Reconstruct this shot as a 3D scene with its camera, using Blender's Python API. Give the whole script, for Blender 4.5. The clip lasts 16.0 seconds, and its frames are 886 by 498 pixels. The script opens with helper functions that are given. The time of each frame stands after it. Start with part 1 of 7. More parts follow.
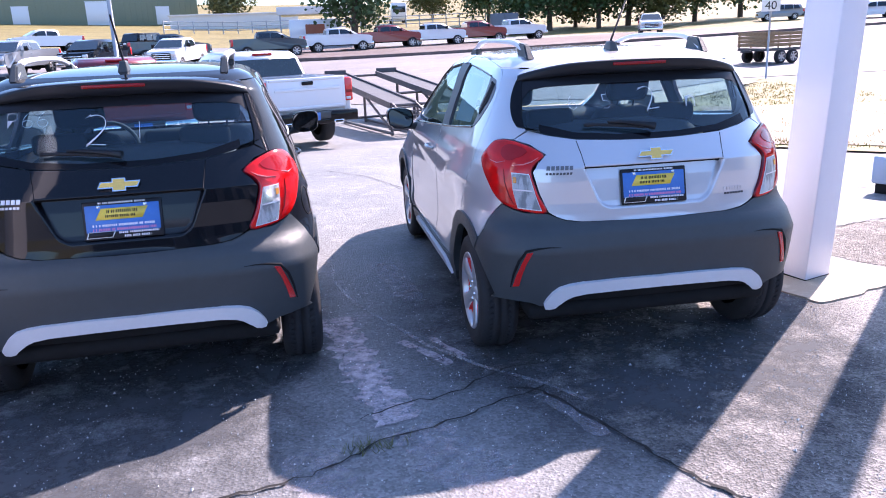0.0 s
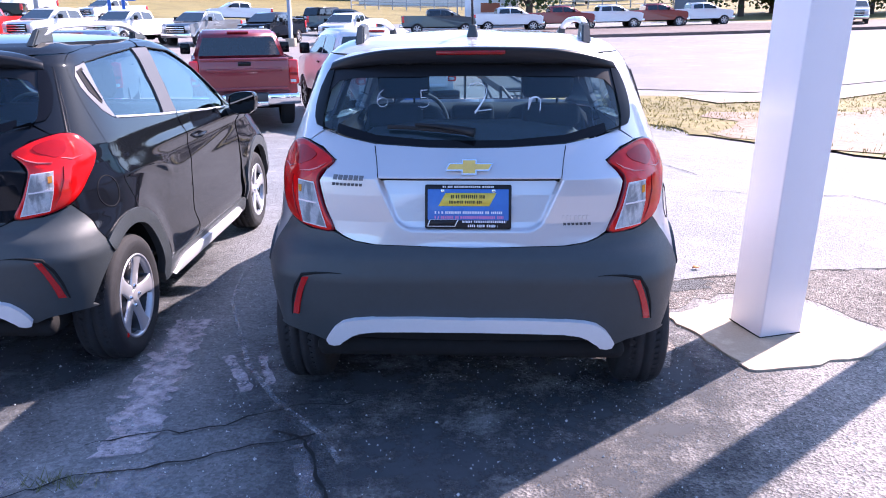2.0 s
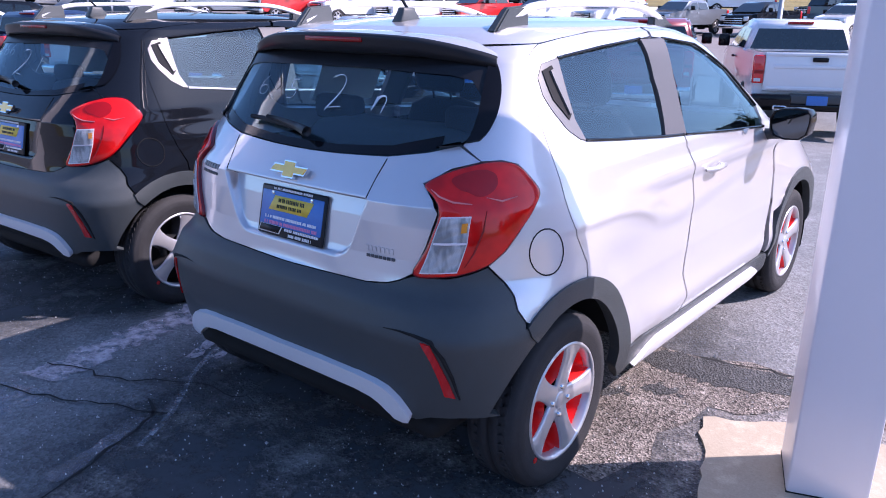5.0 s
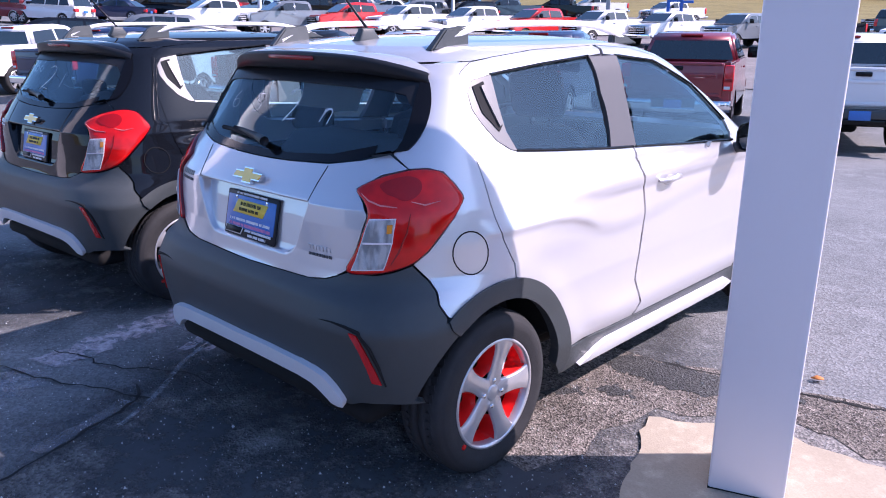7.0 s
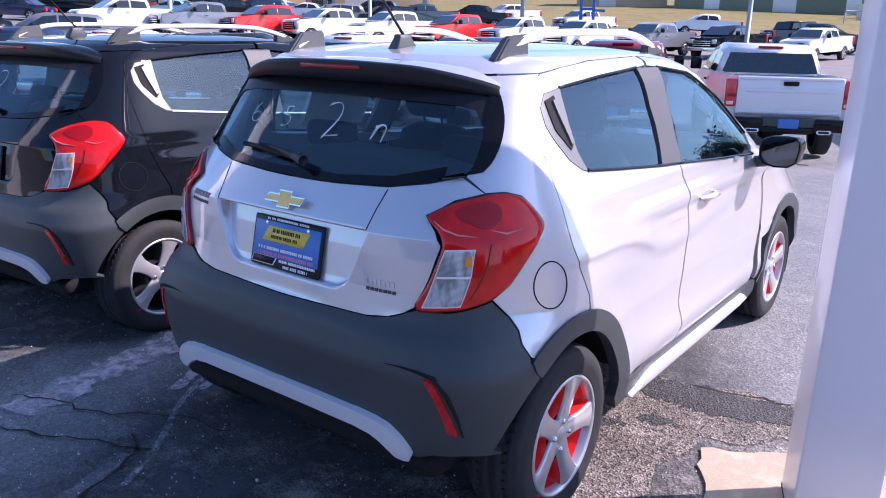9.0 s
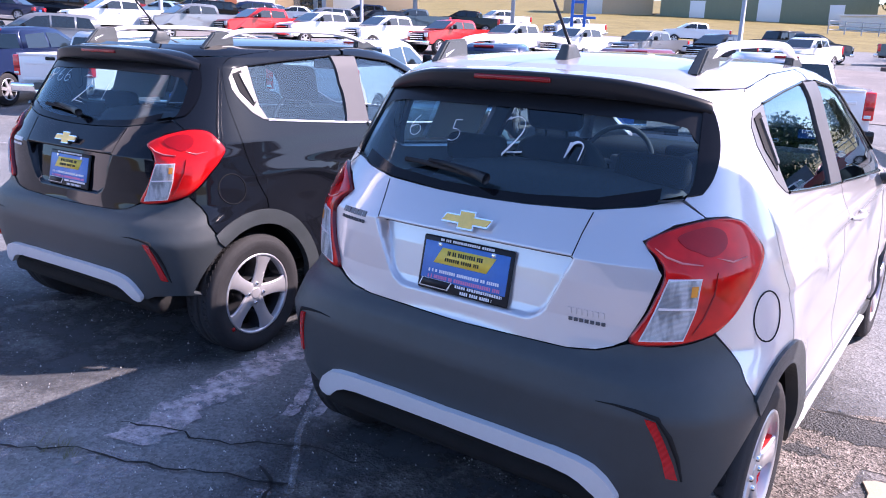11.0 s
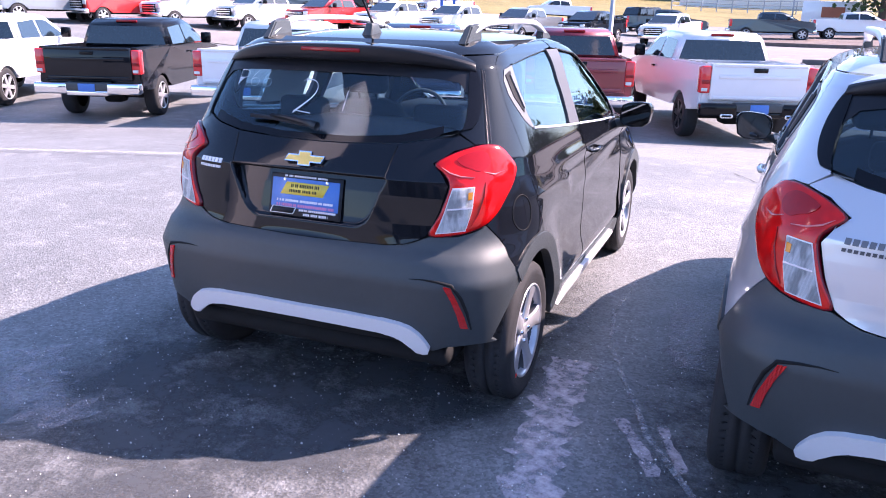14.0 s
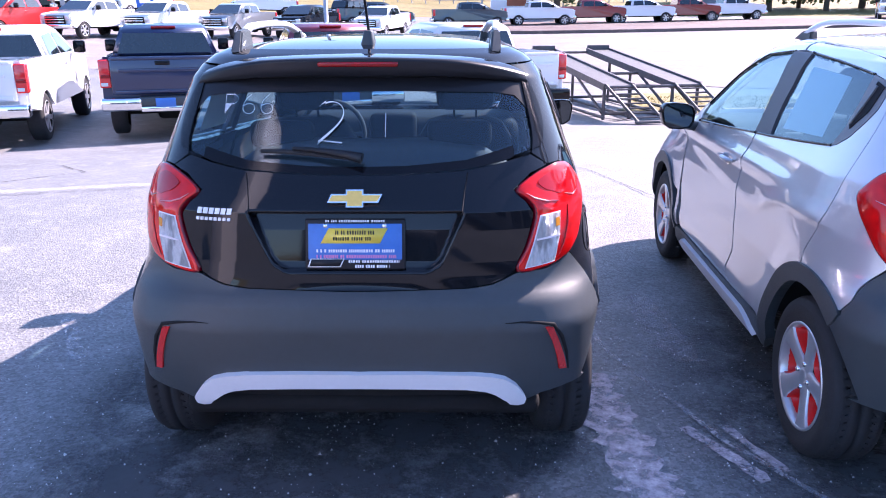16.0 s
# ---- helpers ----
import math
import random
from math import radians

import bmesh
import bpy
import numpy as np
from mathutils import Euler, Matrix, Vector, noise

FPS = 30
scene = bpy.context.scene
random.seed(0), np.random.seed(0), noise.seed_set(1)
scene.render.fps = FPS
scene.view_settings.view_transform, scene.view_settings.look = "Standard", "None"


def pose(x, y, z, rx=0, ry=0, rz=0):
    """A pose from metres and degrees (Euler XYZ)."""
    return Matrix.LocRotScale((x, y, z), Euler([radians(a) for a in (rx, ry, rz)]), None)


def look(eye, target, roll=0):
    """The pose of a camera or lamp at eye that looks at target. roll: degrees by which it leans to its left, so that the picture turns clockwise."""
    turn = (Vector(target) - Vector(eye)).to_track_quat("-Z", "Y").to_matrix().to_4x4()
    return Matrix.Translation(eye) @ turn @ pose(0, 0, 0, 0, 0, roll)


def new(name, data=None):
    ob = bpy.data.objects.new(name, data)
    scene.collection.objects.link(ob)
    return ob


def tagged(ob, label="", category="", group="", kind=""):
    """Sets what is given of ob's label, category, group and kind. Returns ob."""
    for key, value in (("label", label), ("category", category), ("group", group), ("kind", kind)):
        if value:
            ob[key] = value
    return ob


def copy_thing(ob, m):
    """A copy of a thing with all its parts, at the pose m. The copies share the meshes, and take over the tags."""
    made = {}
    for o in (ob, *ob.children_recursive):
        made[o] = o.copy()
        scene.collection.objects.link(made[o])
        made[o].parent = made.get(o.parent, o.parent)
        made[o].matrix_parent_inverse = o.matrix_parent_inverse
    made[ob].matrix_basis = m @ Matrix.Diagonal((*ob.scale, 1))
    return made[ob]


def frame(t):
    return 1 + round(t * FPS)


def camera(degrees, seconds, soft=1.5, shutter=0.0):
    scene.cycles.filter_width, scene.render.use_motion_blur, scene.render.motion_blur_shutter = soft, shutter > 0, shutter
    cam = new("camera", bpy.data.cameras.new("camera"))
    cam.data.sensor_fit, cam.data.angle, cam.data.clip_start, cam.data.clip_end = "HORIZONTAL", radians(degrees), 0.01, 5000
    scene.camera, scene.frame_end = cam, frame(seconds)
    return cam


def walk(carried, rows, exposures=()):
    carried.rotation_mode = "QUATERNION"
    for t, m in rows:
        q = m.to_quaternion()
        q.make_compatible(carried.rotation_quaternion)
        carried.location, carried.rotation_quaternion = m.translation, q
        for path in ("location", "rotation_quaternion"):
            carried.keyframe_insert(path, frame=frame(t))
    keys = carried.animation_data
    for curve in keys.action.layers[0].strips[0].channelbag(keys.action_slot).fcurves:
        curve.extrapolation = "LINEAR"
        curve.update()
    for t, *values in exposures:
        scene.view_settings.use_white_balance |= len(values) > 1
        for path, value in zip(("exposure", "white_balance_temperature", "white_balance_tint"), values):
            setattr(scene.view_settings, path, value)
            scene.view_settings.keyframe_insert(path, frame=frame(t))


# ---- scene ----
cam = camera(59.8, 16.0, 1.0)
METRES, EYE, TILT, LEAN, TURN = 9.036, 1.55, 0.0, 0.0, -9.6
ROWS = [
    (0.0, 0.0, 0.0, 0.0, -0.59, -15.38, 2.16),
    (0.5, 0.038, 0.0217, -0.0014, 1.77, -15.55, 2.01),
    (1.0, 0.0815, 0.0406, -0.0006, 4.56, -15.81, 1.71),
    (1.5, 0.1208, 0.0658, -0.0036, 8.06, -16.19, 1.06),
    (2.0, 0.1676, 0.0852, -0.0042, 12.95, -16.43, 0.54),
    (2.5, 0.2054, 0.1096, -0.006, 18.88, -16.82, 0.17),
    (3.0, 0.2453, 0.1344, -0.0056, 25.54, -17.13, 0.1),
    (5.5, 0.3578, 0.2742, -0.0074, 52.05, -17.04, -0.5),
    (6.0, 0.3694, 0.2874, -0.0055, 53.49, -16.91, -0.38),
    (6.5, 0.3789, 0.2812, -0.0049, 53.71, -16.54, -0.2),
    (7.0, 0.3888, 0.2696, -0.0048, 53.2, -16.13, -0.11),
    (7.5, 0.3849, 0.2635, -0.0054, 51.94, -15.93, -0.16),
    (8.0, 0.3618, 0.2616, -0.0044, 50.07, -15.95, -0.34),
    (10.5, 0.2989, 0.2214, -0.0044, 44.83, -15.34, -1.69),
    (11.0, 0.2724, 0.2127, -0.0045, 45.69, -15.36, -1.69),
    (11.5, 0.2403, 0.1962, -0.0033, 45.98, -15.64, -1.79),
    (12.0, 0.2092, 0.1817, -0.0061, 45.44, -15.97, -2.01),
    (12.5, 0.1763, 0.1635, -0.0041, 43.99, -16.21, -2.1),
    (13.0, 0.1498, 0.1364, -0.0019, 41.79, -16.41, -2.06),
    (13.5, 0.119, 0.1265, -0.0048, 38.79, -16.53, -1.79),
    (14.0, 0.0804, 0.1237, -0.0028, 34.89, -16.66, -1.27),
    (14.5, 0.0423, 0.1139, -0.0016, 30.11, -16.74, -0.79),
    (15.0, 0.0096, 0.1117, -0.0022, 24.58, -16.8, -0.19),
    (15.5, -0.0226, 0.1148, 0.0003, 18.81, -16.84, 0.17),
    (16.0, -0.0592, 0.1088, 0.0002, 13.36, -16.9, 0.23),
]
walk(cam, [(t, pose(0, 0, EYE, TILT, LEAN, TURN) @ pose(METRES * x, METRES * y, METRES * z, 90 + pitch, roll, yaw)) for t, x, y, z, yaw, pitch, roll in ROWS],
     [(0.0, 1.70, 5850, 17), (3.0, 1.60, 5750, 18), (5.5, 0.98, 5550, 19), (8.0, 0.98, 5650, 19), (10.5, 1.28, 5800, 20), (12.5, 1.85, 6150, 21), (14.5, 1.88, 6050, 21), (16.0, 1.9, 5800, 21)])

# ---- world and sun ----
SUN_DIR = Vector((0.87, 0.775, 1.0)).normalized()     # towards the sun
world = bpy.data.worlds.new("sky")
scene.world = world
world.use_nodes = True
wn = world.node_tree
sky = wn.nodes.new("ShaderNodeTexSky")
sky.sky_type = "NISHITA"
sky.sun_disc = False
sky.ozone_density = 4.5
sky.sun_elevation = math.asin(SUN_DIR.z)
sky.sun_rotation = math.atan2(SUN_DIR.x, SUN_DIR.y)
wn.links.new(sky.outputs[0], wn.nodes["Background"].inputs[0])
wn.nodes["Background"].inputs[1].default_value = 0.118
sun_data = bpy.data.lights.new("sun", "SUN")
sun_data.energy = 5.0
sun_data.angle = radians(0.5)
sun_data.color = (1.0, 0.80, 0.70)
sun = new("sun", sun_data)
sun.matrix_world = look(SUN_DIR * 60, (0, 0, 0))

# ---- materials ----
def material(name, color, rough=0.5, metal=0.0, coat=0.0, spread=0.06, scale=8.0, bump=0.0, bump_scale=200.0, rough_spread=0.0, emit=0.0):
    """A surface whose colour varies a little at two scales, with fine relief and uneven gloss."""
    m = bpy.data.materials.new(name)
    m.use_nodes = True
    nt = m.node_tree
    b = nt.nodes["Principled BSDF"]
    b.inputs["Roughness"].default_value = rough
    b.inputs["Metallic"].default_value = metal
    b.inputs["Coat Weight"].default_value = coat
    b.inputs["Coat Roughness"].default_value = 0.02
    at = nt.nodes.new("ShaderNodeTexCoord")
    n1 = nt.nodes.new("ShaderNodeTexNoise")
    n1.inputs["Scale"].default_value = scale
    n1.inputs["Detail"].default_value = 8.0
    n1.inputs["Roughness"].default_value = 0.7
    nt.links.new(at.outputs["Object"], n1.inputs["Vector"])
    mix = nt.nodes.new("ShaderNodeMix")
    mix.data_type = "RGBA"
    mix.inputs[6].default_value = [max(0.0, c * (1 - spread * 1.6)) for c in color] + [1]
    mix.inputs[7].default_value = [min(1.0, c * (1 + spread * 1.6)) for c in color] + [1]
    nt.links.new(n1.outputs["Fac"], mix.inputs[0])
    nt.links.new(mix.outputs[2], b.inputs["Base Color"])
    if rough_spread:
        mr = nt.nodes.new("ShaderNodeMapRange")
        mr.inputs[3].default_value = max(0.02, rough - rough_spread)
        mr.inputs[4].default_value = rough + rough_spread
        nt.links.new(n1.outputs["Fac"], mr.inputs[0])
        nt.links.new(mr.outputs[0], b.inputs["Roughness"])
    if bump:
        n2 = nt.nodes.new("ShaderNodeTexNoise")
        n2.inputs["Scale"].default_value = bump_scale
        n2.inputs["Detail"].default_value = 4.0
        nt.links.new(at.outputs["Object"], n2.inputs["Vector"])
        bp = nt.nodes.new("ShaderNodeBump")
        bp.inputs["Strength"].default_value = bump
        bp.inputs["Distance"].default_value = 0.01
        nt.links.new(n2.outputs["Fac"], bp.inputs["Height"])
        nt.links.new(bp.outputs[0], b.inputs["Normal"])
    if emit:
        b.inputs["Emission Color"].default_value = (*color, 1)
        b.inputs["Emission Strength"].default_value = emit
    return m


def pane(name, tint, ior=1.5, rough=0.0):
    """Thin glass: clear with a tint, and a mirror at grazing view."""
    m = bpy.data.materials.new(name)
    m.use_nodes = True
    nt = m.node_tree
    nt.nodes.remove(nt.nodes["Principled BSDF"])
    clear = nt.nodes.new("ShaderNodeBsdfTransparent")
    clear.inputs[0].default_value = (*tint, 1)
    gloss = nt.nodes.new("ShaderNodeBsdfGlossy")
    gloss.inputs["Roughness"].default_value = rough
    gloss.inputs["Color"].default_value = (0.78, 0.92, 1.0, 1)
    turn = nt.nodes.new("ShaderNodeLayerWeight")
    turn.inputs[0].default_value = 0.5
    steep = nt.nodes.new("ShaderNodeMath")
    steep.operation = "POWER"
    steep.inputs[1].default_value = 5.0
    nt.links.new(turn.outputs["Facing"], steep.inputs[0])
    base = ((ior - 1) / (ior + 1)) ** 2
    fres = nt.nodes.new("ShaderNodeMath")
    fres.operation = "MULTIPLY_ADD"
    fres.inputs[1].default_value = 1 - base
    fres.inputs[2].default_value = base
    nt.links.new(steep.outputs[0], fres.inputs[0])
    mix = nt.nodes.new("ShaderNodeMixShader")
    nt.links.new(fres.outputs[0], mix.inputs[0])
    nt.links.new(clear.outputs[0], mix.inputs[1])
    nt.links.new(gloss.outputs[0], mix.inputs[2])
    nt.links.new(mix.outputs[0], nt.nodes["Material Output"].inputs[0])
    return m


def lens(name, color, ribs=0.0, metal=0.0):
    """Moulded lamp plastic with fine ribs under a clear face."""
    m = material(name, color, 0.07, metal, 0.0, 0.25, 14.0)
    nt = m.node_tree
    b = nt.nodes["Principled BSDF"]
    b.inputs["Subsurface Weight"].default_value = 0.0
    b.inputs["Subsurface Radius"].default_value = (0.02, 0.01, 0.01)
    if ribs:
        at = nt.nodes.new("ShaderNodeTexCoord")
        w = nt.nodes.new("ShaderNodeTexWave")
        w.bands_direction = "Z"
        w.inputs["Scale"].default_value = ribs
        w.inputs["Distortion"].default_value = 0.4
        nt.links.new(at.outputs["Object"], w.inputs["Vector"])
        bp = nt.nodes.new("ShaderNodeBump")
        bp.inputs["Strength"].default_value = 0.8
        bp.inputs["Distance"].default_value = 0.004
        nt.links.new(w.outputs["Fac"], bp.inputs["Height"])
        shade = nt.nodes.new("ShaderNodeMix")
        shade.data_type = "RGBA"
        shade.inputs[6].default_value = [c * 0.68 for c in color] + [1]
        shade.inputs[7].default_value = [*color, 1]
        nt.links.new(w.outputs["Fac"], shade.inputs[0])
        nt.links.new(shade.outputs[2], b.inputs["Base Color"])
        nt.links.new(bp.outputs[0], b.inputs["Normal"])
    return m


SILVER = material("silver_paint", (0.60, 0.59, 0.62), 0.32, 0.45, 1.0, 0.012, 400)
SILVER.node_tree.nodes["Principled BSDF"].inputs["Coat IOR"].default_value = 1.9
BLACK = material("black_paint", (0.006, 0.007, 0.010), 0.05, 0.0, 0.0, 0.05, 300)
BLACK.node_tree.nodes["Principled BSDF"].inputs["IOR"].default_value = 1.45
BLACK.node_tree.nodes["Principled BSDF"].inputs["Specular IOR Level"].default_value = 0.45
GLOSS_BLACK = material("gloss_black", (0.005, 0.005, 0.007), 0.10, 0.0, 0.0, 0.05)
PLASTIC = material("grey_plastic", (0.044, 0.052, 0.058), 0.46, 0.0, 0.0, 0.12, 20, 0.12, 1200, 0.08)
TRIM = material("satin_trim", (0.085, 0.083, 0.092), 0.45, 0.0, 0.0, 0.05)
HORN = material("satin_grey_trim", (0.15, 0.147, 0.157), 0.42, 0.1, 0.0, 0.05)
SATIN = material("satin_silver", (0.72, 0.72, 0.76), 0.36, 0.12, 0.0, 0.03, 60)
LINER = material("dark_underbody", (0.012, 0.012, 0.013), 0.85, 0.0, 0.0, 0.3, 12)
CABIN = material("black_cabin", (0.012, 0.013, 0.016), 0.8, 0.0, 0.0, 0.2, 40, 0.0, 600)
CABIN_GREY = material("grey_seat_cloth", (0.08, 0.082, 0.09), 0.85, 0.0, 0.0, 0.15, 60, 0.0, 500)
HEADLINER = material("pale_headliner", (0.42, 0.42, 0.42), 0.9)
RUBBER = material("tyre_rubber", (0.030, 0.030, 0.033), 0.75, 0.0, 0.0, 0.3, 25, 0.15, 300, 0.1)
ALLOY = material("alloy", (0.55, 0.55, 0.58), 0.28, 0.6, 0.3, 0.05, 30)
CHROME = material("chrome", (0.85, 0.85, 0.86), 0.08, 1.0, 0.0, 0.01)
GOLD = material("gold_emblem", (0.88, 0.56, 0.13), 0.3, 0.3, 0.5, 0.12, 60)
WHEEL_RED = material("red_wheel_pocket", (0.70, 0.012, 0.010), 0.3, 0.0, 0.0, 0.05)
WHEEL_DARK = material("dark_wheel_pocket", (0.05, 0.05, 0.055), 0.35, 0.6, 0.3, 0.15)
TAIL_RED = lens("red_tail_lens", (0.62, 0.003, 0.004))
for node in TAIL_RED.node_tree.nodes:
    if node.type == "TEX_NOISE":
        node.inputs["Scale"].default_value, node.inputs["Detail"].default_value = 11.0, 2.0
    if node.type == "MIX":
        node.inputs[6].default_value, node.inputs[7].default_value = (0.20, 0.001, 0.002, 1), (0.95, 0.008, 0.006, 1)
TAIL_EDGE = lens("dark_red_lamp_edge", (0.14, 0.002, 0.010))
TAIL_BOWL = lens("dim_red_lamp_bowl", (0.34, 0.002, 0.004))
TAIL_FRAME = material("pale_lamp_frame", (0.82, 0.74, 0.77), 0.3, 0.0, 1.0, 0.05)
TAIL_AMBER = lens("amber_lamp_chip", (0.75, 0.28, 0.03))
# pale pink that paints the highlight streaks inside the lamp
TAIL_GLINT = material("pink_lamp_glint", (0.70, 0.20, 0.20), 0.15, 0.0, 1.0, 0.05)
TAIL_DEEP = lens("deep_red_tail_lens", (0.25, 0.002, 0.005))
TAIL_CLEAR = lens("clear_tail_lens", (0.92, 0.91, 0.92), 100)
tnt = TAIL_CLEAR.node_tree
facet = tnt.nodes.new("ShaderNodeTexNoise")
facet.inputs["Scale"].default_value = 34
shape = tnt.nodes.new("ShaderNodeMapping")
shape.inputs["Scale"].default_value = (1.0, 1.0, 0.35)
place = tnt.nodes.new("ShaderNodeTexCoord")
tnt.links.new(place.outputs["Object"], shape.inputs["Vector"])
tnt.links.new(shape.outputs[0], facet.inputs["Vector"])
split = tnt.nodes.new("ShaderNodeSeparateColor")
tnt.links.new(facet.outputs["Color"], split.inputs[0])
deep = tnt.nodes.new("ShaderNodeMapRange")
deep.inputs[1].default_value, deep.inputs[2].default_value = 0.42, 0.58
deep.inputs[3].default_value, deep.inputs[4].default_value = 0.5, 1.0
tnt.links.new(split.outputs[0], deep.inputs[0])
body = tnt.nodes["Principled BSDF"].inputs["Base Color"]
dim = tnt.nodes.new("ShaderNodeMix")
dim.data_type = "RGBA"
dim.blend_type = "MULTIPLY"
dim.inputs[0].default_value = 1.0
tnt.links.new(body.links[0].from_socket, dim.inputs[6])
tnt.links.new(deep.outputs[0], dim.inputs[7])
tnt.links.new(dim.outputs[2], body)
REFLEX = lens("red_reflector", (0.92, 0.015, 0.012), 90)
GLASS = pane("tinted_glass", (0.46, 0.62, 0.68), 1.95)
REAR_GLASS = pane("tinted_rear_glass", (0.70, 0.82, 0.86), 1.75)
MIRROR = material("mirror_glass", (0.08, 0.09, 0.10), 0.02, 1.0, 0.0, 0.01)
PAPER = material("white_paper", (0.72, 0.74, 0.76), 0.8, 0.0, 0.0, 0.03)
CHALK = material("white_glass_marker", (0.75, 0.76, 0.78), 0.8, 0.0, 0.0, 0.1, 200)
WHITE = material("white_enamel", (0.74, 0.73, 0.79), 0.32, 0.0, 0.2, 0.02, 3.0, 0.04, 30, 0.05)
PLATE_BLUE = material("blue_plate", (0.045, 0.16, 0.50), 0.4, 0.0, 0.3, 0.15, 30)
PLATE_YELLOW = material("yellow_plate_print", (0.85, 0.62, 0.08), 0.4, 0.0, 0.2, 0.15, 40)
PLATE_WHITE = material("white_print", (0.8, 0.8, 0.82), 0.5)
PLATE_PINK = material("pink_print", (0.65, 0.22, 0.42), 0.5)
FRAME_BLACK = material("black_plate_frame", (0.015, 0.016, 0.02), 0.35)
for dull in (TRIM, GLOSS_BLACK, FRAME_BLACK, LINER, CABIN, RUBBER):
    dull.node_tree.nodes["Principled BSDF"].inputs["Specular IOR Level"].default_value = 0.25

# ---- building helpers ----
def mesh_of(bm, name, mat, smooth=True):
    me = bpy.data.meshes.new(name)
    bm.to_mesh(me)
    bm.free()
    for m in (mat if isinstance(mat, (list, tuple)) else [mat]):
        me.materials.append(m)
    if smooth:
        me.polygons.foreach_set("use_smooth", [True] * len(me.polygons))
    return me


def part(name, bm, mat, parent=None, label="", at=None, smooth=True):
    """Links a bmesh as one mesh object, under a thing or a part."""
    ob = new(name, mesh_of(bm, name, mat, smooth))
    if parent is not None:
        ob.parent = parent
    if at is not None:
        ob.matrix_basis = at
    if label:
        ob["label"] = label
    return ob


def share(name, me, parent, at=None, label=""):
    """Another object on a mesh that is there already."""
    ob = new(name, me)
    ob.parent = parent
    if at is not None:
        ob.matrix_basis = at
    if label:
        ob["label"] = label
    return ob


def add_box(bm, x0, x1, y0, y1, z0, z1, bevel=0.0, m=None, segs=2):
    r = bmesh.ops.create_cube(bm, size=1.0)
    vs = r["verts"]
    for v in vs:
        v.co = Vector((x0 + (v.co.x + 0.5) * (x1 - x0), y0 + (v.co.y + 0.5) * (y1 - y0), z0 + (v.co.z + 0.5) * (z1 - z0)))
    es = list({e for v in vs for e in v.link_edges})
    if bevel:
        r = bmesh.ops.bevel(bm, geom=es, offset=bevel, segments=segs, affect="EDGES", profile=0.5)
        vs = list({v for f in r["faces"] for v in f.verts} | {v for v in vs if v.is_valid})
    if m is not None:
        bmesh.ops.transform(bm, matrix=m, verts=[v for v in vs if v.is_valid])
    return bm


def box(x0, x1, y0, y1, z0, z1, bevel=0.0, m=None, segs=2):
    return add_box(bmesh.new(), x0, x1, y0, y1, z0, z1, bevel, m, segs)


def add_tube(bm, pts, r, n=8, cap=True):
    """A round bar along points; r may be one radius or one for each point."""
    pts = [Vector(p) for p in pts]
    rs = r if isinstance(r, (list, tuple)) else [r] * len(pts)
    rings = []
    up = None
    for i, p in enumerate(pts):
        d = (pts[min(i + 1, len(pts) - 1)] - pts[max(i - 1, 0)]).normalized()
        if up is None:
            up = Vector((0, 0, 1)) if abs(d.z) < 0.9 else Vector((1, 0, 0))
        a = d.cross(up).normalized()
        b = a.cross(d).normalized()
        up = b
        rings.append([bm.verts.new(p + rs[i] * (math.cos(k * math.tau / n) * a + math.sin(k * math.tau / n) * b)) for k in range(n)])
    for q, w in zip(rings, rings[1:]):
        for k in range(n):
            bm.faces.new((q[k], q[(k + 1) % n], w[(k + 1) % n], w[k]))
    if cap:
        bm.faces.new(rings[0])
        bm.faces.new(rings[-1][::-1])
    return bm


def add_lathe(bm, profile, n=48, axis="x"):
    """A turned form: profile of (along, radius)."""
    rings = []
    for a, r in profile:
        ring = []
        for k in range(n):
            c, s = math.cos(k * math.tau / n) * r, math.sin(k * math.tau / n) * r
            ring.append(bm.verts.new((a, c, s) if axis == "x" else (c, s, a)))
        rings.append(ring)
    for q, w in zip(rings, rings[1:]):
        for k in range(n):
            bm.faces.new((q[k], q[(k + 1) % n], w[(k + 1) % n], w[k]))
    return bm


def add_prism(bm, poly, d0, d1, axis="y", m=None):
    """A flat outline, given in the two other axes, pushed from d0 to d1."""
    def co(a, b, d):
        return {"x": (d, a, b), "y": (a, d, b), "z": (a, b, d)}[axis]
    lo = [bm.verts.new(co(a, b, d0)) for a, b in poly]
    hi = [bm.verts.new(co(a, b, d1)) for a, b in poly]
    n = len(poly)
    bm.faces.new(lo)
    bm.faces.new(hi[::-1])
    for k in range(n):
        bm.faces.new((lo[k], hi[k], hi[(k + 1) % n], lo[(k + 1) % n]))
    if m is not None:
        bmesh.ops.transform(bm, matrix=m, verts=lo + hi)
    return bm


def empty(name, at, label, category, group=""):
    ob = new(name)
    ob.matrix_basis = at
    return tagged(ob, label, category, group)


def ease(table, v):
    """Smooth reading of a table of (key, value)."""
    if v <= table[0][0]:
        return table[0][1]
    for (a, p), (b, q) in zip(table, table[1:]):
        if v <= b:
            return p + (q - p) * (v - a) / (b - a)
    return table[-1][1]

# ---- ground ----
FALL = [(0, 0), (7, 0), (11, -0.25), (15, -0.55), (25, -0.48), (50, 0.12), (60, 0.5), (90, 1.6), (150, 5.0), (300, 15.0), (900, 40.0), (3000, 60.0)]


def ground_z(x, y):
    r = math.hypot(x, y - 1.0)
    rise = min(1.0, max(0.0, (r - 22) / 20))
    return ease(FALL, r) + 0.038 * min(40.0, max(0.0, -x - 9)) * rise


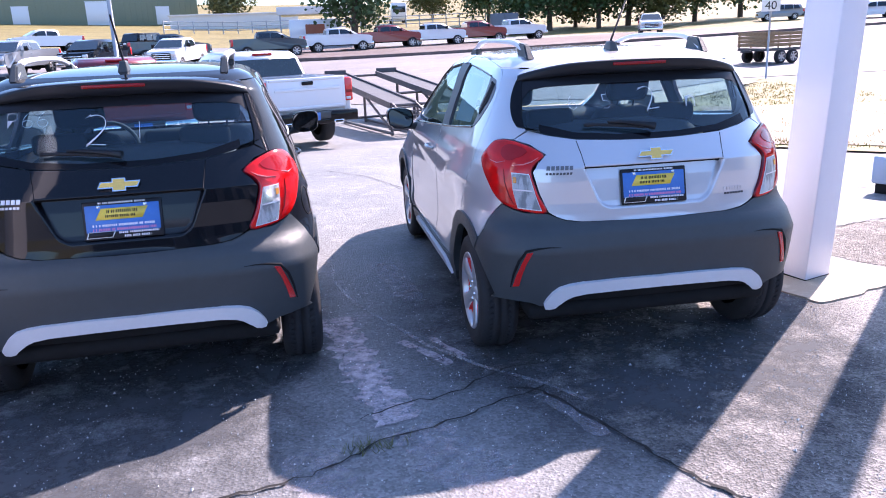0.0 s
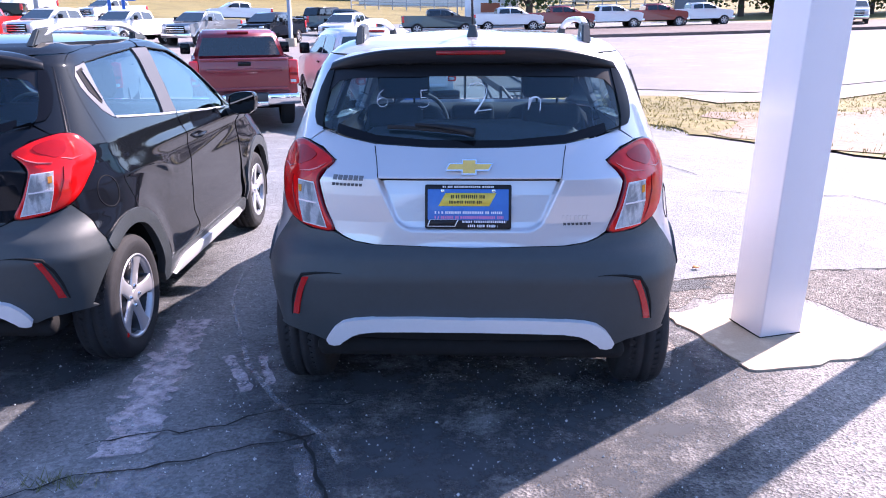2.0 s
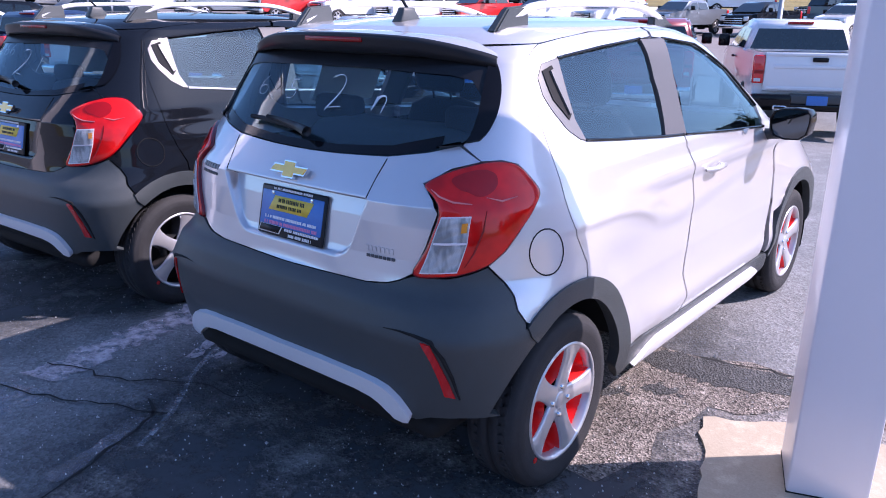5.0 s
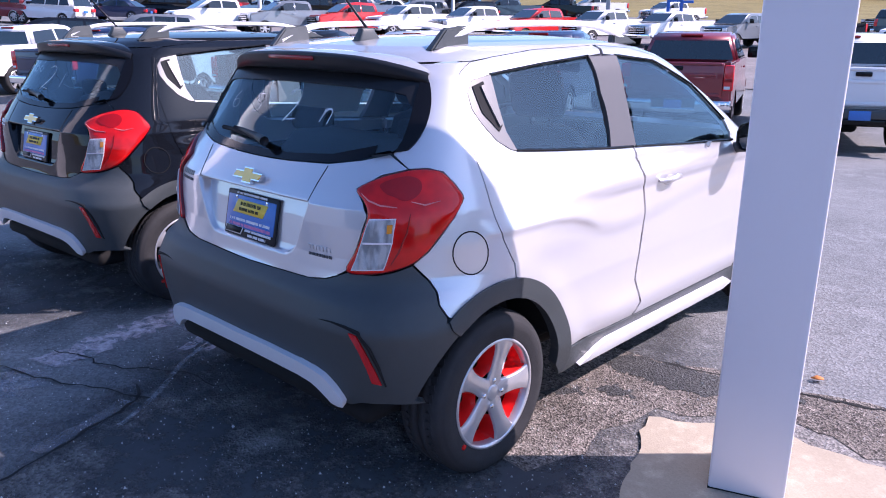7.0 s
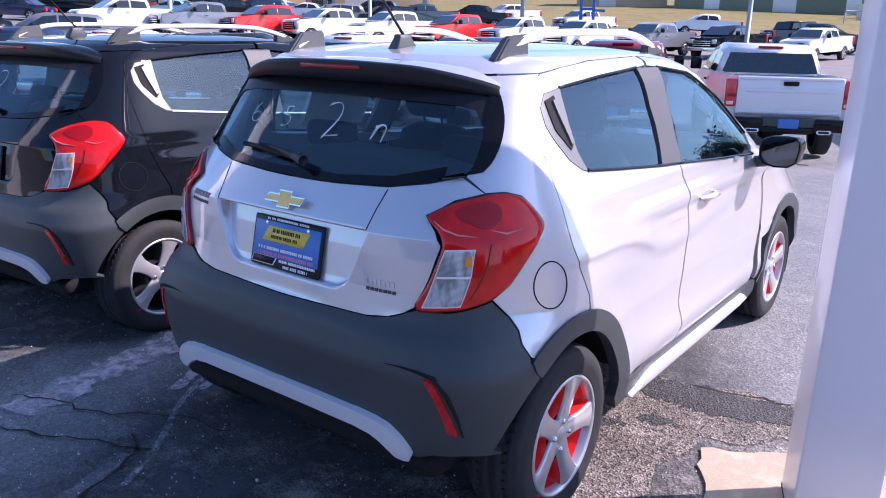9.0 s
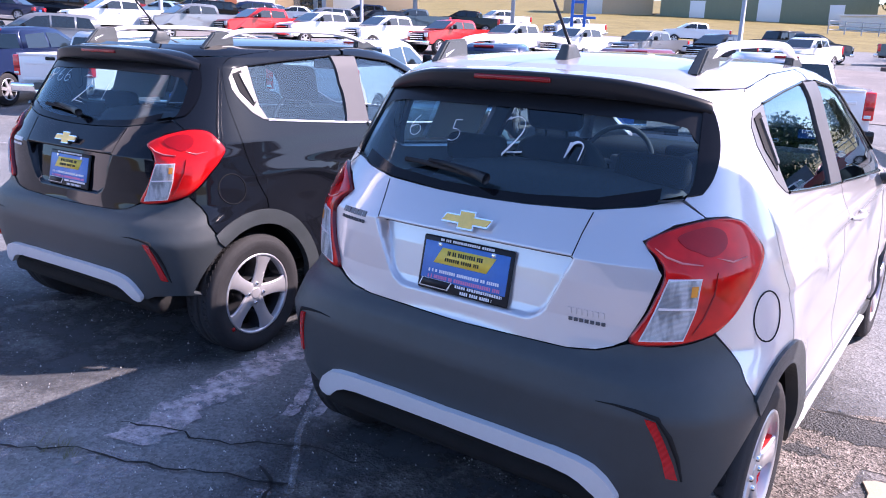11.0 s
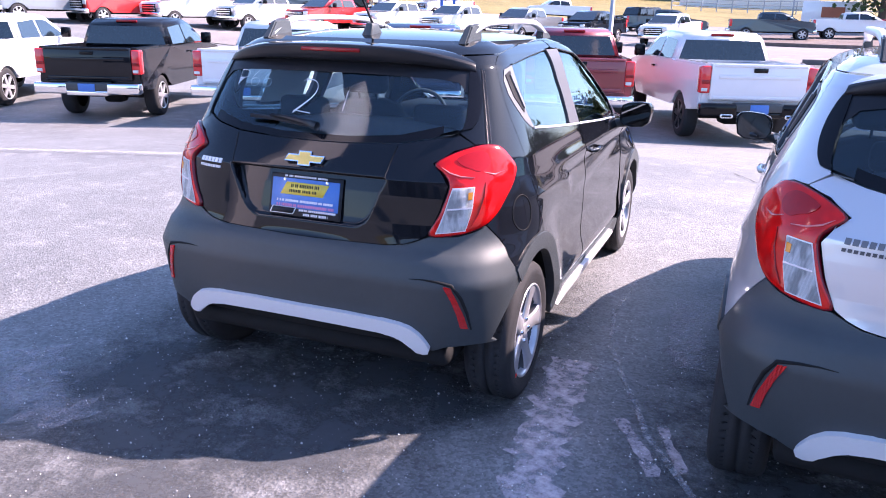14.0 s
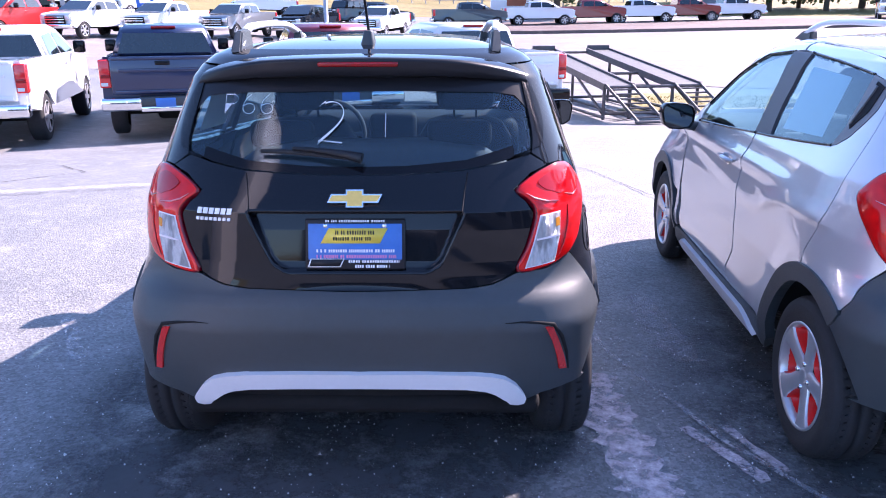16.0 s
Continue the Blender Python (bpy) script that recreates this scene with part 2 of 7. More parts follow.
def ground_material(name, dark, pale, patch_scale, grain_scale, grain_bump, chips=0.0, sheen=0.25):
    """Asphalt, dirt or turf: broad pale patches, middle stains and a coarse grain."""
    m = bpy.data.materials.new(name)
    m.use_nodes = True
    nt = m.node_tree
    b = nt.nodes["Principled BSDF"]
    b.inputs["Roughness"].default_value = 0.74
    b.inputs["Specular IOR Level"].default_value = sheen
    at = nt.nodes.new("ShaderNodeTexCoord")

    def noise_node(scale, detail, rough=0.6):
        n = nt.nodes.new("ShaderNodeTexNoise")
        n.inputs["Scale"].default_value = scale
        n.inputs["Detail"].default_value = detail
        n.inputs["Roughness"].default_value = rough
        nt.links.new(at.outputs["Object"], n.inputs["Vector"])
        return n

    def ramp(src, lo, hi):
        r = nt.nodes.new("ShaderNodeMapRange")
        r.inputs[1].default_value, r.inputs[2].default_value = lo, hi
        nt.links.new(src, r.inputs[0])
        return r.outputs[0]

    def blend(fac, a, c):
        x = nt.nodes.new("ShaderNodeMix")
        x.data_type = "RGBA"
        nt.links.new(fac, x.inputs[0])
        for k, v in ((6, a), (7, c)):
            if isinstance(v, tuple):
                x.inputs[k].default_value = (*v, 1)
            else:
                nt.links.new(v, x.inputs[k])
        return x.outputs[2]

    broad = noise_node(patch_scale, 7.0, 0.65)
    grain = noise_node(grain_scale, 3.0, 0.7)
    mid = noise_node(patch_scale * 6, 6.0, 0.7)
    col = blend(ramp(broad.outputs["Fac"], 0.35, 0.68), dark, pale)
    col = blend(ramp(mid.outputs["Fac"], 0.52, 0.72), col, tuple(c * 1.25 for c in pale))
    stones = nt.nodes.new("ShaderNodeTexVoronoi")
    stones.inputs["Scale"].default_value = grain_scale * 0.9
    nt.links.new(at.outputs["Object"], stones.inputs["Vector"])
    sep = nt.nodes.new("ShaderNodeSeparateColor")
    nt.links.new(stones.outputs["Color"], sep.inputs[0])
    dk = nt.nodes.new("ShaderNodeMix")
    dk.data_type = "RGBA"
    dk.blend_type = "MULTIPLY"
    dk.inputs[0].default_value = 1.0
    nt.links.new(col, dk.inputs[6])
    nt.links.new(blend(sep.outputs[0], (0.80 - chips, 0.80 - chips, 0.80 - chips), (1.15 + chips, 1.15 + chips, 1.15 + chips)), dk.inputs[7])
    nt.links.new(dk.outputs[2], b.inputs["Base Color"])
    bp = nt.nodes.new("ShaderNodeBump")
    bp.inputs["Strength"].default_value = grain_bump
    bp.inputs["Distance"].default_value = 0.012
    add = nt.nodes.new("ShaderNodeMath")
    nt.links.new(grain.outputs["Fac"], add.inputs[0])
    nt.links.new(stones.outputs["Distance"], add.inputs[1])
    nt.links.new(add.outputs[0], bp.inputs["Height"])
    nt.links.new(bp.outputs[0], b.inputs["Normal"])
    return m


ASPHALT = ground_material("asphalt", (0.118, 0.122, 0.130), (0.185, 0.188, 0.196), 0.55, 90, 0.4, 0.16, 0.7)
COARSE = ground_material("coarse_asphalt", (0.13, 0.113, 0.10), (0.27, 0.24, 0.215), 2.2, 135, 0.9, 0.55)
WET = ground_material("wet_black_asphalt", (0.022, 0.023, 0.025), (0.055, 0.055, 0.056), 5.0, 120, 1.0, 0.5, 0.8)
DRY_GRASS = ground_material("dry_grass", (0.15, 0.122, 0.042), (0.24, 0.20, 0.075), 0.25, 9, 0.8)
DIRT = ground_material("pale_dirt", (0.21, 0.152, 0.108), (0.28, 0.21, 0.15), 0.3, 20, 0.5)
ROAD = ground_material("pale_road", (0.18, 0.165, 0.165), (0.235, 0.215, 0.21), 0.12, 40, 0.3)
FAR_LOT = ground_material("brown_lot", (0.12, 0.09, 0.085), (0.17, 0.135, 0.125), 0.2, 30, 0.3)
CONCRETE = ground_material("pale_concrete", (0.35, 0.30, 0.23), (0.40, 0.345, 0.27), 1.6, 160, 0.08, -0.12)
TAR = material("tar_crack", (0.010, 0.010, 0.011), 0.95, 0.0, 0.0, 0.4, 30)


def ground_sheet():
    bm = bmesh.new()
    radii = [0.0] + [0.75 * k for k in range(1, 24)] + [18, 21, 25, 30, 36, 43, 50, 55, 60, 66, 74, 82, 90, 105, 125, 150, 190, 240, 300, 400, 600, 900, 1400, 2000, 3000]
    n = 144
    rings = []
    for r in radii:
        if r == 0:
            rings.append([bm.verts.new((0, 1, 0))])
            continue
        rings.append([bm.verts.new((r * math.cos(k * math.tau / n), 1 + r * math.sin(k * math.tau / n), ground_z(r * math.cos(k * math.tau / n), 1 + r * math.sin(k * math.tau / n)))) for k in range(n)])
    for k in range(n):
        bm.faces.new((rings[0][0], rings[1][k], rings[1][(k + 1) % n]))
    for i, (q, w) in enumerate(zip(rings[1:], rings[2:])):
        for k in range(n):
            f = bm.faces.new((q[k], w[k], w[(k + 1) % n], q[(k + 1) % n]))
            f.material_index = 1 if radii[i + 2] > 82 else 0
    ob = part("ground", bm, [ASPHALT, DRY_GRASS])
    tagged(ob, "worn asphalt lot running out into dry grassy hillside", "ground", kind="structure")


ground_sheet()


def sheet(name, outline, mat, lift, label, category, step_len=2.5):
    """A flat cover of that outline lying on the fall of the ground."""
    bm = bmesh.new()
    xs, ys = [p[0] for p in outline], [p[1] for p in outline]
    nx, ny = max(1, int((max(xs) - min(xs)) / step_len)), max(1, int((max(ys) - min(ys)) / step_len))
    cache = {}
    for i in range(nx):
        a, b = min(xs) + (max(xs) - min(xs)) * i / nx, min(xs) + (max(xs) - min(xs)) * (i + 1) / nx
        strip = cut(cut(outline, 0, a, 1), 0, b, -1)
        if len(strip) < 3:
            continue
        for j in range(ny):
            c, d = min(ys) + (max(ys) - min(ys)) * j / ny, min(ys) + (max(ys) - min(ys)) * (j + 1) / ny
            f = cut(cut(strip, 1, c, 1), 1, d, -1)
            vs = []
            for x, y in f:
                k = (round(x, 4), round(y, 4))
                if k not in cache:
                    cache[k] = bm.verts.new((x, y, ground_z(x, y) + lift))
                if cache[k] not in vs:
                    vs.append(cache[k])
            if len(vs) >= 3:
                try:
                    bm.faces.new(vs)
                except ValueError:
                    pass
    bmesh.ops.recalc_face_normals(bm, faces=bm.faces)
    if sum(f.normal.z for f in bm.faces) < 0:
        bmesh.ops.reverse_faces(bm, faces=bm.faces)
    return tagged(part(name, bm, mat), label, category, kind="structure")


def cut(poly, axis, at, keep):
    """The part of an outline on one side of a line."""
    out = []
    for p, q in zip(poly, poly[1:] + poly[:1]):
        a, b = (p[axis] - at) * keep, (q[axis] - at) * keep
        if a >= 0:
            out.append(p)
        if (a > 0 > b) or (a < 0 < b):
            f = a / (a - b)
            out.append((p[0] + f * (q[0] - p[0]), p[1] + f * (q[1] - p[1])))
    return out


def ragged(outline, size, seed, n=6):
    """The outline with an uneven, broken edge."""
    rnd = random.Random(seed)
    out = []
    for p, q in zip(outline, outline[1:] + outline[:1]):
        for k in range(n):
            u = k / n
            out.append((p[0] + (q[0] - p[0]) * u + rnd.uniform(-size, size), p[1] + (q[1] - p[1]) * u + rnd.uniform(-size, size)))
    return out


sheet("road", [(-90, 30), (-20, 29), (3, 25.5), (9, 23.0), (16, 27), (22, 26), (60, 33), (140, 40), (140, 66), (60, 62), (26, 58.6), (2, 55), (-90, 52)], ROAD, 0.02, "pale grey asphalt road with faded lane lines", "road", 5)
sheet("far_lot", [(-4, 56), (2, 55.6), (26, 59.2), (60, 62.6), (140, 66.8), (140, 80), (40, 74), (-4, 70)], FAR_LOT, 0.09, "brownish asphalt parking strip beyond the road", "parking lot", 5)
sheet("verge", ragged([(2.5, 18.9), (4.9, 16.6), (5.6, 14.2), (7.0, 11.2), (9.5, 8.6), (15, 5), (60, -6), (140, -10), (140, 39), (60, 32), (22, 25.2), (16, 26.0), (12, 22.8), (9, 22.2), (5.4, 22.2), (3.2, 22.6)], 0.22, 4), DRY_GRASS, 0.03, "dry yellow grass verge with bare dirt", "grass", 1.5)
sheet("dirt_strip", ragged([(5.8, 15.2), (7.3, 11.8), (10, 9.8), (18, 7), (40, 2), (40, 12), (20, 15), (11, 18.6), (7, 18.2)], 0.5, 9), DIRT, 0.045, "bare pale dirt in the grass verge", "dirt", 1.5)
sheet("driveway_edge", [(7.2, 20.0), (10.2, 20.6), (15.6, 25.0), (15.2, 26.0), (9.5, 22.6), (6.6, 21.6)], CONCRETE, 0.06, "pale concrete edge strip beside the road", "kerb", 2)
GRITTY = ground_material("gritty_asphalt", (0.155, 0.145, 0.14), (0.24, 0.225, 0.215), 0.9, 100, 0.6, 0.3, 0.6)
sheet("gritty_apron", ragged([(2.3, 0.4), (6.2, 0.4), (6.6, 5.7), (4.6, 5.36), (3.9, 5.22), (3.4, 5.16), (2.9, 5.02), (2.3, 4.9), (1.7, 4.8), (1.5, 3.9), (0.98, 3.12), (1.0, 2.92), (1.08, 2.74), (1.12, 2.60), (1.18, 2.50), (1.22, 2.32), (1.3, 2.18), (1.5, 1.9), (1.8, 1.5)], 0.012, 6), GRITTY, 0.003, "worn gritty grey asphalt beside the post", "asphalt", 0.5)
sheet("coarse_patch", ragged([(1.4, 4.0), (2.45, 3.75), (2.55, 4.45), (2.9, 4.72), (3.4, 4.68), (3.7, 4.0), (4.6, 4.3), (4.9, 5.35), (3.8, 5.2), (2.9, 5.04), (1.9, 4.9), (1.3, 4.6)], 0.05, 2), COARSE, 0.006, "coarse dark broken asphalt patch", "asphalt patch", 0.25)
for spot in ([(2.12, 4.74), (2.2, 4.88), (2.36, 4.93), (2.6, 4.95), (2.95, 4.98), (2.9, 4.84), (2.66, 4.73), (2.45, 4.67), (2.28, 4.69)], [(2.12, 4.28), (2.22, 4.33), (2.24, 4.42), (2.15, 4.4)], [(2.27, 4.48), (2.38, 4.46), (2.42, 4.54), (2.32, 4.57)]):
    sheet("wet_patch", ragged(spot, 0.03, 7), WET, 0.0085, "black wet-looking coarse asphalt patch", "asphalt patch", 0.25)
PAD_BASE = [(2.56, 4.38), (2.72, 3.98), (2.80, 3.70), (3.36, 3.88), (3.62, 4.10), (3.36, 4.62), (2.92, 4.60)]
pad = bmesh.new()
add_prism(pad, ragged(PAD_BASE, 0.018, 12, 7), -0.05, 0.014, "z")
tagged(part("concrete_pad", pad, CONCRETE, smooth=False), "pale worn concrete footing round the post", "concrete pad", kind="structure")


def crack(points, width, seed, name="crack"):
    """A dark open crack with broken edges."""
    rnd = random.Random(seed)
    line = []
    for (a, b), (c, d) in zip(points, points[1:]):
        n = max(2, int(math.hypot(c - a, d - b) / 0.045))
        line += [(a + (c - a) * k / n + rnd.gauss(0, 0.009), b + (d - b) * k / n + rnd.gauss(0, 0.009)) for k in range(n)]
    line.append(points[-1])
    bm = bmesh.new()
    prev = None
    for i, (x, y) in enumerate(line):
        u, v = line[max(0, i - 1)], line[min(len(line) - 1, i + 1)]
        d = Vector((v[0] - u[0], v[1] - u[1])).normalized()
        w = width * rnd.uniform(0.25, 1.0) * (0.35 if i in (0, len(line) - 1) else 1.0)
        z = ground_z(x, y) + 0.009
        a, b = bm.verts.new((x - d.y * w, y + d.x * w, z)), bm.verts.new((x + d.y * w, y - d.x * w, z))
        if prev:
            bm.faces.new((prev[0], prev[1], b, a))
        prev = (a, b)
    ob = part(name, bm, TAR, smooth=False)
    return tagged(ob, "dark open crack in the asphalt", "crack", "cracks in the asphalt", "structure")


crack([(-1.3, 2.2), (-0.75, 2.42), (-0.45, 2.5), (-0.1, 2.58), (0.1, 2.70), (0.2, 2.78), (0.4, 2.83), (0.6, 2.92), (0.8, 3.02), (1.0, 3.12)], 0.009, 1)
crack([(0.1, 2.98), (0.3, 3.07), (0.6, 3.14), (0.72, 3.24), (0.9, 3.34), (1.15, 3.36)], 0.006, 2)
crack([(0.8, 3.10), (0.9, 3.08), (1.0, 2.92), (1.08, 2.74), (1.12, 2.60), (1.18, 2.50), (1.22, 2.32), (1.3, 2.18), (1.5, 1.9)], 0.009, 3)
crack([(2.3, 4.90), (2.9, 5.02), (3.4, 5.16), (3.9, 5.22), (4.6, 5.36)], 0.012, 4)
crack([(2.7, 13.2), (3.0, 11.8), (3.3, 11.0), (3.7, 9.9), (3.9, 8.8)], 0.012, 5)
crack([(3.7, 7.75), (4.2, 7.62), (5.0, 7.75), (5.15, 7.3), (5.3, 6.7), (5.9, 6.4)], 0.011, 6)
crack([(-7.0, 8.9), (-5.7, 8.95), (-5.1, 9.6), (-5.8, 10.3)], 0.010, 7)
crack([(0.2, 10.6), (0.7, 9.5), (1.0, 8.0), (1.3, 7.2)], 0.008, 8)
crack([(-0.95, 2.25), (-0.8, 2.32), (-0.6, 2.48), (-0.42, 2.5), (-0.24, 2.42)], 0.004, 9)


def patchy_material(name, color, cover, scale=18.0, soft=0.15, top=1.0):
    """Worn paint, scuffed dust or stain with painted shade: broken by noise, clear between."""
    m = material(name, color, 0.9, 0.0, 0.0, 0.2, 30)
    nt = m.node_tree
    b = nt.nodes["Principled BSDF"]
    at = nt.nodes.new("ShaderNodeTexCoord")
    n = nt.nodes.new("ShaderNodeTexNoise")
    n.inputs["Scale"].default_value = scale
    n.inputs["Detail"].default_value = 9.0
    n.inputs["Roughness"].default_value = 0.75
    nt.links.new(at.outputs["Object"], n.inputs["Vector"])
    r = nt.nodes.new("ShaderNodeMapRange")
    r.inputs[1].default_value, r.inputs[2].default_value = 0.60 - cover * 0.3, 0.60 - cover * 0.3 + soft
    r.inputs[4].default_value = top
    nt.links.new(n.outputs["Fac"], r.inputs[0])
    nt.links.new(r.outputs[0], b.inputs["Alpha"])
    return m


# worn line paint, which also colours one painted sunlit gap
WORN_AND_SUNLIT = patchy_material("worn_and_sunlit_paint", (0.50, 0.48, 0.50), 0.55, 22, 0.25, 0.85)
SCUFF = patchy_material("pale_scuffed_dust", (0.56, 0.49, 0.52), 0.9, 13, 0.32, 0.95)
FAINT = patchy_material("faint_scuffed_dust", (0.44, 0.40, 0.43), 0.7, 13, 0.40, 0.75)


def ribbon(points, width, mat, name, label, lift=0.011, frayed=0.0):
    rnd = random.Random(int(width * 1000))
    bm = bmesh.new()
    line = []
    for (a, b), (c, d) in zip(points, points[1:]):
        n = max(1, int(math.hypot(c - a, d - b) / (0.04 if frayed else 0.25)))
        line += [(a + (c - a) * k / n, b + (d - b) * k / n) for k in range(n)]
    line.append(points[-1])
    prev = None
    for i, (x, y) in enumerate(line):
        u, v = line[max(0, i - 1)], line[min(len(line) - 1, i + 1)]
        d = Vector((v[0] - u[0], v[1] - u[1])).normalized()
        z = ground_z(x, y) + lift
        w, v = (width / 2 * (1 - frayed * rnd.random()) for _ in range(2))
        a, b = bm.verts.new((x - d.y * w, y + d.x * w, z)), bm.verts.new((x + d.y * v, y - d.x * v, z))
        if prev:
            bm.faces.new((prev[0], prev[1], b, a))
        prev = (a, b)
    return tagged(part(name, bm, mat, smooth=False), label, "paint mark", kind="structure")


# oily patches plus the shade under each car, put into the colour
STAIN_SHADE = patchy_material("stain_and_shade", (0.052, 0.057, 0.066), 0.8, 2.6, 0.2)
ont = STAIN_SHADE.node_tree
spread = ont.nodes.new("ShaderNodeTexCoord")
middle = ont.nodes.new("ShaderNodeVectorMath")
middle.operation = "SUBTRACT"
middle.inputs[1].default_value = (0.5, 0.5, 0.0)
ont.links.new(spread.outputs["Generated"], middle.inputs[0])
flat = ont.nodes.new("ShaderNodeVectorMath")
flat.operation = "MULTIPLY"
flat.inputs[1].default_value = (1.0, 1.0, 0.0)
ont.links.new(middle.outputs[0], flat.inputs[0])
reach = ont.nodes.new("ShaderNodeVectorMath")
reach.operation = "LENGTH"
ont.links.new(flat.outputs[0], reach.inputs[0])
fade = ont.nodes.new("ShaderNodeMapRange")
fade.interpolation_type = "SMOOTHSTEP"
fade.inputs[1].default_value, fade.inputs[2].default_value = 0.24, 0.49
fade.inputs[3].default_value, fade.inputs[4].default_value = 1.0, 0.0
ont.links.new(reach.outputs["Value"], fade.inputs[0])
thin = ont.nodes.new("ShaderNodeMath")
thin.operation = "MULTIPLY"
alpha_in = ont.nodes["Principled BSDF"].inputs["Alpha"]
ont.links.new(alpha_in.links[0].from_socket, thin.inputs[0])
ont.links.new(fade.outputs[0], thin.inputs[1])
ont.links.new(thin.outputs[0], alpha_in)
sheet("shaded_stain", [(-2.3, 1.6), (0.3, 1.6), (0.3, 6.6), (-2.3, 6.6)], STAIN_SHADE, 0.0045, "dark patches under the car, oily stain and painted shade", "stain", 0.5)
sheet("shaded_stain", [(0.2, 1.8), (3.1, 1.8), (3.1, 6.0), (0.2, 6.0)], STAIN_SHADE, 0.0045, "dark patches under the car, oily stain and painted shade", "stain", 0.5)
ribbon([(0.1, 5.6), (0.1, 4.95), (0.19, 4.5), (0.3, 4.22), (0.42, 3.95), (0.52, 3.7), (0.74, 3.36), (0.98, 3.1), (1.1, 2.9)], 0.026, WORN_AND_SUNLIT, "worn_or_sunlit_line", "thin white line on dark asphalt, worn paint or painted sunlight")
for line, wide, mat in (([(0.07, 4.25), (0.11, 3.9), (0.16, 3.55), (0.22, 3.22), (0.30, 2.92)], 0.27, SCUFF), ([(0.33, 2.86), (0.43, 2.62), (0.58, 2.25)], 0.34, FAINT), ([(-0.1, 2.75), (-0.05, 2.45), (0.1, 2.1)], 0.3, FAINT),
                        ([(0.40, 3.80), (0.60, 3.44)], 0.07, SCUFF), ([(0.55, 3.82), (0.68, 3.50)], 0.06, SCUFF), ([(0.45, 5.3), (0.50, 4.8), (0.55, 4.4)], 0.26, FAINT), ([(0.92, 3.02), (1.0, 2.8), (1.06, 2.6)], 0.10, FAINT),
                        ([(-2.2, 3.2), (-1.9, 2.9), (-1.5, 2.75)], 0.4, FAINT)):
    ribbon(line, wide, mat, "scuffed_strip", "pale pinkish scuffed strip on dark asphalt", 0.0065, 0.6)
# sunlit gap between the mirror's and the car's shadows, painted as a ribbon
ribbon([(-2.3, 4.25), (-2.62, 4.75)], 0.07, WORN_AND_SUNLIT, "worn_or_sunlit_line", "thin white line on dark asphalt, worn paint or painted sunlight")
for pts in ([(-30, 40), (3.5, 36.8), (8, 38), (30, 42.5), (90, 52)], [(1.5, 31.5), (7.2, 33.6), (30, 38.0)], [(4, 42.0), (7.4, 42.3), (14, 43.5)], [(-25, 8.2), (-12, 6.6), (-3.2, 8.5)]):
    ribbon(pts, 0.14, WORN_AND_SUNLIT, "lane_line", "faded white lane line", 0.035)
kerb = bmesh.new()
for a, b in zip([(-4, 56.0), (2, 55.3), (26, 58.9), (60, 62.3)], [(2, 55.3), (26, 58.9), (60, 62.3), (140, 66.4)]):
    n = 8
    for k in range(n):
        p = Vector((a[0] + (b[0] - a[0]) * k / n, a[1] + (b[1] - a[1]) * k / n, 0))
        q = Vector((a[0] + (b[0] - a[0]) * (k + 1) / n, a[1] + (b[1] - a[1]) * (k + 1) / n, 0))
        d = (q - p).normalized()
        e = Vector((-d.y, d.x, 0)) * 0.12
        z0, z1 = ground_z(p.x, p.y), ground_z(q.x, q.y)
        vs = [kerb.verts.new(v) for v in (p - e + Vector((0, 0, z0 - 0.1)), q - e + Vector((0, 0, z1 - 0.1)), q - e + Vector((0, 0, z1 + 0.22)), p - e + Vector((0, 0, z0 + 0.22)), p + e + Vector((0, 0, z0 + 0.24)), q + e + Vector((0, 0, z1 + 0.24)), q + e + Vector((0, 0, z1 - 0.1)), p + e + Vector((0, 0, z0 - 0.1)))]
        kerb.faces.new((vs[0], vs[1], vs[2], vs[3])), kerb.faces.new((vs[3], vs[2], vs[5], vs[4])), kerb.faces.new((vs[4], vs[5], vs[6], vs[7]))
tagged(part("kerb", kerb, FAR_LOT, smooth=False), "low brown kerb along the far side of the road", "kerb", kind="structure")

# square white steel post on the pad, and a second one up the slope
for nm, (px, py), side, turn, tall in (("steel_post", (2.95, 4.08), 0.237, 20, 6.4), ("steel_post", (4.66, 4.93), 0.17, 20, 6.4)):
    post_at = Matrix(((1, 0, 0.024, px), (0, 1, -0.085, py), (0, 0, 1, 0), (0, 0, 0, 1))) @ pose(0, 0, 0, 0, 0, turn)
    post = empty(nm, post_at, "square white enamelled steel post on a concrete footing", "post", "white steel posts")
    part("shaft", box(0, side, 0, side, 0.012, tall, 0.008, segs=3), WHITE, post)
    part("cap", box(-0.01, side + 0.01, -0.01, side + 0.01, tall, tall + 0.03, 0.004), WHITE, post)
    seam_bm = bmesh.new()
    add_box(seam_bm, -0.0012, side + 0.0012, -0.0012, side + 0.0012, 0.012, 0.019)
    part("base_seam", seam_bm, TAR, post, smooth=False)

# pale box at the lot's edge
bx = empty("utility_box", pose(5.5, 6.25, ground_z(5.5, 6.25), 0, 0, 24), "pale blue metal box on dark feet", "utility box")
part("case", box(-0.2, 0.3, -0.25, 0.25, 0.10, 0.36, 0.02), material("pale_blue_metal", (0.42, 0.5, 0.62), 0.5), bx)
for sx in (-0.12, 0.22):
    part("foot", box(sx - 0.05, sx + 0.05, -0.22, 0.22, 0.0, 0.10, 0.01), LINER, bx)

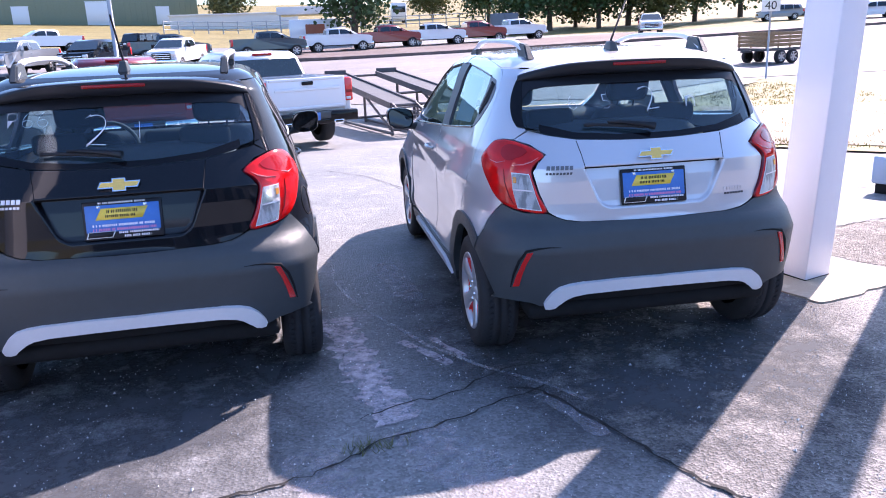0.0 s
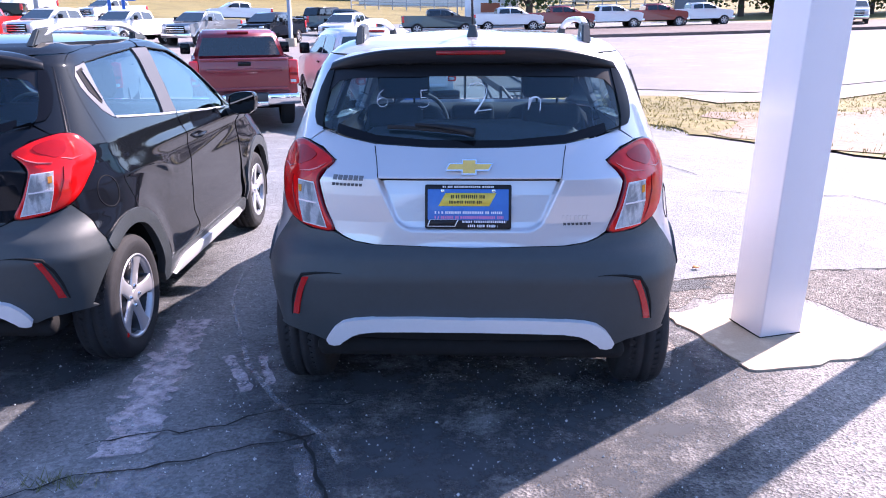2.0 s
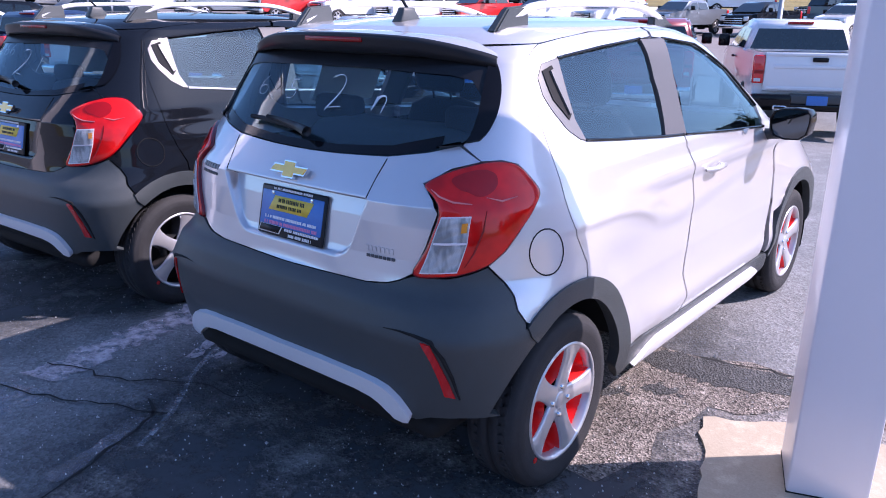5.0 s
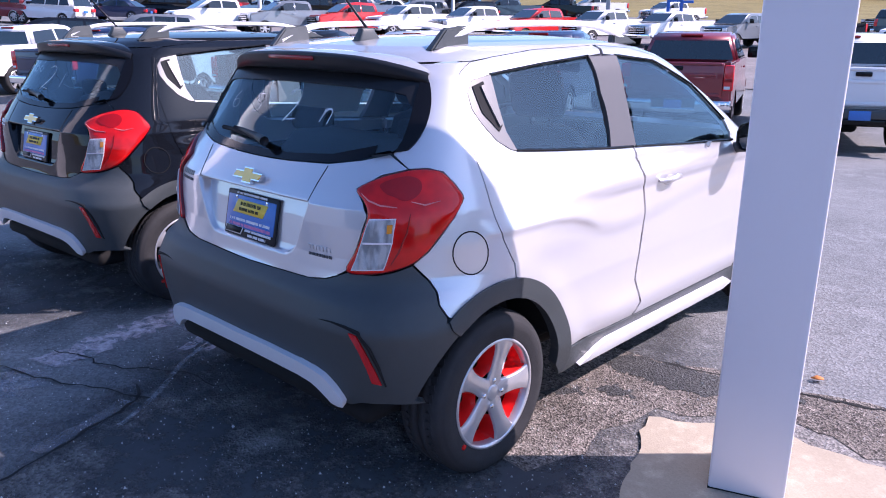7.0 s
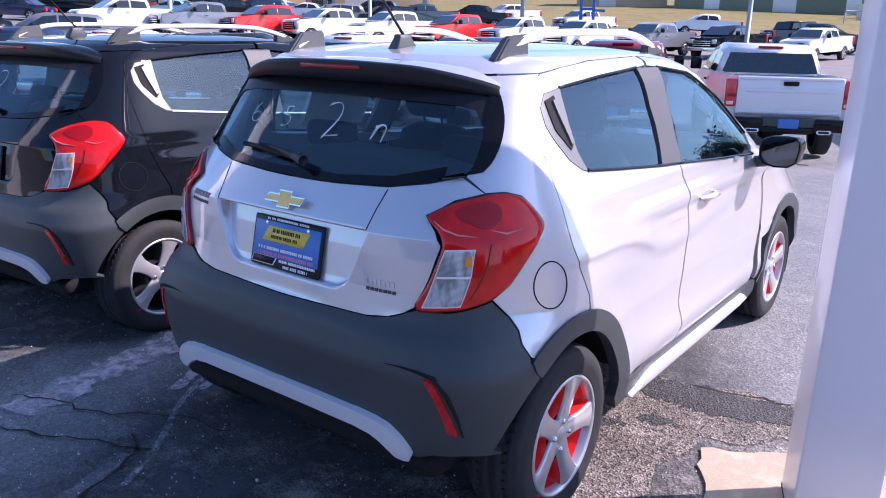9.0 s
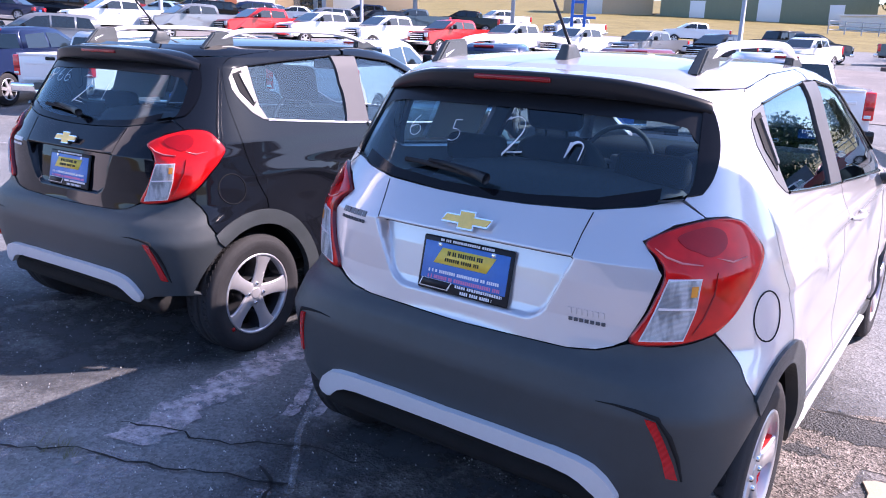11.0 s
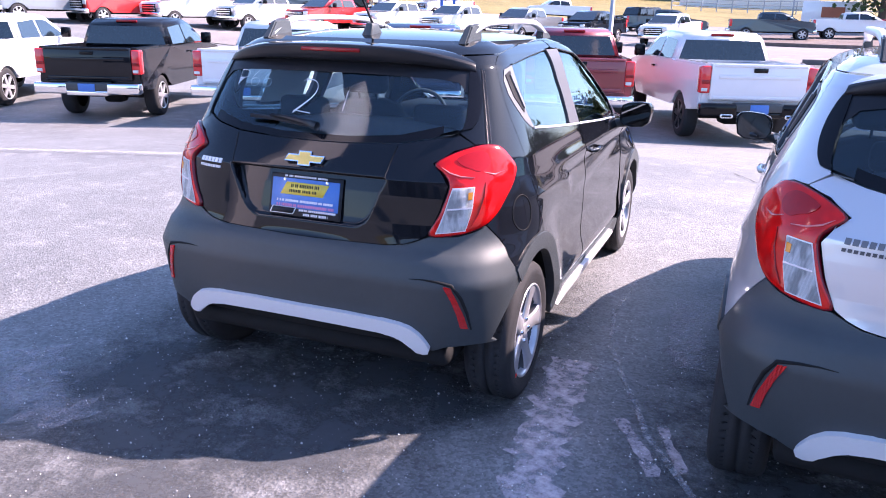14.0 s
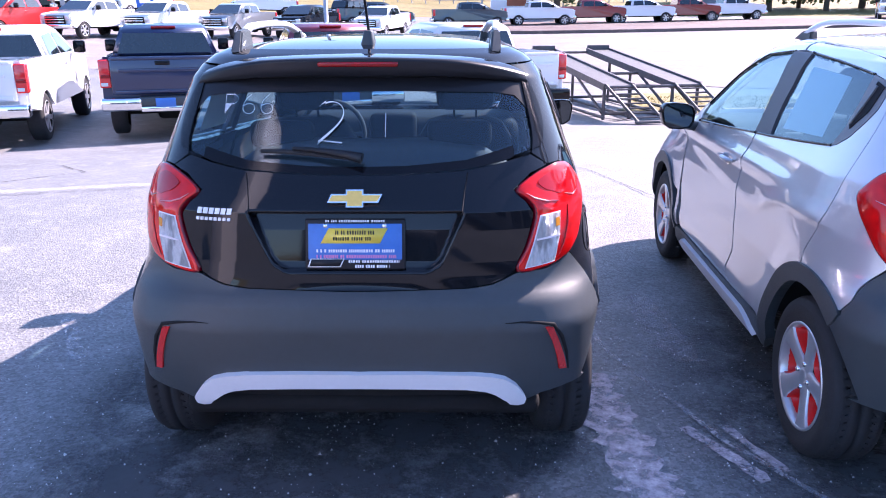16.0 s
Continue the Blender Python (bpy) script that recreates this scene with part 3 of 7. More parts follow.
# ---- small hatchback cars ----
# the body as horizontal slices; right half, y forward from the rear bumper
CAR_RC = [(0.18, 0.16), (0.26, 0.09), (0.34, 0.05), (0.45, 0.03), (0.60, 0.015), (0.68, 0.035), (0.715, 0.075), (0.80, 0.085), (0.90, 0.085), (0.96, 0.09), (1.0, 0.115), (1.07, 0.165), (1.15, 0.225), (1.25, 0.295), (1.35, 0.365), (1.39, 0.40), (1.42, 0.45), (1.445, 0.53), (1.465, 0.68), (1.478, 0.88), (1.487, 1.15), (1.49, 1.225)]
CAR_W = [(0.18, 0.74), (0.26, 0.78), (0.36, 0.80), (0.60, 0.806), (0.75, 0.798), (0.85, 0.79), (0.95, 0.775), (1.02, 0.758), (1.07, 0.738), (1.15, 0.705), (1.25, 0.665), (1.35, 0.625), (1.39, 0.60), (1.42, 0.565), (1.445, 0.51), (1.465, 0.42), (1.478, 0.30), (1.487, 0.12), (1.49, 0.006)]
CAR_FC = [(0.18, 3.45), (0.3, 3.58), (0.5, 3.63), (0.65, 3.61), (0.75, 3.54), (0.85, 3.36), (0.93, 3.02), (1.0, 2.74), (1.1, 2.58), (1.2, 2.41), (1.3, 2.22), (1.39, 2.03), (1.42, 1.93), (1.445, 1.8), (1.465, 1.62), (1.478, 1.45), (1.487, 1.3), (1.49, 1.235)]
CAR_P = [(0.2, 4.6), (0.60, 5.6), (0.75, 4.0), (1.0, 3.8), (1.35, 4.2), (1.42, 3.4), (1.487, 2.6)]
CAR_Q = [(0.2, 4.6), (0.60, 5.4), (0.75, 3.5), (1.0, 3.1), (1.15, 3.4), (1.35, 3.6), (1.42, 2.8), (1.487, 2.2)]


def car_point(t, z):
    """A place on the body's right half: t 0 at the middle of the rear, 1 and 2 at the ends of the side, 3 at the middle of the front."""
    w, r, f = ease(CAR_W, z), ease(CAR_RC, z), ease(CAR_FC, z)
    p, q = 2 / ease(CAR_P, z), 2 / ease(CAR_Q, z)
    y1 = min(0.72, r + 0.45 * (f - r))
    y2 = max(2.5 if z < 0.9 else f - 0.75, y1 + 0.02)
    if z > 0.9:
        y2 = max(min(2.5, f - 0.55 * min(1.0, (f - r) / 2.0)), y1 + 0.01)
    if t <= 1:
        a = t * math.pi / 2
        return (w * math.sin(a) ** p, y1 - (y1 - r) * math.cos(a) ** q)
    if t <= 2:
        return (w, y1 + (t - 1) * (y2 - y1))
    a = (3 - t) * math.pi / 2
    return (w * math.sin(a) ** p, y2 + (f - y2) * max(0.0, math.cos(a)) ** q)


def bell(v, at, wide):
    return math.exp(-((v - at) / wide) ** 2)


def step(v, a, b):
    u = min(1.0, max(0.0, (v - a) / (b - a)))
    return u * u * (3 - 2 * u)


HAUNCH = [(0.6, 0.862), (0.75, 0.858), (0.88, 0.848), (0.97, 0.832), (1.04, 0.812), (1.12, 0.788), (1.22, 0.770), (1.35, 0.768), (1.5, 0.782), (2.4, 0.86)]
RIDGE = [(0.45, 0.866), (0.8, 0.862), (0.92, 0.848), (1.0, 0.828), (1.07, 0.800), (1.14, 0.765)]
LOW_CREASE = [(0.9, 0.395), (1.4, 0.42), (2.4, 0.47)]


def car_skin(t, z):
    """The same with the pressed shape of doors, haunches and tailgate."""
    x, y = car_point(t, z)
    if t > 0.45 and z < 1.02:
        side = step(t, 0.45, 0.9) * (1 - step(t, 2.25, 2.6))
        r = math.hypot(y - 0.53, z - 0.29)
        d = 0.012 * bell(r, 0.41, 0.07) + 0.012 * bell(math.hypot(y - 2.9, z - 0.29), 0.41, 0.07)
        d += 0.012 * bell(z, 0.925, 0.03) * step(y, 0.75, 1.1)
        scoop = step(ease(HAUNCH, y) - z, -0.016, 0.060) * step(z - ease(LOW_CREASE, y), 0.0, 0.17)
        d -= 0.010 * scoop * step(y, 0.50, 0.95) * (1 - step(y, 2.1, 2.55))
        below = ease(RIDGE, y) - z
        d += 0.008 * (1 - step(below, 0.0, 0.024)) * step(below, -0.10, 0.0) * step(y, 0.42, 0.55) * (1 - step(y, 1.02, 1.16))
        d -= 0.006 * (1 - step(z, 0.866, 0.898)) * step(z, 0.74, 0.86) * step(y, 0.98, 1.3)
        d += 0.014 * bell(z, 0.80, 0.09) * bell(y, 0.75, 0.35)
        d += 0.010 * bell(z, 0.40, 0.05) * step(y, 1.0, 1.3)
        x += d * side
    if t < 0.35 and 0.74 < z < 1.0:
        half = 0.262 + 0.42 * (z - 0.77)
        px, pz = half - x, z - 0.768
        if px < 0.055 and pz < 0.055:
            inside = 0.055 - math.hypot(0.055 - px, 0.055 - pz)
        else:
            inside = min(px, pz)
        depth = (0.012 + 0.034 * (z - 0.77) / 0.19) * step(inside, 0.0, 0.013)
        y += depth * (1 - step(z, 0.954, 0.964))
    return x, y


def car_at(t, z, off=0.0, sgn=1):
    """A place on the body, off metres outside its skin."""
    x, y = car_skin(t, z)
    if off == 0.0:
        return Vector((sgn * x, y, z))
    e = 0.004
    lo, hi = (0.0, e) if t < e else (t - e, t)
    if t < e:
        a, b = Vector((-car_point(e, z)[0], car_point(e, z)[1], z)), Vector((*car_point(e, z), z))
    else:
        a, b = Vector((*car_point(lo, z), z)), Vector((*car_point(min(3.0, t + e), z), z))
    c, d = Vector((*car_point(t, max(0.18, z - e)), max(0.18, z - e))), Vector((*car_point(t, min(1.49, z + e)), min(1.49, z + e)))
    n = (b - a).cross(d - c)
    n = n.normalized() if n.length > 1e-9 else Vector((0, 0, 1))
    return Vector((sgn * (x + n.x * off), y + n.y * off, z + n.z * off))


def rear_t(x, z):
    lo, hi = 0.0, 1.0
    for _ in range(26):
        m = (lo + hi) / 2
        lo, hi = (m, hi) if car_point(m, z)[0] < x else (lo, m)
    return lo


def side_t(y, z):
    lo, hi = 0.0, 3.0
    for _ in range(26):
        m = (lo + hi) / 2
        lo, hi = (m, hi) if car_point(m, z)[1] < y else (lo, m)
    return lo


def dense(pts):
    out = []
    for (a, b), (c, d) in zip(pts, pts[1:]):
        n = max(1, int(math.hypot(c - a, d - b) / 0.03))
        out += [(a + (c - a) * k / n, b + (d - b) * k / n) for k in range(n)]
    return out + [pts[-1]]


def R(*pts):
    return [(rear_t(x, z), z) for x, z in dense(pts)]


def S(*pts):
    out = []
    for (a, b), (c, d) in zip(pts, pts[1:]):
        near = min(a, c) < 0.74 and max(a, c) > 0.64
        n = max(1, int(math.hypot(c - a, d - b) / (0.004 if near else 0.03)))
        out += [(a + (c - a) * k / n, b + (d - b) * k / n) for k in range(n)]
    return [(side_t(y, z), z) for y, z in out + [pts[-1]]]


def arc(yc, zc, r, a0, a1, n=9):
    """Outline points on a circle on the car's side."""
    n = n * 2
    out = []
    for k in range(n):
        a = radians(a0 + (a1 - a0) * k / (n - 1))
        out.append((yc + r * math.cos(a), zc + r * math.sin(a)))
    return S(*out)


T_LINES = sorted({round(k / 36, 5) for k in range(37)} | {round(math.asin((k / 24) ** 2.2) / math.pi * 2, 5) for k in range(1, 20)}) + [1 + k / 40 for k in range(1, 41)] + [2 + k / 24 for k in range(1, 25)]
Z_LINES = [0.18 + 0.02 * k for k in range(61)] + [1.385, 1.39, 1.40, 1.41, 1.42, 1.428, 1.436, 1.444, 1.452, 1.459, 1.465, 1.470, 1.474, 1.478, 1.481, 1.484, 1.487, 1.49]
Z_LINES = sorted([z for z in Z_LINES if z <= 1.38 or z > 1.381] + [0.865, 0.87, 0.875, 0.885, 0.89, 0.895])


def shrink(poly, gap):
    """The outline drawn in by a panel gap."""
    def m(p):
        return (p[0] * (1.1 if p[0] <= 1 else 1.8) - (0 if p[0] <= 1 else 0.7), p[1])
    area = sum(p[0] * q[1] - q[0] * p[1] for p, q in zip(poly, poly[1:] + poly[:1]))
    s = 1 if area > 0 else -1
    out = []
    n = len(poly)
    for i in range(n):
        a, b, c = m(poly[i - 1]), m(poly[i]), m(poly[(i + 1) % n])
        u, v = Vector((b[0] - a[0], b[1] - a[1])), Vector((c[0] - b[0], c[1] - b[1]))
        if u.length < 1e-6 or v.length < 1e-6:
            out.append(poly[i])
            continue
        u.normalize(), v.normalize()
        w = Vector((-u.y - v.y, u.x + v.x)) * s
        w = w / max(0.5, w.length_squared / 2) if w.length > 0.2 else Vector((-u.y, u.x)) * s
        t = poly[i][0] + w.x * gap / (1.1 if poly[i][0] <= 1 else 1.8)
        on_seam = poly[i][0] < 1e-6 or poly[i][0] > 3 - 1e-6
        out.append((poly[i][0] if on_seam else min(3.0, max(0.0, t)), min(1.49, poly[i][1] + w.y * gap)))
    return out


def car_panel(poly, off=0.0, thick=0.014, gap=0.002, fine=1, sides=(1, -1), seam=False, more_t=(), more_z=()):
    """A body panel of that outline, following the skin; both halves of a panel across the middle lie in one mesh when seam is set."""
    bm = bmesh.new()
    if sum(p[0] * q[1] - q[0] * p[1] for p, q in zip(poly, poly[1:] + poly[:1])) < 0:
        poly = poly[::-1]
    poly = shrink(poly, gap) if gap else list(poly)
    ts, zs = T_LINES, Z_LINES
    if fine > 1:
        ts = [a + (b - a) * k / fine for a, b in zip(ts, ts[1:]) for k in range(fine)] + [3.0]
        zs = [a + (b - a) * k / fine for a, b in zip(zs, zs[1:]) for k in range(fine)] + [1.49]
    ts, zs = sorted(set(ts) | set(more_t)), sorted(set(zs) | set(more_z))
    lo_t, hi_t = min(p[0] for p in poly), max(p[0] for p in poly)
    lo_z, hi_z = min(p[1] for p in poly), max(p[1] for p in poly)
    cells = []
    for a, b in zip(ts, ts[1:]):
        if b <= lo_t or a >= hi_t:
            continue
        strip = cut(cut(poly, 0, a, 1), 0, b, -1)
        if len(strip) < 3:
            continue
        for c, d in zip(zs, zs[1:]):
            if d <= lo_z or c >= hi_z:
                continue
            f = cut(cut(strip, 1, c, 1), 1, d, -1)
            if len(f) >= 3:
                cells.append(f)
    origin = {}
    for sgn in sides:
        cache = {}
        for f in cells:
            vs = []
            for t, z in f:
                key = (round(t, 5), round(z, 5))
                if key not in cache:
                    cache[key] = bm.verts.new(car_at(t, z, off, sgn))
                    origin[cache[key]] = (t, z)
                if cache[key] not in vs:
                    vs.append(cache[key])
            if len(vs) >= 3:
                try:
                    bm.faces.new(vs if sgn > 0 else vs[::-1])
                except ValueError:
                    pass
    if seam:
        bmesh.ops.remove_doubles(bm, verts=[v for v in bm.verts if abs(v.co.x) < 0.002], dist=0.004)
    if thick:
        bm.normal_update()
        tips = np.array(poly)
        ways = np.roll(tips, -1, 0) - tips
        long2 = np.maximum((ways ** 2).sum(1), 1e-12)

        def on_outline(e):
            ends = [origin.get(v) for v in e.verts]
            if None in ends:
                return True
            m = np.array([(ends[0][0] + ends[1][0]) / 2, (ends[0][1] + ends[1][1]) / 2])
            u = np.clip(((m - tips) * ways).sum(1) / long2, 0, 1)
            return ((tips + ways * u[:, None] - m) ** 2).sum(1).min() < 4e-8
        rim = [e for e in bm.edges if len(e.link_faces) == 1 and on_outline(e)]
        made = {}
        for e in rim:
            for v in e.verts:
                if v not in made:
                    made[v] = (bm.verts.new(v.co), bm.verts.new(v.co - v.normal * thick))
        ring = [(e.link_loops[0].vert, e.link_loops[0].link_loop_next.vert) for e in rim]
        for a, b in ring:
            bm.faces.new((made[b][0], made[a][0], made[a][1], made[b][1]))
    return bm


CAR_HUB_R, CAR_HUB_F = (0.515, 0.292), (2.90, 0.292)
ARCH_IN, ARCH_OUT = 0.345, 0.415
GATE_LOW = [(0.0, 0.708), (0.15, 0.711), (0.35, 0.716), (0.43, 0.728), (0.475, 0.745)]
GLASS_LOW = [(0.0, 1.066), (0.15, 1.069), (0.35, 1.08), (0.47, 1.10), (0.55, 1.122)]
LAMP = [(0.268, 0.764), (0.32, 0.85), (0.37, 0.945), (0.345, 0.985), (0.305, 1.018), (0.40, 1.056), (0.52, 1.077), (0.60, 1.079), (0.67, 1.068), (0.725, 1.03), (0.762, 0.988), (0.73, 0.94), (0.67, 0.888), (0.61, 0.84), (0.545, 0.803), (0.47, 0.782), (0.39, 0.768)]


def rounded(pts, n=4):
    """A closed outline bent smoothly through its points."""
    out = []
    m = len(pts)
    for i in range(m):
        p0, p1, p2, p3 = (Vector(pts[(i + k) % m]) for k in (-1, 0, 1, 2))
        for k in range(n):
            u = k / n
            v = 0.5 * (2 * p1 + (p2 - p0) * u + (2 * p0 - 5 * p1 + 4 * p2 - p3) * u * u + (3 * p1 - p0 - 3 * p2 + p3) * u ** 3)
            out.append((v.x, v.y))
    return out


LAMP = rounded(LAMP)


def lamp_panel(poly, off, thick, s, middle=(0.50, 0.93)):
    """A moulded lamp cover: rings from its outline to its middle, with a lip at the edge."""
    bm = bmesh.new()
    rows = []
    for u, lift in ((1.0, -thick), (1.0, 0.0), (0.985, 0.0015), (0.9, 0.003), (0.75, 0.004), (0.55, 0.005), (0.35, 0.005), (0.15, 0.005)):
        rows.append([bm.verts.new(car_at(middle[0] + (t - middle[0]) * u, middle[1] + (z - middle[1]) * u, off + lift - (0.0 if lift < 0 else 0.0015), s)) for t, z in poly])
    n = len(poly)
    for p, q in zip(rows, rows[1:]):
        for i in range(n):
            bm.faces.new((p[i], p[(i + 1) % n], q[(i + 1) % n], q[i]))
    bm.faces.new(rows[-1])
    bmesh.ops.recalc_face_normals(bm, faces=bm.faces)
    mid = car_at(middle[0], middle[1], 0.0, s)
    out = car_at(middle[0], middle[1], 0.05, s) - mid
    if sum((f.normal.dot(out) for f in bm.faces)) < 0:
        bmesh.ops.reverse_faces(bm, faces=bm.faces)
    return bm


def inset(poly, by):
    """The outline drawn towards its middle."""
    a, b = sum(p[0] for p in poly) / len(poly), sum(p[1] for p in poly) / len(poly)
    return [(a + (x - a) * (1 - by), b + (z - b) * (1 - by)) for x, z in poly]


def bent(pts, n=5):
    """An open line bent smoothly through its points."""
    out = []
    for i in range(len(pts) - 1):
        p0, p1, p2, p3 = (Vector(pts[min(len(pts) - 1, max(0, i + k))]) for k in (-1, 0, 1, 2))
        for k in range(n):
            u = k / n
            v = 0.5 * (2 * p1 + (p2 - p0) * u + (2 * p0 - 5 * p1 + 4 * p2 - p3) * u * u + (3 * p1 - p0 - 3 * p2 + p3) * u ** 3)
            out.append((v.x, v.y))
    return out + [pts[-1]]


DOOR_LINE = bent([(0.57, 0.765), (0.52, 0.876), (0.50, 0.972), (0.49, 1.072), (0.487, 1.204), (0.515, 1.335), (0.55, 1.372), (0.60, 1.395)], 3)
GLASS_SIDE = bent([(0.492, 1.136), (0.535, 1.165), (0.572, 1.212), (0.586, 1.262), (0.576, 1.308), (0.548, 1.343), (0.50, 1.368), (0.43, 1.387)])


def car_wheel(parent, at, pocket, name="wheel"):
    """An alloy wheel of five broad spokes on a road tyre; x points out of the car."""
    bm = bmesh.new()
    prof = [(-0.092, 0.20), (-0.097, 0.235), (-0.094, 0.262), (-0.084, 0.281), (-0.066, 0.2895)]
    for g in (-0.045, 0.0, 0.045):
        prof += [(g - 0.006, 0.2915), (g - 0.005, 0.284), (g + 0.005, 0.284), (g + 0.006, 0.2915)]
    prof += [(0.066, 0.2895), (0.078, 0.284), (0.086, 0.279), (0.088, 0.274), (0.095, 0.262), (0.0965, 0.258), (0.0985, 0.235), (0.097, 0.231), (0.096, 0.21), (0.090, 0.197)]
    add_lathe(bm, prof, 72)
    wheel = part("wheel", bm, RUBBER, parent, "road tyre on an alloy wheel", at)
    # lugs on the tread's shoulder
    bm = bmesh.new()
    for k in range(60):
        m = pose(0, 0, 0, k * 6.0, 0, 0)
        for s in (-1, 1):
            add_box(bm, 0.052 * s - 0.014, 0.052 * s + 0.014, -0.010, 0.010, 0.2850, 0.2908, 0.0, m @ pose(0, 0, 0, 0, 0, 20 * s))
    part("tread", bm, RUBBER, wheel, smooth=False)["kind"] = "stuff"
    bm = bmesh.new()
    add_lathe(bm, [(0.088, 0.199), (0.094, 0.197), (0.095, 0.190), (0.086, 0.184), (0.062, 0.179)], 72)
    rim = part("rim", bm, ALLOY, wheel, "silver alloy rim")
    bm = bmesh.new()
    add_lathe(bm, [(0.060, 0.180), (0.020, 0.176), (-0.03, 0.172)], 60)
    for f in bm.faces:
        f.normal_flip()
    part("rim_barrel", bm, WHEEL_DARK, wheel)
    bm = bmesh.new()
    add_lathe(bm, [(0.004, 0.178), (0.006, 0.06), (0.006, 0.0005)], 40)
    part("brake_drum", bm, LINER, wheel)
    widths = [(0.02, 0.032), (0.045, 0.035), (0.07, 0.032), (0.10, 0.031), (0.13, 0.033), (0.155, 0.038), (0.172, 0.046), (0.186, 0.056)]
    heights = [(0.018, 0.076), (0.05, 0.077), (0.08, 0.079), (0.12, 0.083), (0.155, 0.087), (0.175, 0.089), (0.188, 0.089)]

    def spot(k, r, w, x):
        a = math.tau * k / 5 + math.pi / 2
        return (x, r * math.cos(a) - w * math.sin(a), r * math.sin(a) + w * math.cos(a))
    bm = bmesh.new()
    for k in range(5):
        rows = []
        for r in (0.018, 0.045, 0.07, 0.10, 0.13, 0.155, 0.172, 0.187):
            half, x = ease(widths, r), ease(heights, r)
            rows.append([bm.verts.new(spot(k, r, w, x + dx)) for w, dx in ((-half, -0.012), (-half * 0.98, -0.003), (-half * 0.86, 0.0), (0.0, 0.0015), (half * 0.86, 0.0), (half * 0.98, -0.003), (half, -0.012))])
        for p, q in zip(rows, rows[1:]):
            for i in range(6):
                bm.faces.new((p[i], p[i + 1], q[i + 1], q[i]))
    part("spoke_star", bm, ALLOY, wheel)
    bm = bmesh.new()
    for k in range(5):
        edge = [(0.066, 0.0), (0.075, 1.0), (0.10, 1.0), (0.13, 1.0), (0.155, 1.0), (0.170, 1.0)]
        loop = [spot(k, r, ease(widths, r) * u + 0.0005, ease(heights, r) - 0.010) for r, u in edge[1:]]
        a0 = math.tau * k / 5 + math.pi / 2
        reach = math.asin(0.050 / 0.184)
        for m in range(6):
            a = a0 + reach + (math.tau / 5 - 2 * reach) * m / 5
            loop.append((0.080, 0.184 * math.cos(a), 0.184 * math.sin(a)))
        loop += [spot(k + 1, r, -ease(widths, r) * u - 0.0005, ease(heights, r) - 0.010) for r, u in edge[:0:-1]]
        mid = a0 + math.tau / 10
        home = Vector((0.0, 0.118 * math.cos(mid), 0.118 * math.sin(mid)))
        front = [Vector(v) for v in loop]
        rows = [[bm.verts.new(v) for v in front]]
        for u, x in ((0.95, 0.066), (0.80, 0.042), (0.72, 0.018)):
            rows.append([bm.verts.new((x, home.y + (v.y - home.y) * u, home.z + (v.z - home.z) * u)) for v in front])
        n = len(front)
        for p, q in zip(rows, rows[1:]):
            for i in range(n):
                bm.faces.new((p[i], p[(i + 1) % n], q[(i + 1) % n], q[i]))
    part("wheel_pocket", bm, pocket, wheel, "painted lining of the wheel's openings")
    bm = bmesh.new()
    add_lathe(bm, [(0.06, 0.05), (0.072, 0.046), (0.074, 0.031), (0.079, 0.029), (0.081, 0.022), (0.081, 0.0005)], 32)
    part("hub_cap", bm, ALLOY, wheel)
    for k in range(4):
        a = math.tau * k / 4 + 0.5
        bm = bmesh.new()
        add_lathe(bm, [(0.06, 0.010), (0.083, 0.009), (0.086, 0.006), (0.086, 0.0005)], 10)
        part("lug_nut", bm, CHROME, wheel, at=pose(0, 0.047 * math.cos(a), 0.047 * math.sin(a)))
    return wheel


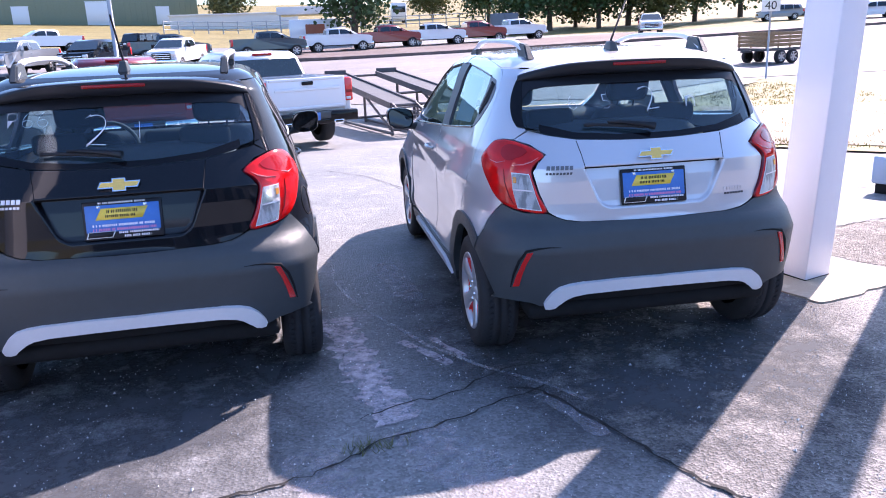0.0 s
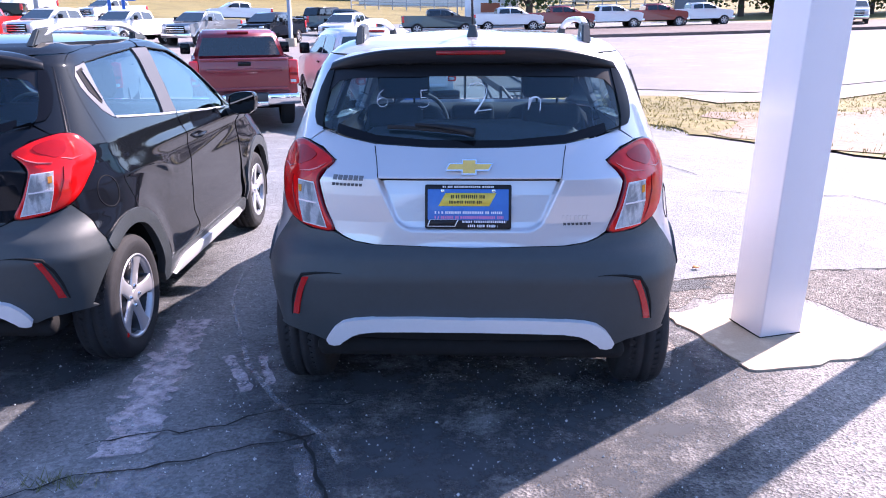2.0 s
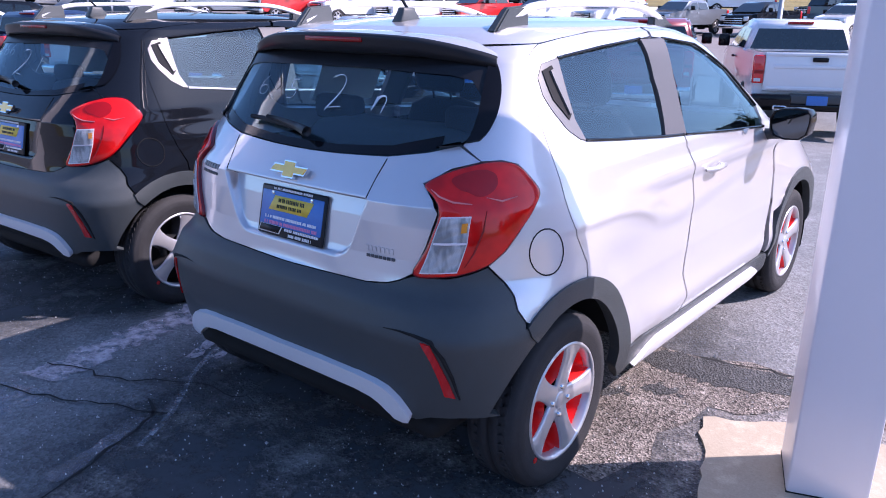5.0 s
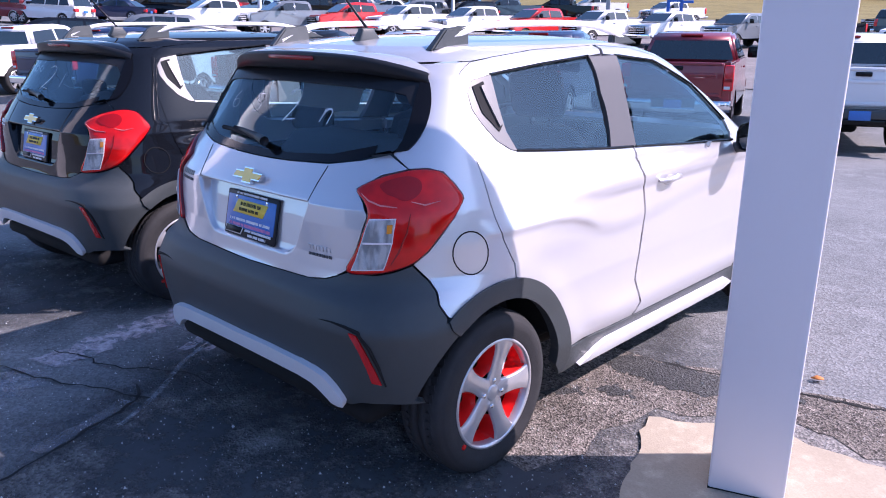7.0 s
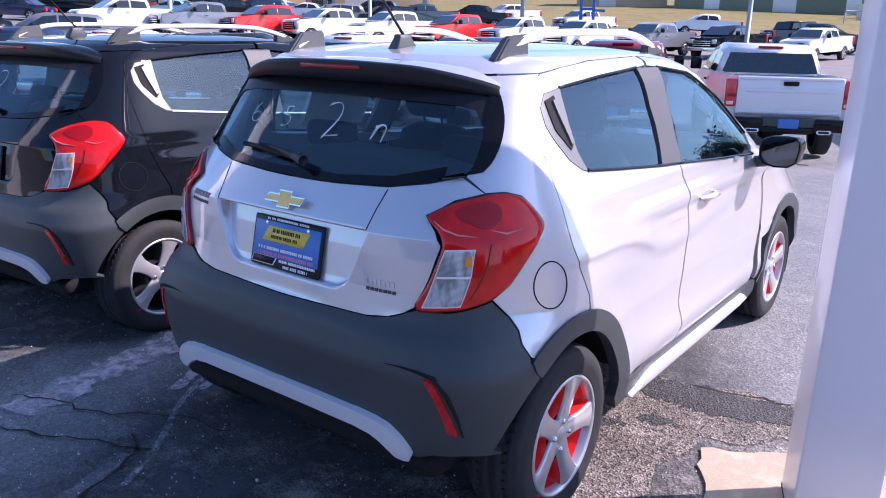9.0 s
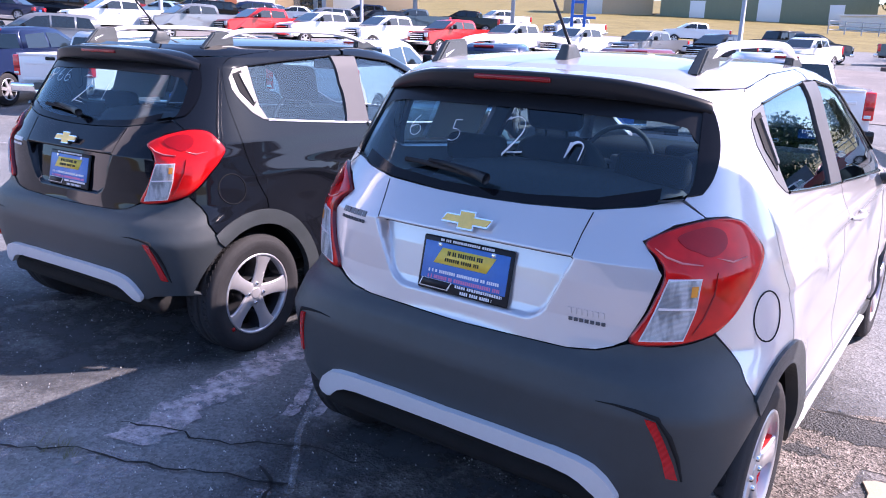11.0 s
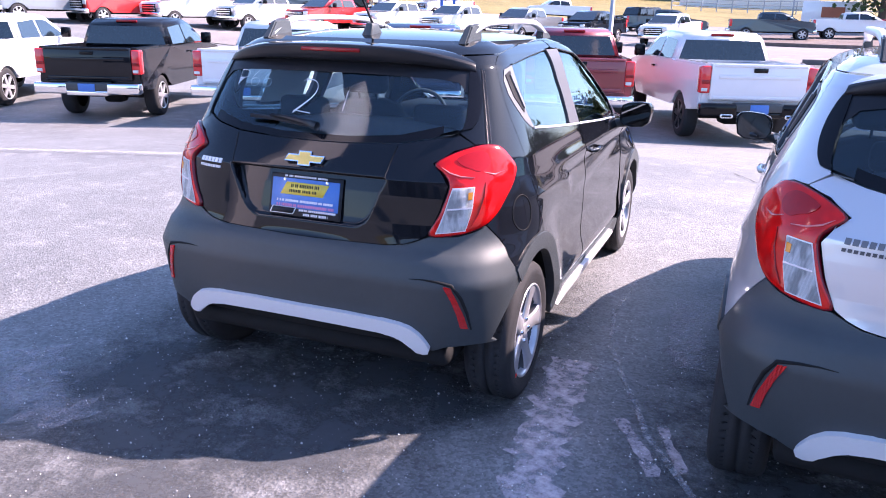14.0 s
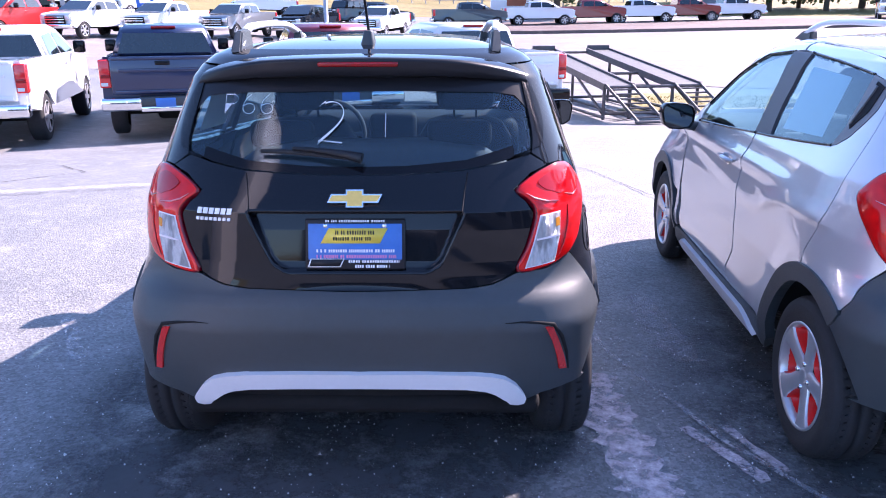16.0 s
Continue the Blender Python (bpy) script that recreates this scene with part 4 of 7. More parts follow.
def dealer_plate(car, lift=0.0):
    """A blue plate in a black frame with a yellow band and rows of small print."""
    tilt = math.degrees(math.atan2(0.034, 0.156))
    m = pose(-0.004, 0.103, 0.858, 90 - tilt, 0, 0) @ Matrix.Diagonal((1.04, 1.04, 1, 1))
    bm = bmesh.new()
    add_box(bm, -0.153, 0.153, -0.078, 0.078, -0.006, 0.004, 0.006)
    plate = part("licence_plate", bm, FRAME_BLACK, car, "blue plate in a black frame with a yellow band", at=m)
    bm = bmesh.new()
    add_box(bm, -0.143, 0.143, -0.048, 0.062, 0.003, 0.006, 0.002)
    part("plate_face", bm, PLATE_BLUE, plate)
    bm = bmesh.new()
    add_prism(bm, [(-0.105, 0.002), (0.075, 0.002), (0.100, 0.048), (-0.080, 0.048)], 0.005, 0.0075, "z")
    part("yellow_band", bm, PLATE_YELLOW, plate)
    bars = bmesh.new()
    rnd = random.Random(5)
    def row(y, h, x0, x1, bm, thin=0.8):
        x = x0
        while x < x1:
            w = rnd.uniform(0.0045, 0.0075)
            add_box(bm, x, min(x + w * thin, x1), y - h / 2, y + h / 2, 0.006, 0.0075)
            x += w + rnd.choice((0.0012, 0.0012, 0.0012, 0.0012, 0.0012, 0.006))
    row(-0.021, 0.009, -0.118, 0.122, bars)
    row(-0.053, 0.008, -0.02, 0.135, bars)
    row(-0.068, 0.009, 0.0, 0.105, bars)
    row(0.070, 0.007, -0.09, 0.09, bars)
    part("print_row", bars, PLATE_WHITE, plate, smooth=False)["kind"] = "stuff"
    dark = bmesh.new()
    row(0.035, 0.012, -0.060, 0.066, dark, 0.62)
    row(0.016, 0.010, -0.066, 0.052, dark, 0.62)
    bmesh.ops.translate(dark, vec=(0, 0, 0.0016), verts=dark.verts)
    part("dark_print_row", dark, FRAME_BLACK, plate, smooth=False)["kind"] = "stuff"
    pink = bmesh.new()
    row(-0.038, 0.010, -0.118, 0.125, pink)
    part("pink_print_row", pink, PLATE_PINK, plate, smooth=False)["kind"] = "stuff"
    bm = bmesh.new()
    add_prism(bm, [(-0.146, -0.071), (-0.045, -0.071), (-0.032, -0.044), (-0.136, -0.044)], 0.0035, 0.006, "z")
    part("badge_outline", bm, PLATE_WHITE, plate)
    bm = bmesh.new()
    add_prism(bm, [(-0.140, -0.068), (-0.048, -0.068), (-0.037, -0.047), (-0.133, -0.047)], 0.005, 0.0072, "z")
    part("badge_field", bm, FRAME_BLACK, plate)
    for x in (-0.09, 0.09):
        part("plate_screw", box(x - 0.006, x + 0.006, 0.05, 0.062, 0.005, 0.009, 0.003), CHROME, plate)


def glass_text(words, car, x, z, size, tilt=0.0):
    """Marker writing on the rear window."""
    cu = bpy.data.curves.new("glass_writing", "FONT")
    cu.body = words
    cu.size = size
    cu.extrude = 0.0004
    cu.offset = -0.0055 * size / 0.1
    cu.materials.append(CHALK)
    ob = new("glass_writing", cu)
    ob.parent = car
    t = rear_t(abs(x), z)
    p = car_at(t, z, 0.010, 1 if x >= 0 else -1)
    lean = math.degrees(math.atan2(0.07, 0.10))
    ob.matrix_basis = Matrix.Translation((x, p.y, z)) @ pose(0, 0, 0, 90 - lean, 0, 0) @ pose(0, 0, 0, 0, 0, tilt)
    ob["label"] = "white marker writing on the window"


def seat(car, x, y, width, name="front_seat"):
    bm = bmesh.new()
    add_box(bm, x - width / 2, x + width / 2, y, y + 0.52, 0.42, 0.60, 0.06, segs=3)
    s = part(name, bm, CABIN, car)
    lean = pose(x, y + 0.02, 0.56, 14, 0, 0)
    bm = bmesh.new()
    rows = []
    for z, w, d in ((0.0, 0.44, 0.13), (0.12, 0.47, 0.15), (0.30, 0.47, 0.14), (0.46, 0.42, 0.12), (0.54, 0.33, 0.10), (0.565, 0.2, 0.07)):
        w = w * width / 0.47 / 2
        rows.append([bm.verts.new((a * w, b * d / 2, z)) for a, b in ((-1, -0.5), (-0.85, -1), (0, -0.9), (0.85, -1), (1, -0.5), (1, 0.6), (0.8, 1), (0, 0.7), (-0.8, 1), (-1, 0.6))])
    for p, q in zip(rows, rows[1:]):
        for i in range(10):
            bm.faces.new((p[i], p[(i + 1) % 10], q[(i + 1) % 10], q[i]))
    bm.faces.new(rows[-1])
    part("backrest", bm, CABIN_GREY if name == "rear_seat" else CABIN, s, at=lean)
    if name == "front_seat":
        bm = bmesh.new()
        add_box(bm, -0.13, 0.13, -0.045, 0.045, 0.60, 0.80, 0.045, segs=4)
        for k in (-0.05, 0.05):
            add_tube(bm, [(k, 0, 0.52), (k, 0, 0.63)], 0.006, 6)
        part("headrest", bm, CABIN, s, at=lean)
    return s


def add_dome(bm):
    """The crown of the roof, from the slice at its shoulder up to a shallow crest."""
    z0, crest, cy = 1.44, 0.036, 1.16
    ring = [(k / 40, 1) for k in range(121)] + [(k / 40, -1) for k in range(119, 0, -1)]
    n = len(ring)
    rows = []
    for u in (1.0, 0.96, 0.9, 0.82, 0.72, 0.6, 0.45, 0.3, 0.15):
        row = []
        for t, sg in ring:
            x, y = car_point(t, z0)
            row.append(bm.verts.new((sg * x * u, cy + (y - cy) * u, z0 + crest * (1 - u ** 2.6))))
        rows.append(row)
    for p, q in zip(rows, rows[1:]):
        for i in range(n):
            bm.faces.new((p[i], p[(i + 1) % n], q[(i + 1) % n], q[i]))
    bm.faces.new(rows[-1])


def hatchback(at, paint, pocket, label, mark, sticker_left=False):
    car = empty("hatchback_car", at, label, "car", "small hatchbacks side by side")

    # outer panels
    rear_low = arc(*CAR_HUB_R, ARCH_IN, 126, 166, 8)
    bumper = R(*GATE_LOW) + [(0.268, 0.760), (0.39, 0.763), (0.47, 0.777), (0.545, 0.797)] + S((0.27, 0.64)) + arc(*CAR_HUB_R, ARCH_OUT, 127, 126, 2) + rear_low + R((0.755, 0.362), (0.68, 0.362), (0.60, 0.352), (0.55, 0.332), (0.50, 0.340), (0.45, 0.368), (0.35, 0.396), (0.0, 0.402))
    part("rear_bumper", car_panel(bumper, 0.004, 0.03, 0.0015, seam=True), PLASTIC, car, "dark grey textured plastic rear bumper")
    gate = R(*GATE_LOW) + [(0.262, 0.764), (0.315, 0.85), (0.365, 0.945), (0.34, 0.983), (0.298, 1.02), (0.39, 1.061), (0.505, 1.081)] + R(*GLASS_LOW[::-1])
    gate[-1] = (0.0, GLASS_LOW[0][1])
    tailgate = part("tailgate", car_panel(gate, 0.0, 0.03, 0.0022, seam=True, more_t=[rear_t(0.20 + 0.005 * k, 0.87) for k in range(38)], more_z=[0.7525 + 0.005 * k for k in range(46)]), paint, car, "painted tailgate with a recessed plate well")
    quarter = [(0.508, 1.081)] + [(0.60, 1.083), (0.675, 1.071), (0.73, 1.033), (0.768, 0.988), (0.735, 0.938), (0.675, 0.885), (0.615, 0.837), (0.548, 0.80)] + S((0.275, 0.64)) + arc(*CAR_HUB_R, 0.39, 122, 78, 8) + S(*DOOR_LINE) + GLASS_SIDE[::-1] + R((0.553, 1.126))
    for s in (1, -1):
        part("quarter_panel", car_panel(quarter, 0.0, 0.03, 0.0018, 2, sides=(s,)), paint, car)
    roof = [(0.0, 1.39), (0.3, 1.39), (0.54, 1.395)] + S((0.60, 1.397), (0.72, 1.408), (0.97, 1.426), (1.42, 1.435), (1.60, 1.423)) + [(2.3, 1.415), (2.6, 1.405), (3.0, 1.40), (3.0, 1.44), (0.0, 1.44)]
    bm = car_panel(roof, 0.0, 0.0, 0.0, seam=True)
    add_dome(bm)
    part("roof", bm, paint, car)
    rdoor = S((0.95, 0.345)) + arc(*CAR_HUB_R, 0.39, 8, 78, 9) + S(*DOOR_LINE, (0.72, 1.408), (0.97, 1.426), (1.40, 1.435), (1.385, 1.402), (1.28, 1.395), (0.97, 1.377), (0.655, 1.352), (0.565, 1.338), (0.532, 1.30), (0.53, 1.25), (0.555, 1.20), (0.60, 1.145), (0.655, 1.112), (0.685, 1.106), (0.90, 1.085), (1.24, 1.056), (1.40, 1.045), (1.45, 0.864), (1.455, 0.73), (1.40, 0.496), (1.44, 0.388), (1.40, 0.336))
    fdoor = S((1.415, 0.336), (1.45, 0.388), (1.41, 0.496), (1.465, 0.73), (1.46, 0.864), (1.41, 1.045), (1.90, 1.01), (2.30, 0.985), (2.28, 1.08), (2.07, 1.252), (1.75, 1.366), (1.47, 1.394), (1.40, 1.402), (1.415, 1.435), (1.62, 1.422), (1.78, 1.39), (2.07, 1.292), (2.29, 1.165), (2.44, 1.0), (2.445, 0.97), (2.448, 0.94), (2.45, 0.92), (2.45, 0.90), (2.45, 0.85), (2.45, 0.75), (2.44, 0.6), (2.38, 0.336))
    door_names = []
    for s in (1, -1):
        d = part("rear_door", car_panel(rdoor, 0.0, 0.03, 0.0018, 2, sides=(s,)), paint, car)
        e = part("front_door", car_panel(fdoor, 0.0, 0.03, 0.0018, 2, sides=(s,)), paint, car)
        door_names.append((s, d, e))
        # handle in its cup
        p = car_at(side_t(1.66, 0.89), 0.89, 0.0, s)
        bm = bmesh.new()
        bmesh.ops.create_uvsphere(bm, u_segments=20, v_segments=10, radius=1)
        bmesh.ops.transform(bm, matrix=Matrix.Translation(p + Vector((-0.006 * s, 0, 0))) @ Matrix.Diagonal((0.010, 0.048, 0.036, 1)), verts=bm.verts)
        part("handle_cup", bm, paint, e)
        bm = bmesh.new()
        add_tube(bm, [p + Vector((s * dx, dy, dz)) for dx, dy, dz in ((0.0, -0.085, -0.004), (0.022, -0.07, -0.002), (0.030, -0.02, 0.002), (0.028, 0.04, 0.003), (0.004, 0.062, 0.002))], [0.008, 0.012, 0.013, 0.012, 0.008], 10)
        part("door_handle", bm, paint, e)
    # arch and sill cladding
    rarch = arc(*CAR_HUB_R, ARCH_OUT, 126, 6, 14) + S((0.93, 0.30), (0.90, 0.235)) + arc(*CAR_HUB_R, ARCH_IN, 0, 126, 14)
    farch = arc(*CAR_HUB_F, ARCH_OUT, 176, 10, 14) + arc(*CAR_HUB_F, ARCH_IN, 8, 178, 14)
    sill = S((0.93, 0.342), (1.6, 0.332), (2.46, 0.330), (2.49, 0.30), (2.52, 0.225), (0.90, 0.235))
    bar = S((1.03, 0.238), (1.07, 0.258), (1.13, 0.284), (1.20, 0.300), (2.30, 0.298), (2.38, 0.262), (2.33, 0.235), (1.10, 0.234))
    fender = S((2.45, 0.336), (2.47, 0.6), (2.47, 0.75), (2.47, 0.85), (2.47, 0.90), (2.468, 0.92), (2.466, 0.94), (2.464, 0.97), (2.46, 1.0)) + [(2.75, 1.0), (3.0, 1.0), (3.0, 0.24)] + S((3.35, 0.24)) + arc(*CAR_HUB_F, 0.39, 0, 172, 14)
    for s in (1, -1):
        part("rear_arch_cladding", car_panel(rarch, 0.010, 0.04, 0.0, sides=(s,)), PLASTIC, car)
        part("front_arch_cladding", car_panel(farch, 0.010, 0.04, 0.0, sides=(s,)), PLASTIC, car)
        k = part("sill_cladding", car_panel(sill, 0.006, 0.03, 0.0, sides=(s,)), PLASTIC, car)
        part("sill_bar", car_panel(bar, 0.026, 0.022, 0.0, sides=(s,)), SATIN, k, "satin silver sill bar")
        part("front_fender", car_panel(fender, 0.0, 0.03, 0.002, sides=(s,)), paint, car)
    # glazing
    back = R(*GLASS_LOW) + GLASS_SIDE[1:] + [(0.0, 1.388)]
    part("rear_window", car_panel(back, -0.002, 0.0, 0.002, seam=True), REAR_GLASS, car, "dark tinted rear window")
    wing = R((0.495, 1.109), (0.553, 1.126)) + GLASS_SIDE[:26] + bent([(0.50, 1.338), (0.486, 1.29), (0.472, 1.22), (0.452, 1.16), (0.42, 1.118)], 4)
    frit = R((0.0, 1.067), (0.15, 1.07), (0.35, 1.082), (0.47, 1.102), (0.505, 1.113), (0.50, 1.145), (0.35, 1.108), (0.15, 1.092), (0.0, 1.09))
    head = [(0.0, 1.312), (0.30, 1.306), (0.42, 1.294), (0.475, 1.255), (0.50, 1.18), (0.49, 1.142)] + GLASS_SIDE[1:] + [(0.0, 1.388)]
    part("window_head", car_panel(head, 0.0015, 0.0, 0.0, seam=True), FRAME_BLACK, car, "black band round the rear glass")
    part("window_border", car_panel(frit, 0.0015, 0.0, 0.0, seam=True), GLOSS_BLACK, car)
    for s in (1, -1):
        part("window_wing", car_panel(wing, 0.006, 0.012, 0.0, sides=(s,)), GLOSS_BLACK, car, "gloss black wing beside the rear window")
    rglass = S((0.655, 1.352), (0.97, 1.377), (1.28, 1.395), (1.245, 1.056), (0.90, 1.085), (0.685, 1.106), (0.655, 1.17), (0.652, 1.25))
    fglass = S((1.47, 1.394), (1.75, 1.366), (2.07, 1.252), (2.28, 1.08), (2.30, 0.985), (1.90, 1.01), (1.415, 1.045))
    pillar = S((1.275, 1.395), (1.475, 1.394), (1.425, 1.045), (1.24, 1.056))
    horn = S((0.565, 1.338), (0.655, 1.352), (0.652, 1.25), (0.655, 1.17), (0.685, 1.106), (0.655, 1.112), (0.60, 1.145), (0.555, 1.20), (0.53, 1.25), (0.532, 1.30))
    vent = S((0.556, 1.318), (0.607, 1.332), (0.643, 1.19), (0.620, 1.172), (0.566, 1.235))
    grip = S((0.588, 1.316), (0.606, 1.320), (0.640, 1.195), (0.624, 1.186), (0.604, 1.25))
    screen = [(2.62, 1.01), (3.0, 1.01), (3.0, 1.395), (2.65, 1.385), (2.45, 1.30), (2.5, 1.12)]
    apillar = S((2.44, 1.0), (2.29, 1.168), (2.07, 1.295), (1.78, 1.392), (1.62, 1.423)) + [(2.3, 1.415), (2.65, 1.40), (2.64, 1.385), (2.44, 1.30), (2.49, 1.12), (2.6, 1.0)]
    for s, d, e in door_names:
        part("rear_side_window", car_panel(rglass, -0.006, 0.0, 0.0, sides=(s,)), GLASS, d)
        part("front_side_window", car_panel(fglass, -0.006, 0.0, 0.0, sides=(s,)), GLASS, e)
        part("door_pillar_trim", car_panel(pillar, 0.002, 0.02, 0.001, sides=(s,)), TRIM, d)
        part("window_horn", car_panel(horn, 0.002, 0.02, 0.0, sides=(s,)), HORN, d, "satin grey trim behind the rear side window")
        cup = part("handle_recess", car_panel(vent, 0.005, 0.01, 0.0, sides=(s,)), CABIN, d)
        part("door_handle", car_panel(grip, 0.011, 0.012, 0.0, 2, sides=(s,)), HORN, cup)
        part("front_pillar", car_panel(apillar, 0.0, 0.03, 0.0, sides=(s,)), paint, car)
        for name, pts, own in (("belt_strip", [(0.685, 1.106), (0.90, 1.085), (1.25, 1.055), (1.40, 1.045)], d), ("belt_strip", [(1.42, 1.044), (1.9, 1.009), (2.3, 0.985)], e), ("window_seal", [(0.655, 1.353), (0.97, 1.378), (1.28, 1.396)], d), ("window_seal", [(1.47, 1.395), (1.75, 1.367), (2.07, 1.253), (2.28, 1.08)], e)):
            line = []
            for (a, b), (c, f) in zip(pts, pts[1:]):
                line += [(a + (c - a) * k / 8, b + (f - b) * k / 8) for k in range(8)]
            line.append(pts[-1])
            bm = bmesh.new()
            add_tube(bm, [car_at(side_t(y, z), z, 0.001, s) for y, z in line], 0.006 if name == "belt_strip" else 0.005, 8)
            part(name, bm, SATIN if name == "belt_strip" and paint is BLACK else GLOSS_BLACK, own)
    part("windscreen", car_panel(screen, -0.002, 0.0, 0.0, seam=True), GLASS, car)

    # tail lamps
    for s in (1, -1):
        lamp = part("tail_lamp", lamp_panel(LAMP, 0.010, 0.02, s), TAIL_EDGE, car, "red and clear tail lamp with a dark edge")
        part("red_lens", lamp_panel(inset(LAMP, 0.024), 0.0125, 0.003, s), TAIL_RED, lamp)
        rev = [(0.383, 0.935), (0.483, 0.938), (0.465, 0.87), (0.425, 0.787), (0.300, 0.776), (0.338, 0.85)]
        part("lens_frame", car_panel(rev, 0.0185, 0.003, -0.004, 2, sides=(s,)), TAIL_FRAME, lamp)
        part("clear_lens", car_panel(rev, 0.0205, 0.003, 0.0, 2, sides=(s,)), TAIL_CLEAR, lamp, "ribbed clear reversing lens")
        part("amber_chip", car_panel([(0.452, 0.922), (0.474, 0.924), (0.468, 0.898), (0.448, 0.897)], 0.0225, 0.003, 0.0, 2, sides=(s,)), TAIL_AMBER, lamp)
        part("lens_divider", car_panel([(0.350, 0.867), (0.465, 0.871), (0.464, 0.865), (0.348, 0.861)], 0.0225, 0.003, 0.0, 2, sides=(s,)), TAIL_FRAME, lamp)
        top = [(0.40, 1.030), (0.46, 1.050), (0.52, 1.056), (0.565, 1.045), (0.575, 1.02), (0.55, 0.995), (0.51, 0.988), (0.47, 0.998), (0.43, 1.008)]
        part("deep_lens", car_panel(rounded(top), 0.0178, 0.002, 0.0, 2, sides=(s,)), TAIL_BOWL, lamp)
        # two pink tubes stand for highlights; the deep red third is a contour
        bm = bmesh.new()
        add_tube(bm, [car_at(t, z, 0.0178, s) for t, z in ((0.335, 1.002), (0.37, 0.984), (0.42, 0.972), (0.49, 0.968))], [0.001, 0.003, 0.003, 0.0015], 8)
        part("lens_line", bm, TAIL_GLINT, lamp)
        bm = bmesh.new()
        add_tube(bm, [car_at(t, z, 0.0178, s) for t, z in ((0.54, 0.985), (0.60, 0.975), (0.66, 0.985))], [0.001, 0.003, 0.001], 8)
        part("lens_line", bm, TAIL_GLINT, lamp)
        bm = bmesh.new()
        add_tube(bm, [car_at(t, z, 0.0172, s) for t, z in ((0.545, 0.955), (0.53, 0.90), (0.49, 0.84), (0.455, 0.80))], [0.001, 0.0025, 0.0025, 0.001], 8)
        part("lens_line", bm, TAIL_DEEP, lamp)
        refl = [(0.285, 0.602), (0.325, 0.598), (0.365, 0.55), (0.415, 0.485), (0.445, 0.436), (0.395, 0.44), (0.37, 0.49), (0.33, 0.55)]
        part("reflector", car_panel(refl, 0.0095, 0.02, 0.0, 2, sides=(s,)), REFLEX, car, "slim red reflector")
        pocket_line = [(0.15, 0.618), (0.20, 0.620), (0.26, 0.616), (0.33, 0.606), (0.385, 0.56), (0.43, 0.50), (0.465, 0.43)]
        bm = bmesh.new()
        add_tube(bm, [car_at(t, z, 0.004, s) for t, z in pocket_line], [0.001, 0.003, 0.005, 0.007, 0.007, 0.006, 0.003], 8)
        part("reflector_lip", bm, LINER, car)
        cap = []
        for k in range(24):
            a = math.tau * k / 24
            cap.append((0.40 + 0.064 * math.cos(a), 0.818 + 0.068 * math.sin(a)))
        if s > 0:
            bm = bmesh.new()
            add_tube(bm, [car_at(side_t(y, z), z, 0.0005, s) for y, z in cap + cap[:1]], 0.0022, 6, False)
            part("fuel_flap", bm, LINER, car, "thin dark gap round the fuel flap")

    # tailgate panel line, skid bar, spoiler
    for s in (1, -1):
        bm = bmesh.new()
        line = R((0.352, 1.072), (0.342, 1.02), (0.335, 0.965))
        add_tube(bm, [car_at(t, z, 0.0002, s) for t, z in line], 0.0018, 6)
        part("tailgate_groove", bm, LINER, tailgate)
    skid = R((0.0, 0.452), (0.20, 0.453), (0.36, 0.450), (0.43, 0.444), (0.475, 0.431), (0.51, 0.403), (0.533, 0.370), (0.542, 0.350), (0.535, 0.336), (0.515, 0.331), (0.49, 0.337), (0.465, 0.354), (0.44, 0.373), (0.41, 0.386), (0.35, 0.395), (0.20, 0.398), (0.0, 0.399))
    part("skid_bar", car_panel(skid, 0.026, 0.028, 0.0, 2, seam=True), SATIN, car, "satin silver bar across the rear bumper")
    bm = bmesh.new()
    rows = []
    for k in range(33):
        u = -1 + k / 16
        a = abs(u)
        sg = 1 if u >= 0 else -1
        A = car_at(0.56 * a, 1.425 - 0.02 * a - 0.045 * a ** 5, 0.003, sg)
        D = car_at(0.53 * a, 1.352 - 0.02 * a ** 4, 0.004, sg)
        bx = u * 0.555
        by = 0.300 + 0.10 * a ** 3
        bz = 1.418 - 0.024 * a ** 2 - 0.045 * a ** 6
        B = Vector((bx, by, bz))
        lip = 0.050 * (1 - 0.3 * a ** 6)
        C = Vector((bx * 0.992, by + 0.012, bz - lip))
        home = step(a, 0.55, 1.0)
        B = B.lerp(car_at(0.553, 1.352, 0.008, sg), home)
        C = C.lerp(car_at(0.550, 1.330, 0.007, sg), home)
        mid = (A + B) / 2 + Vector((0, 0, 0.006))
        rows.append([bm.verts.new(p) for p in (A, A.lerp(mid, 0.5) + Vector((0, 0, 0.002)), mid, mid.lerp(B, 0.6), B, B.lerp(C, 0.15) + Vector((0, -0.003, 0)), B.lerp(C, 0.55), C, C.lerp(D, 0.5), D)])
    top_faces, low_faces = [], []
    for p, q in zip(rows, rows[1:]):
        for i in range(9):
            f = bm.faces.new((p[i], q[i], q[i + 1], p[i + 1]))
            f.material_index = 0 if i < 3 else 1
    bm.normal_update()
    spoiler = part("roof_spoiler", bm, [paint, FRAME_BLACK], car, "roof spoiler with a gloss black underside")
    bm = bmesh.new()
    add_box(bm, -0.13, 0.13, 0.296, 0.312, 1.393, 1.409, 0.005)
    part("brake_light", bm, TAIL_DEEP, spoiler, "slim dark red high brake light")

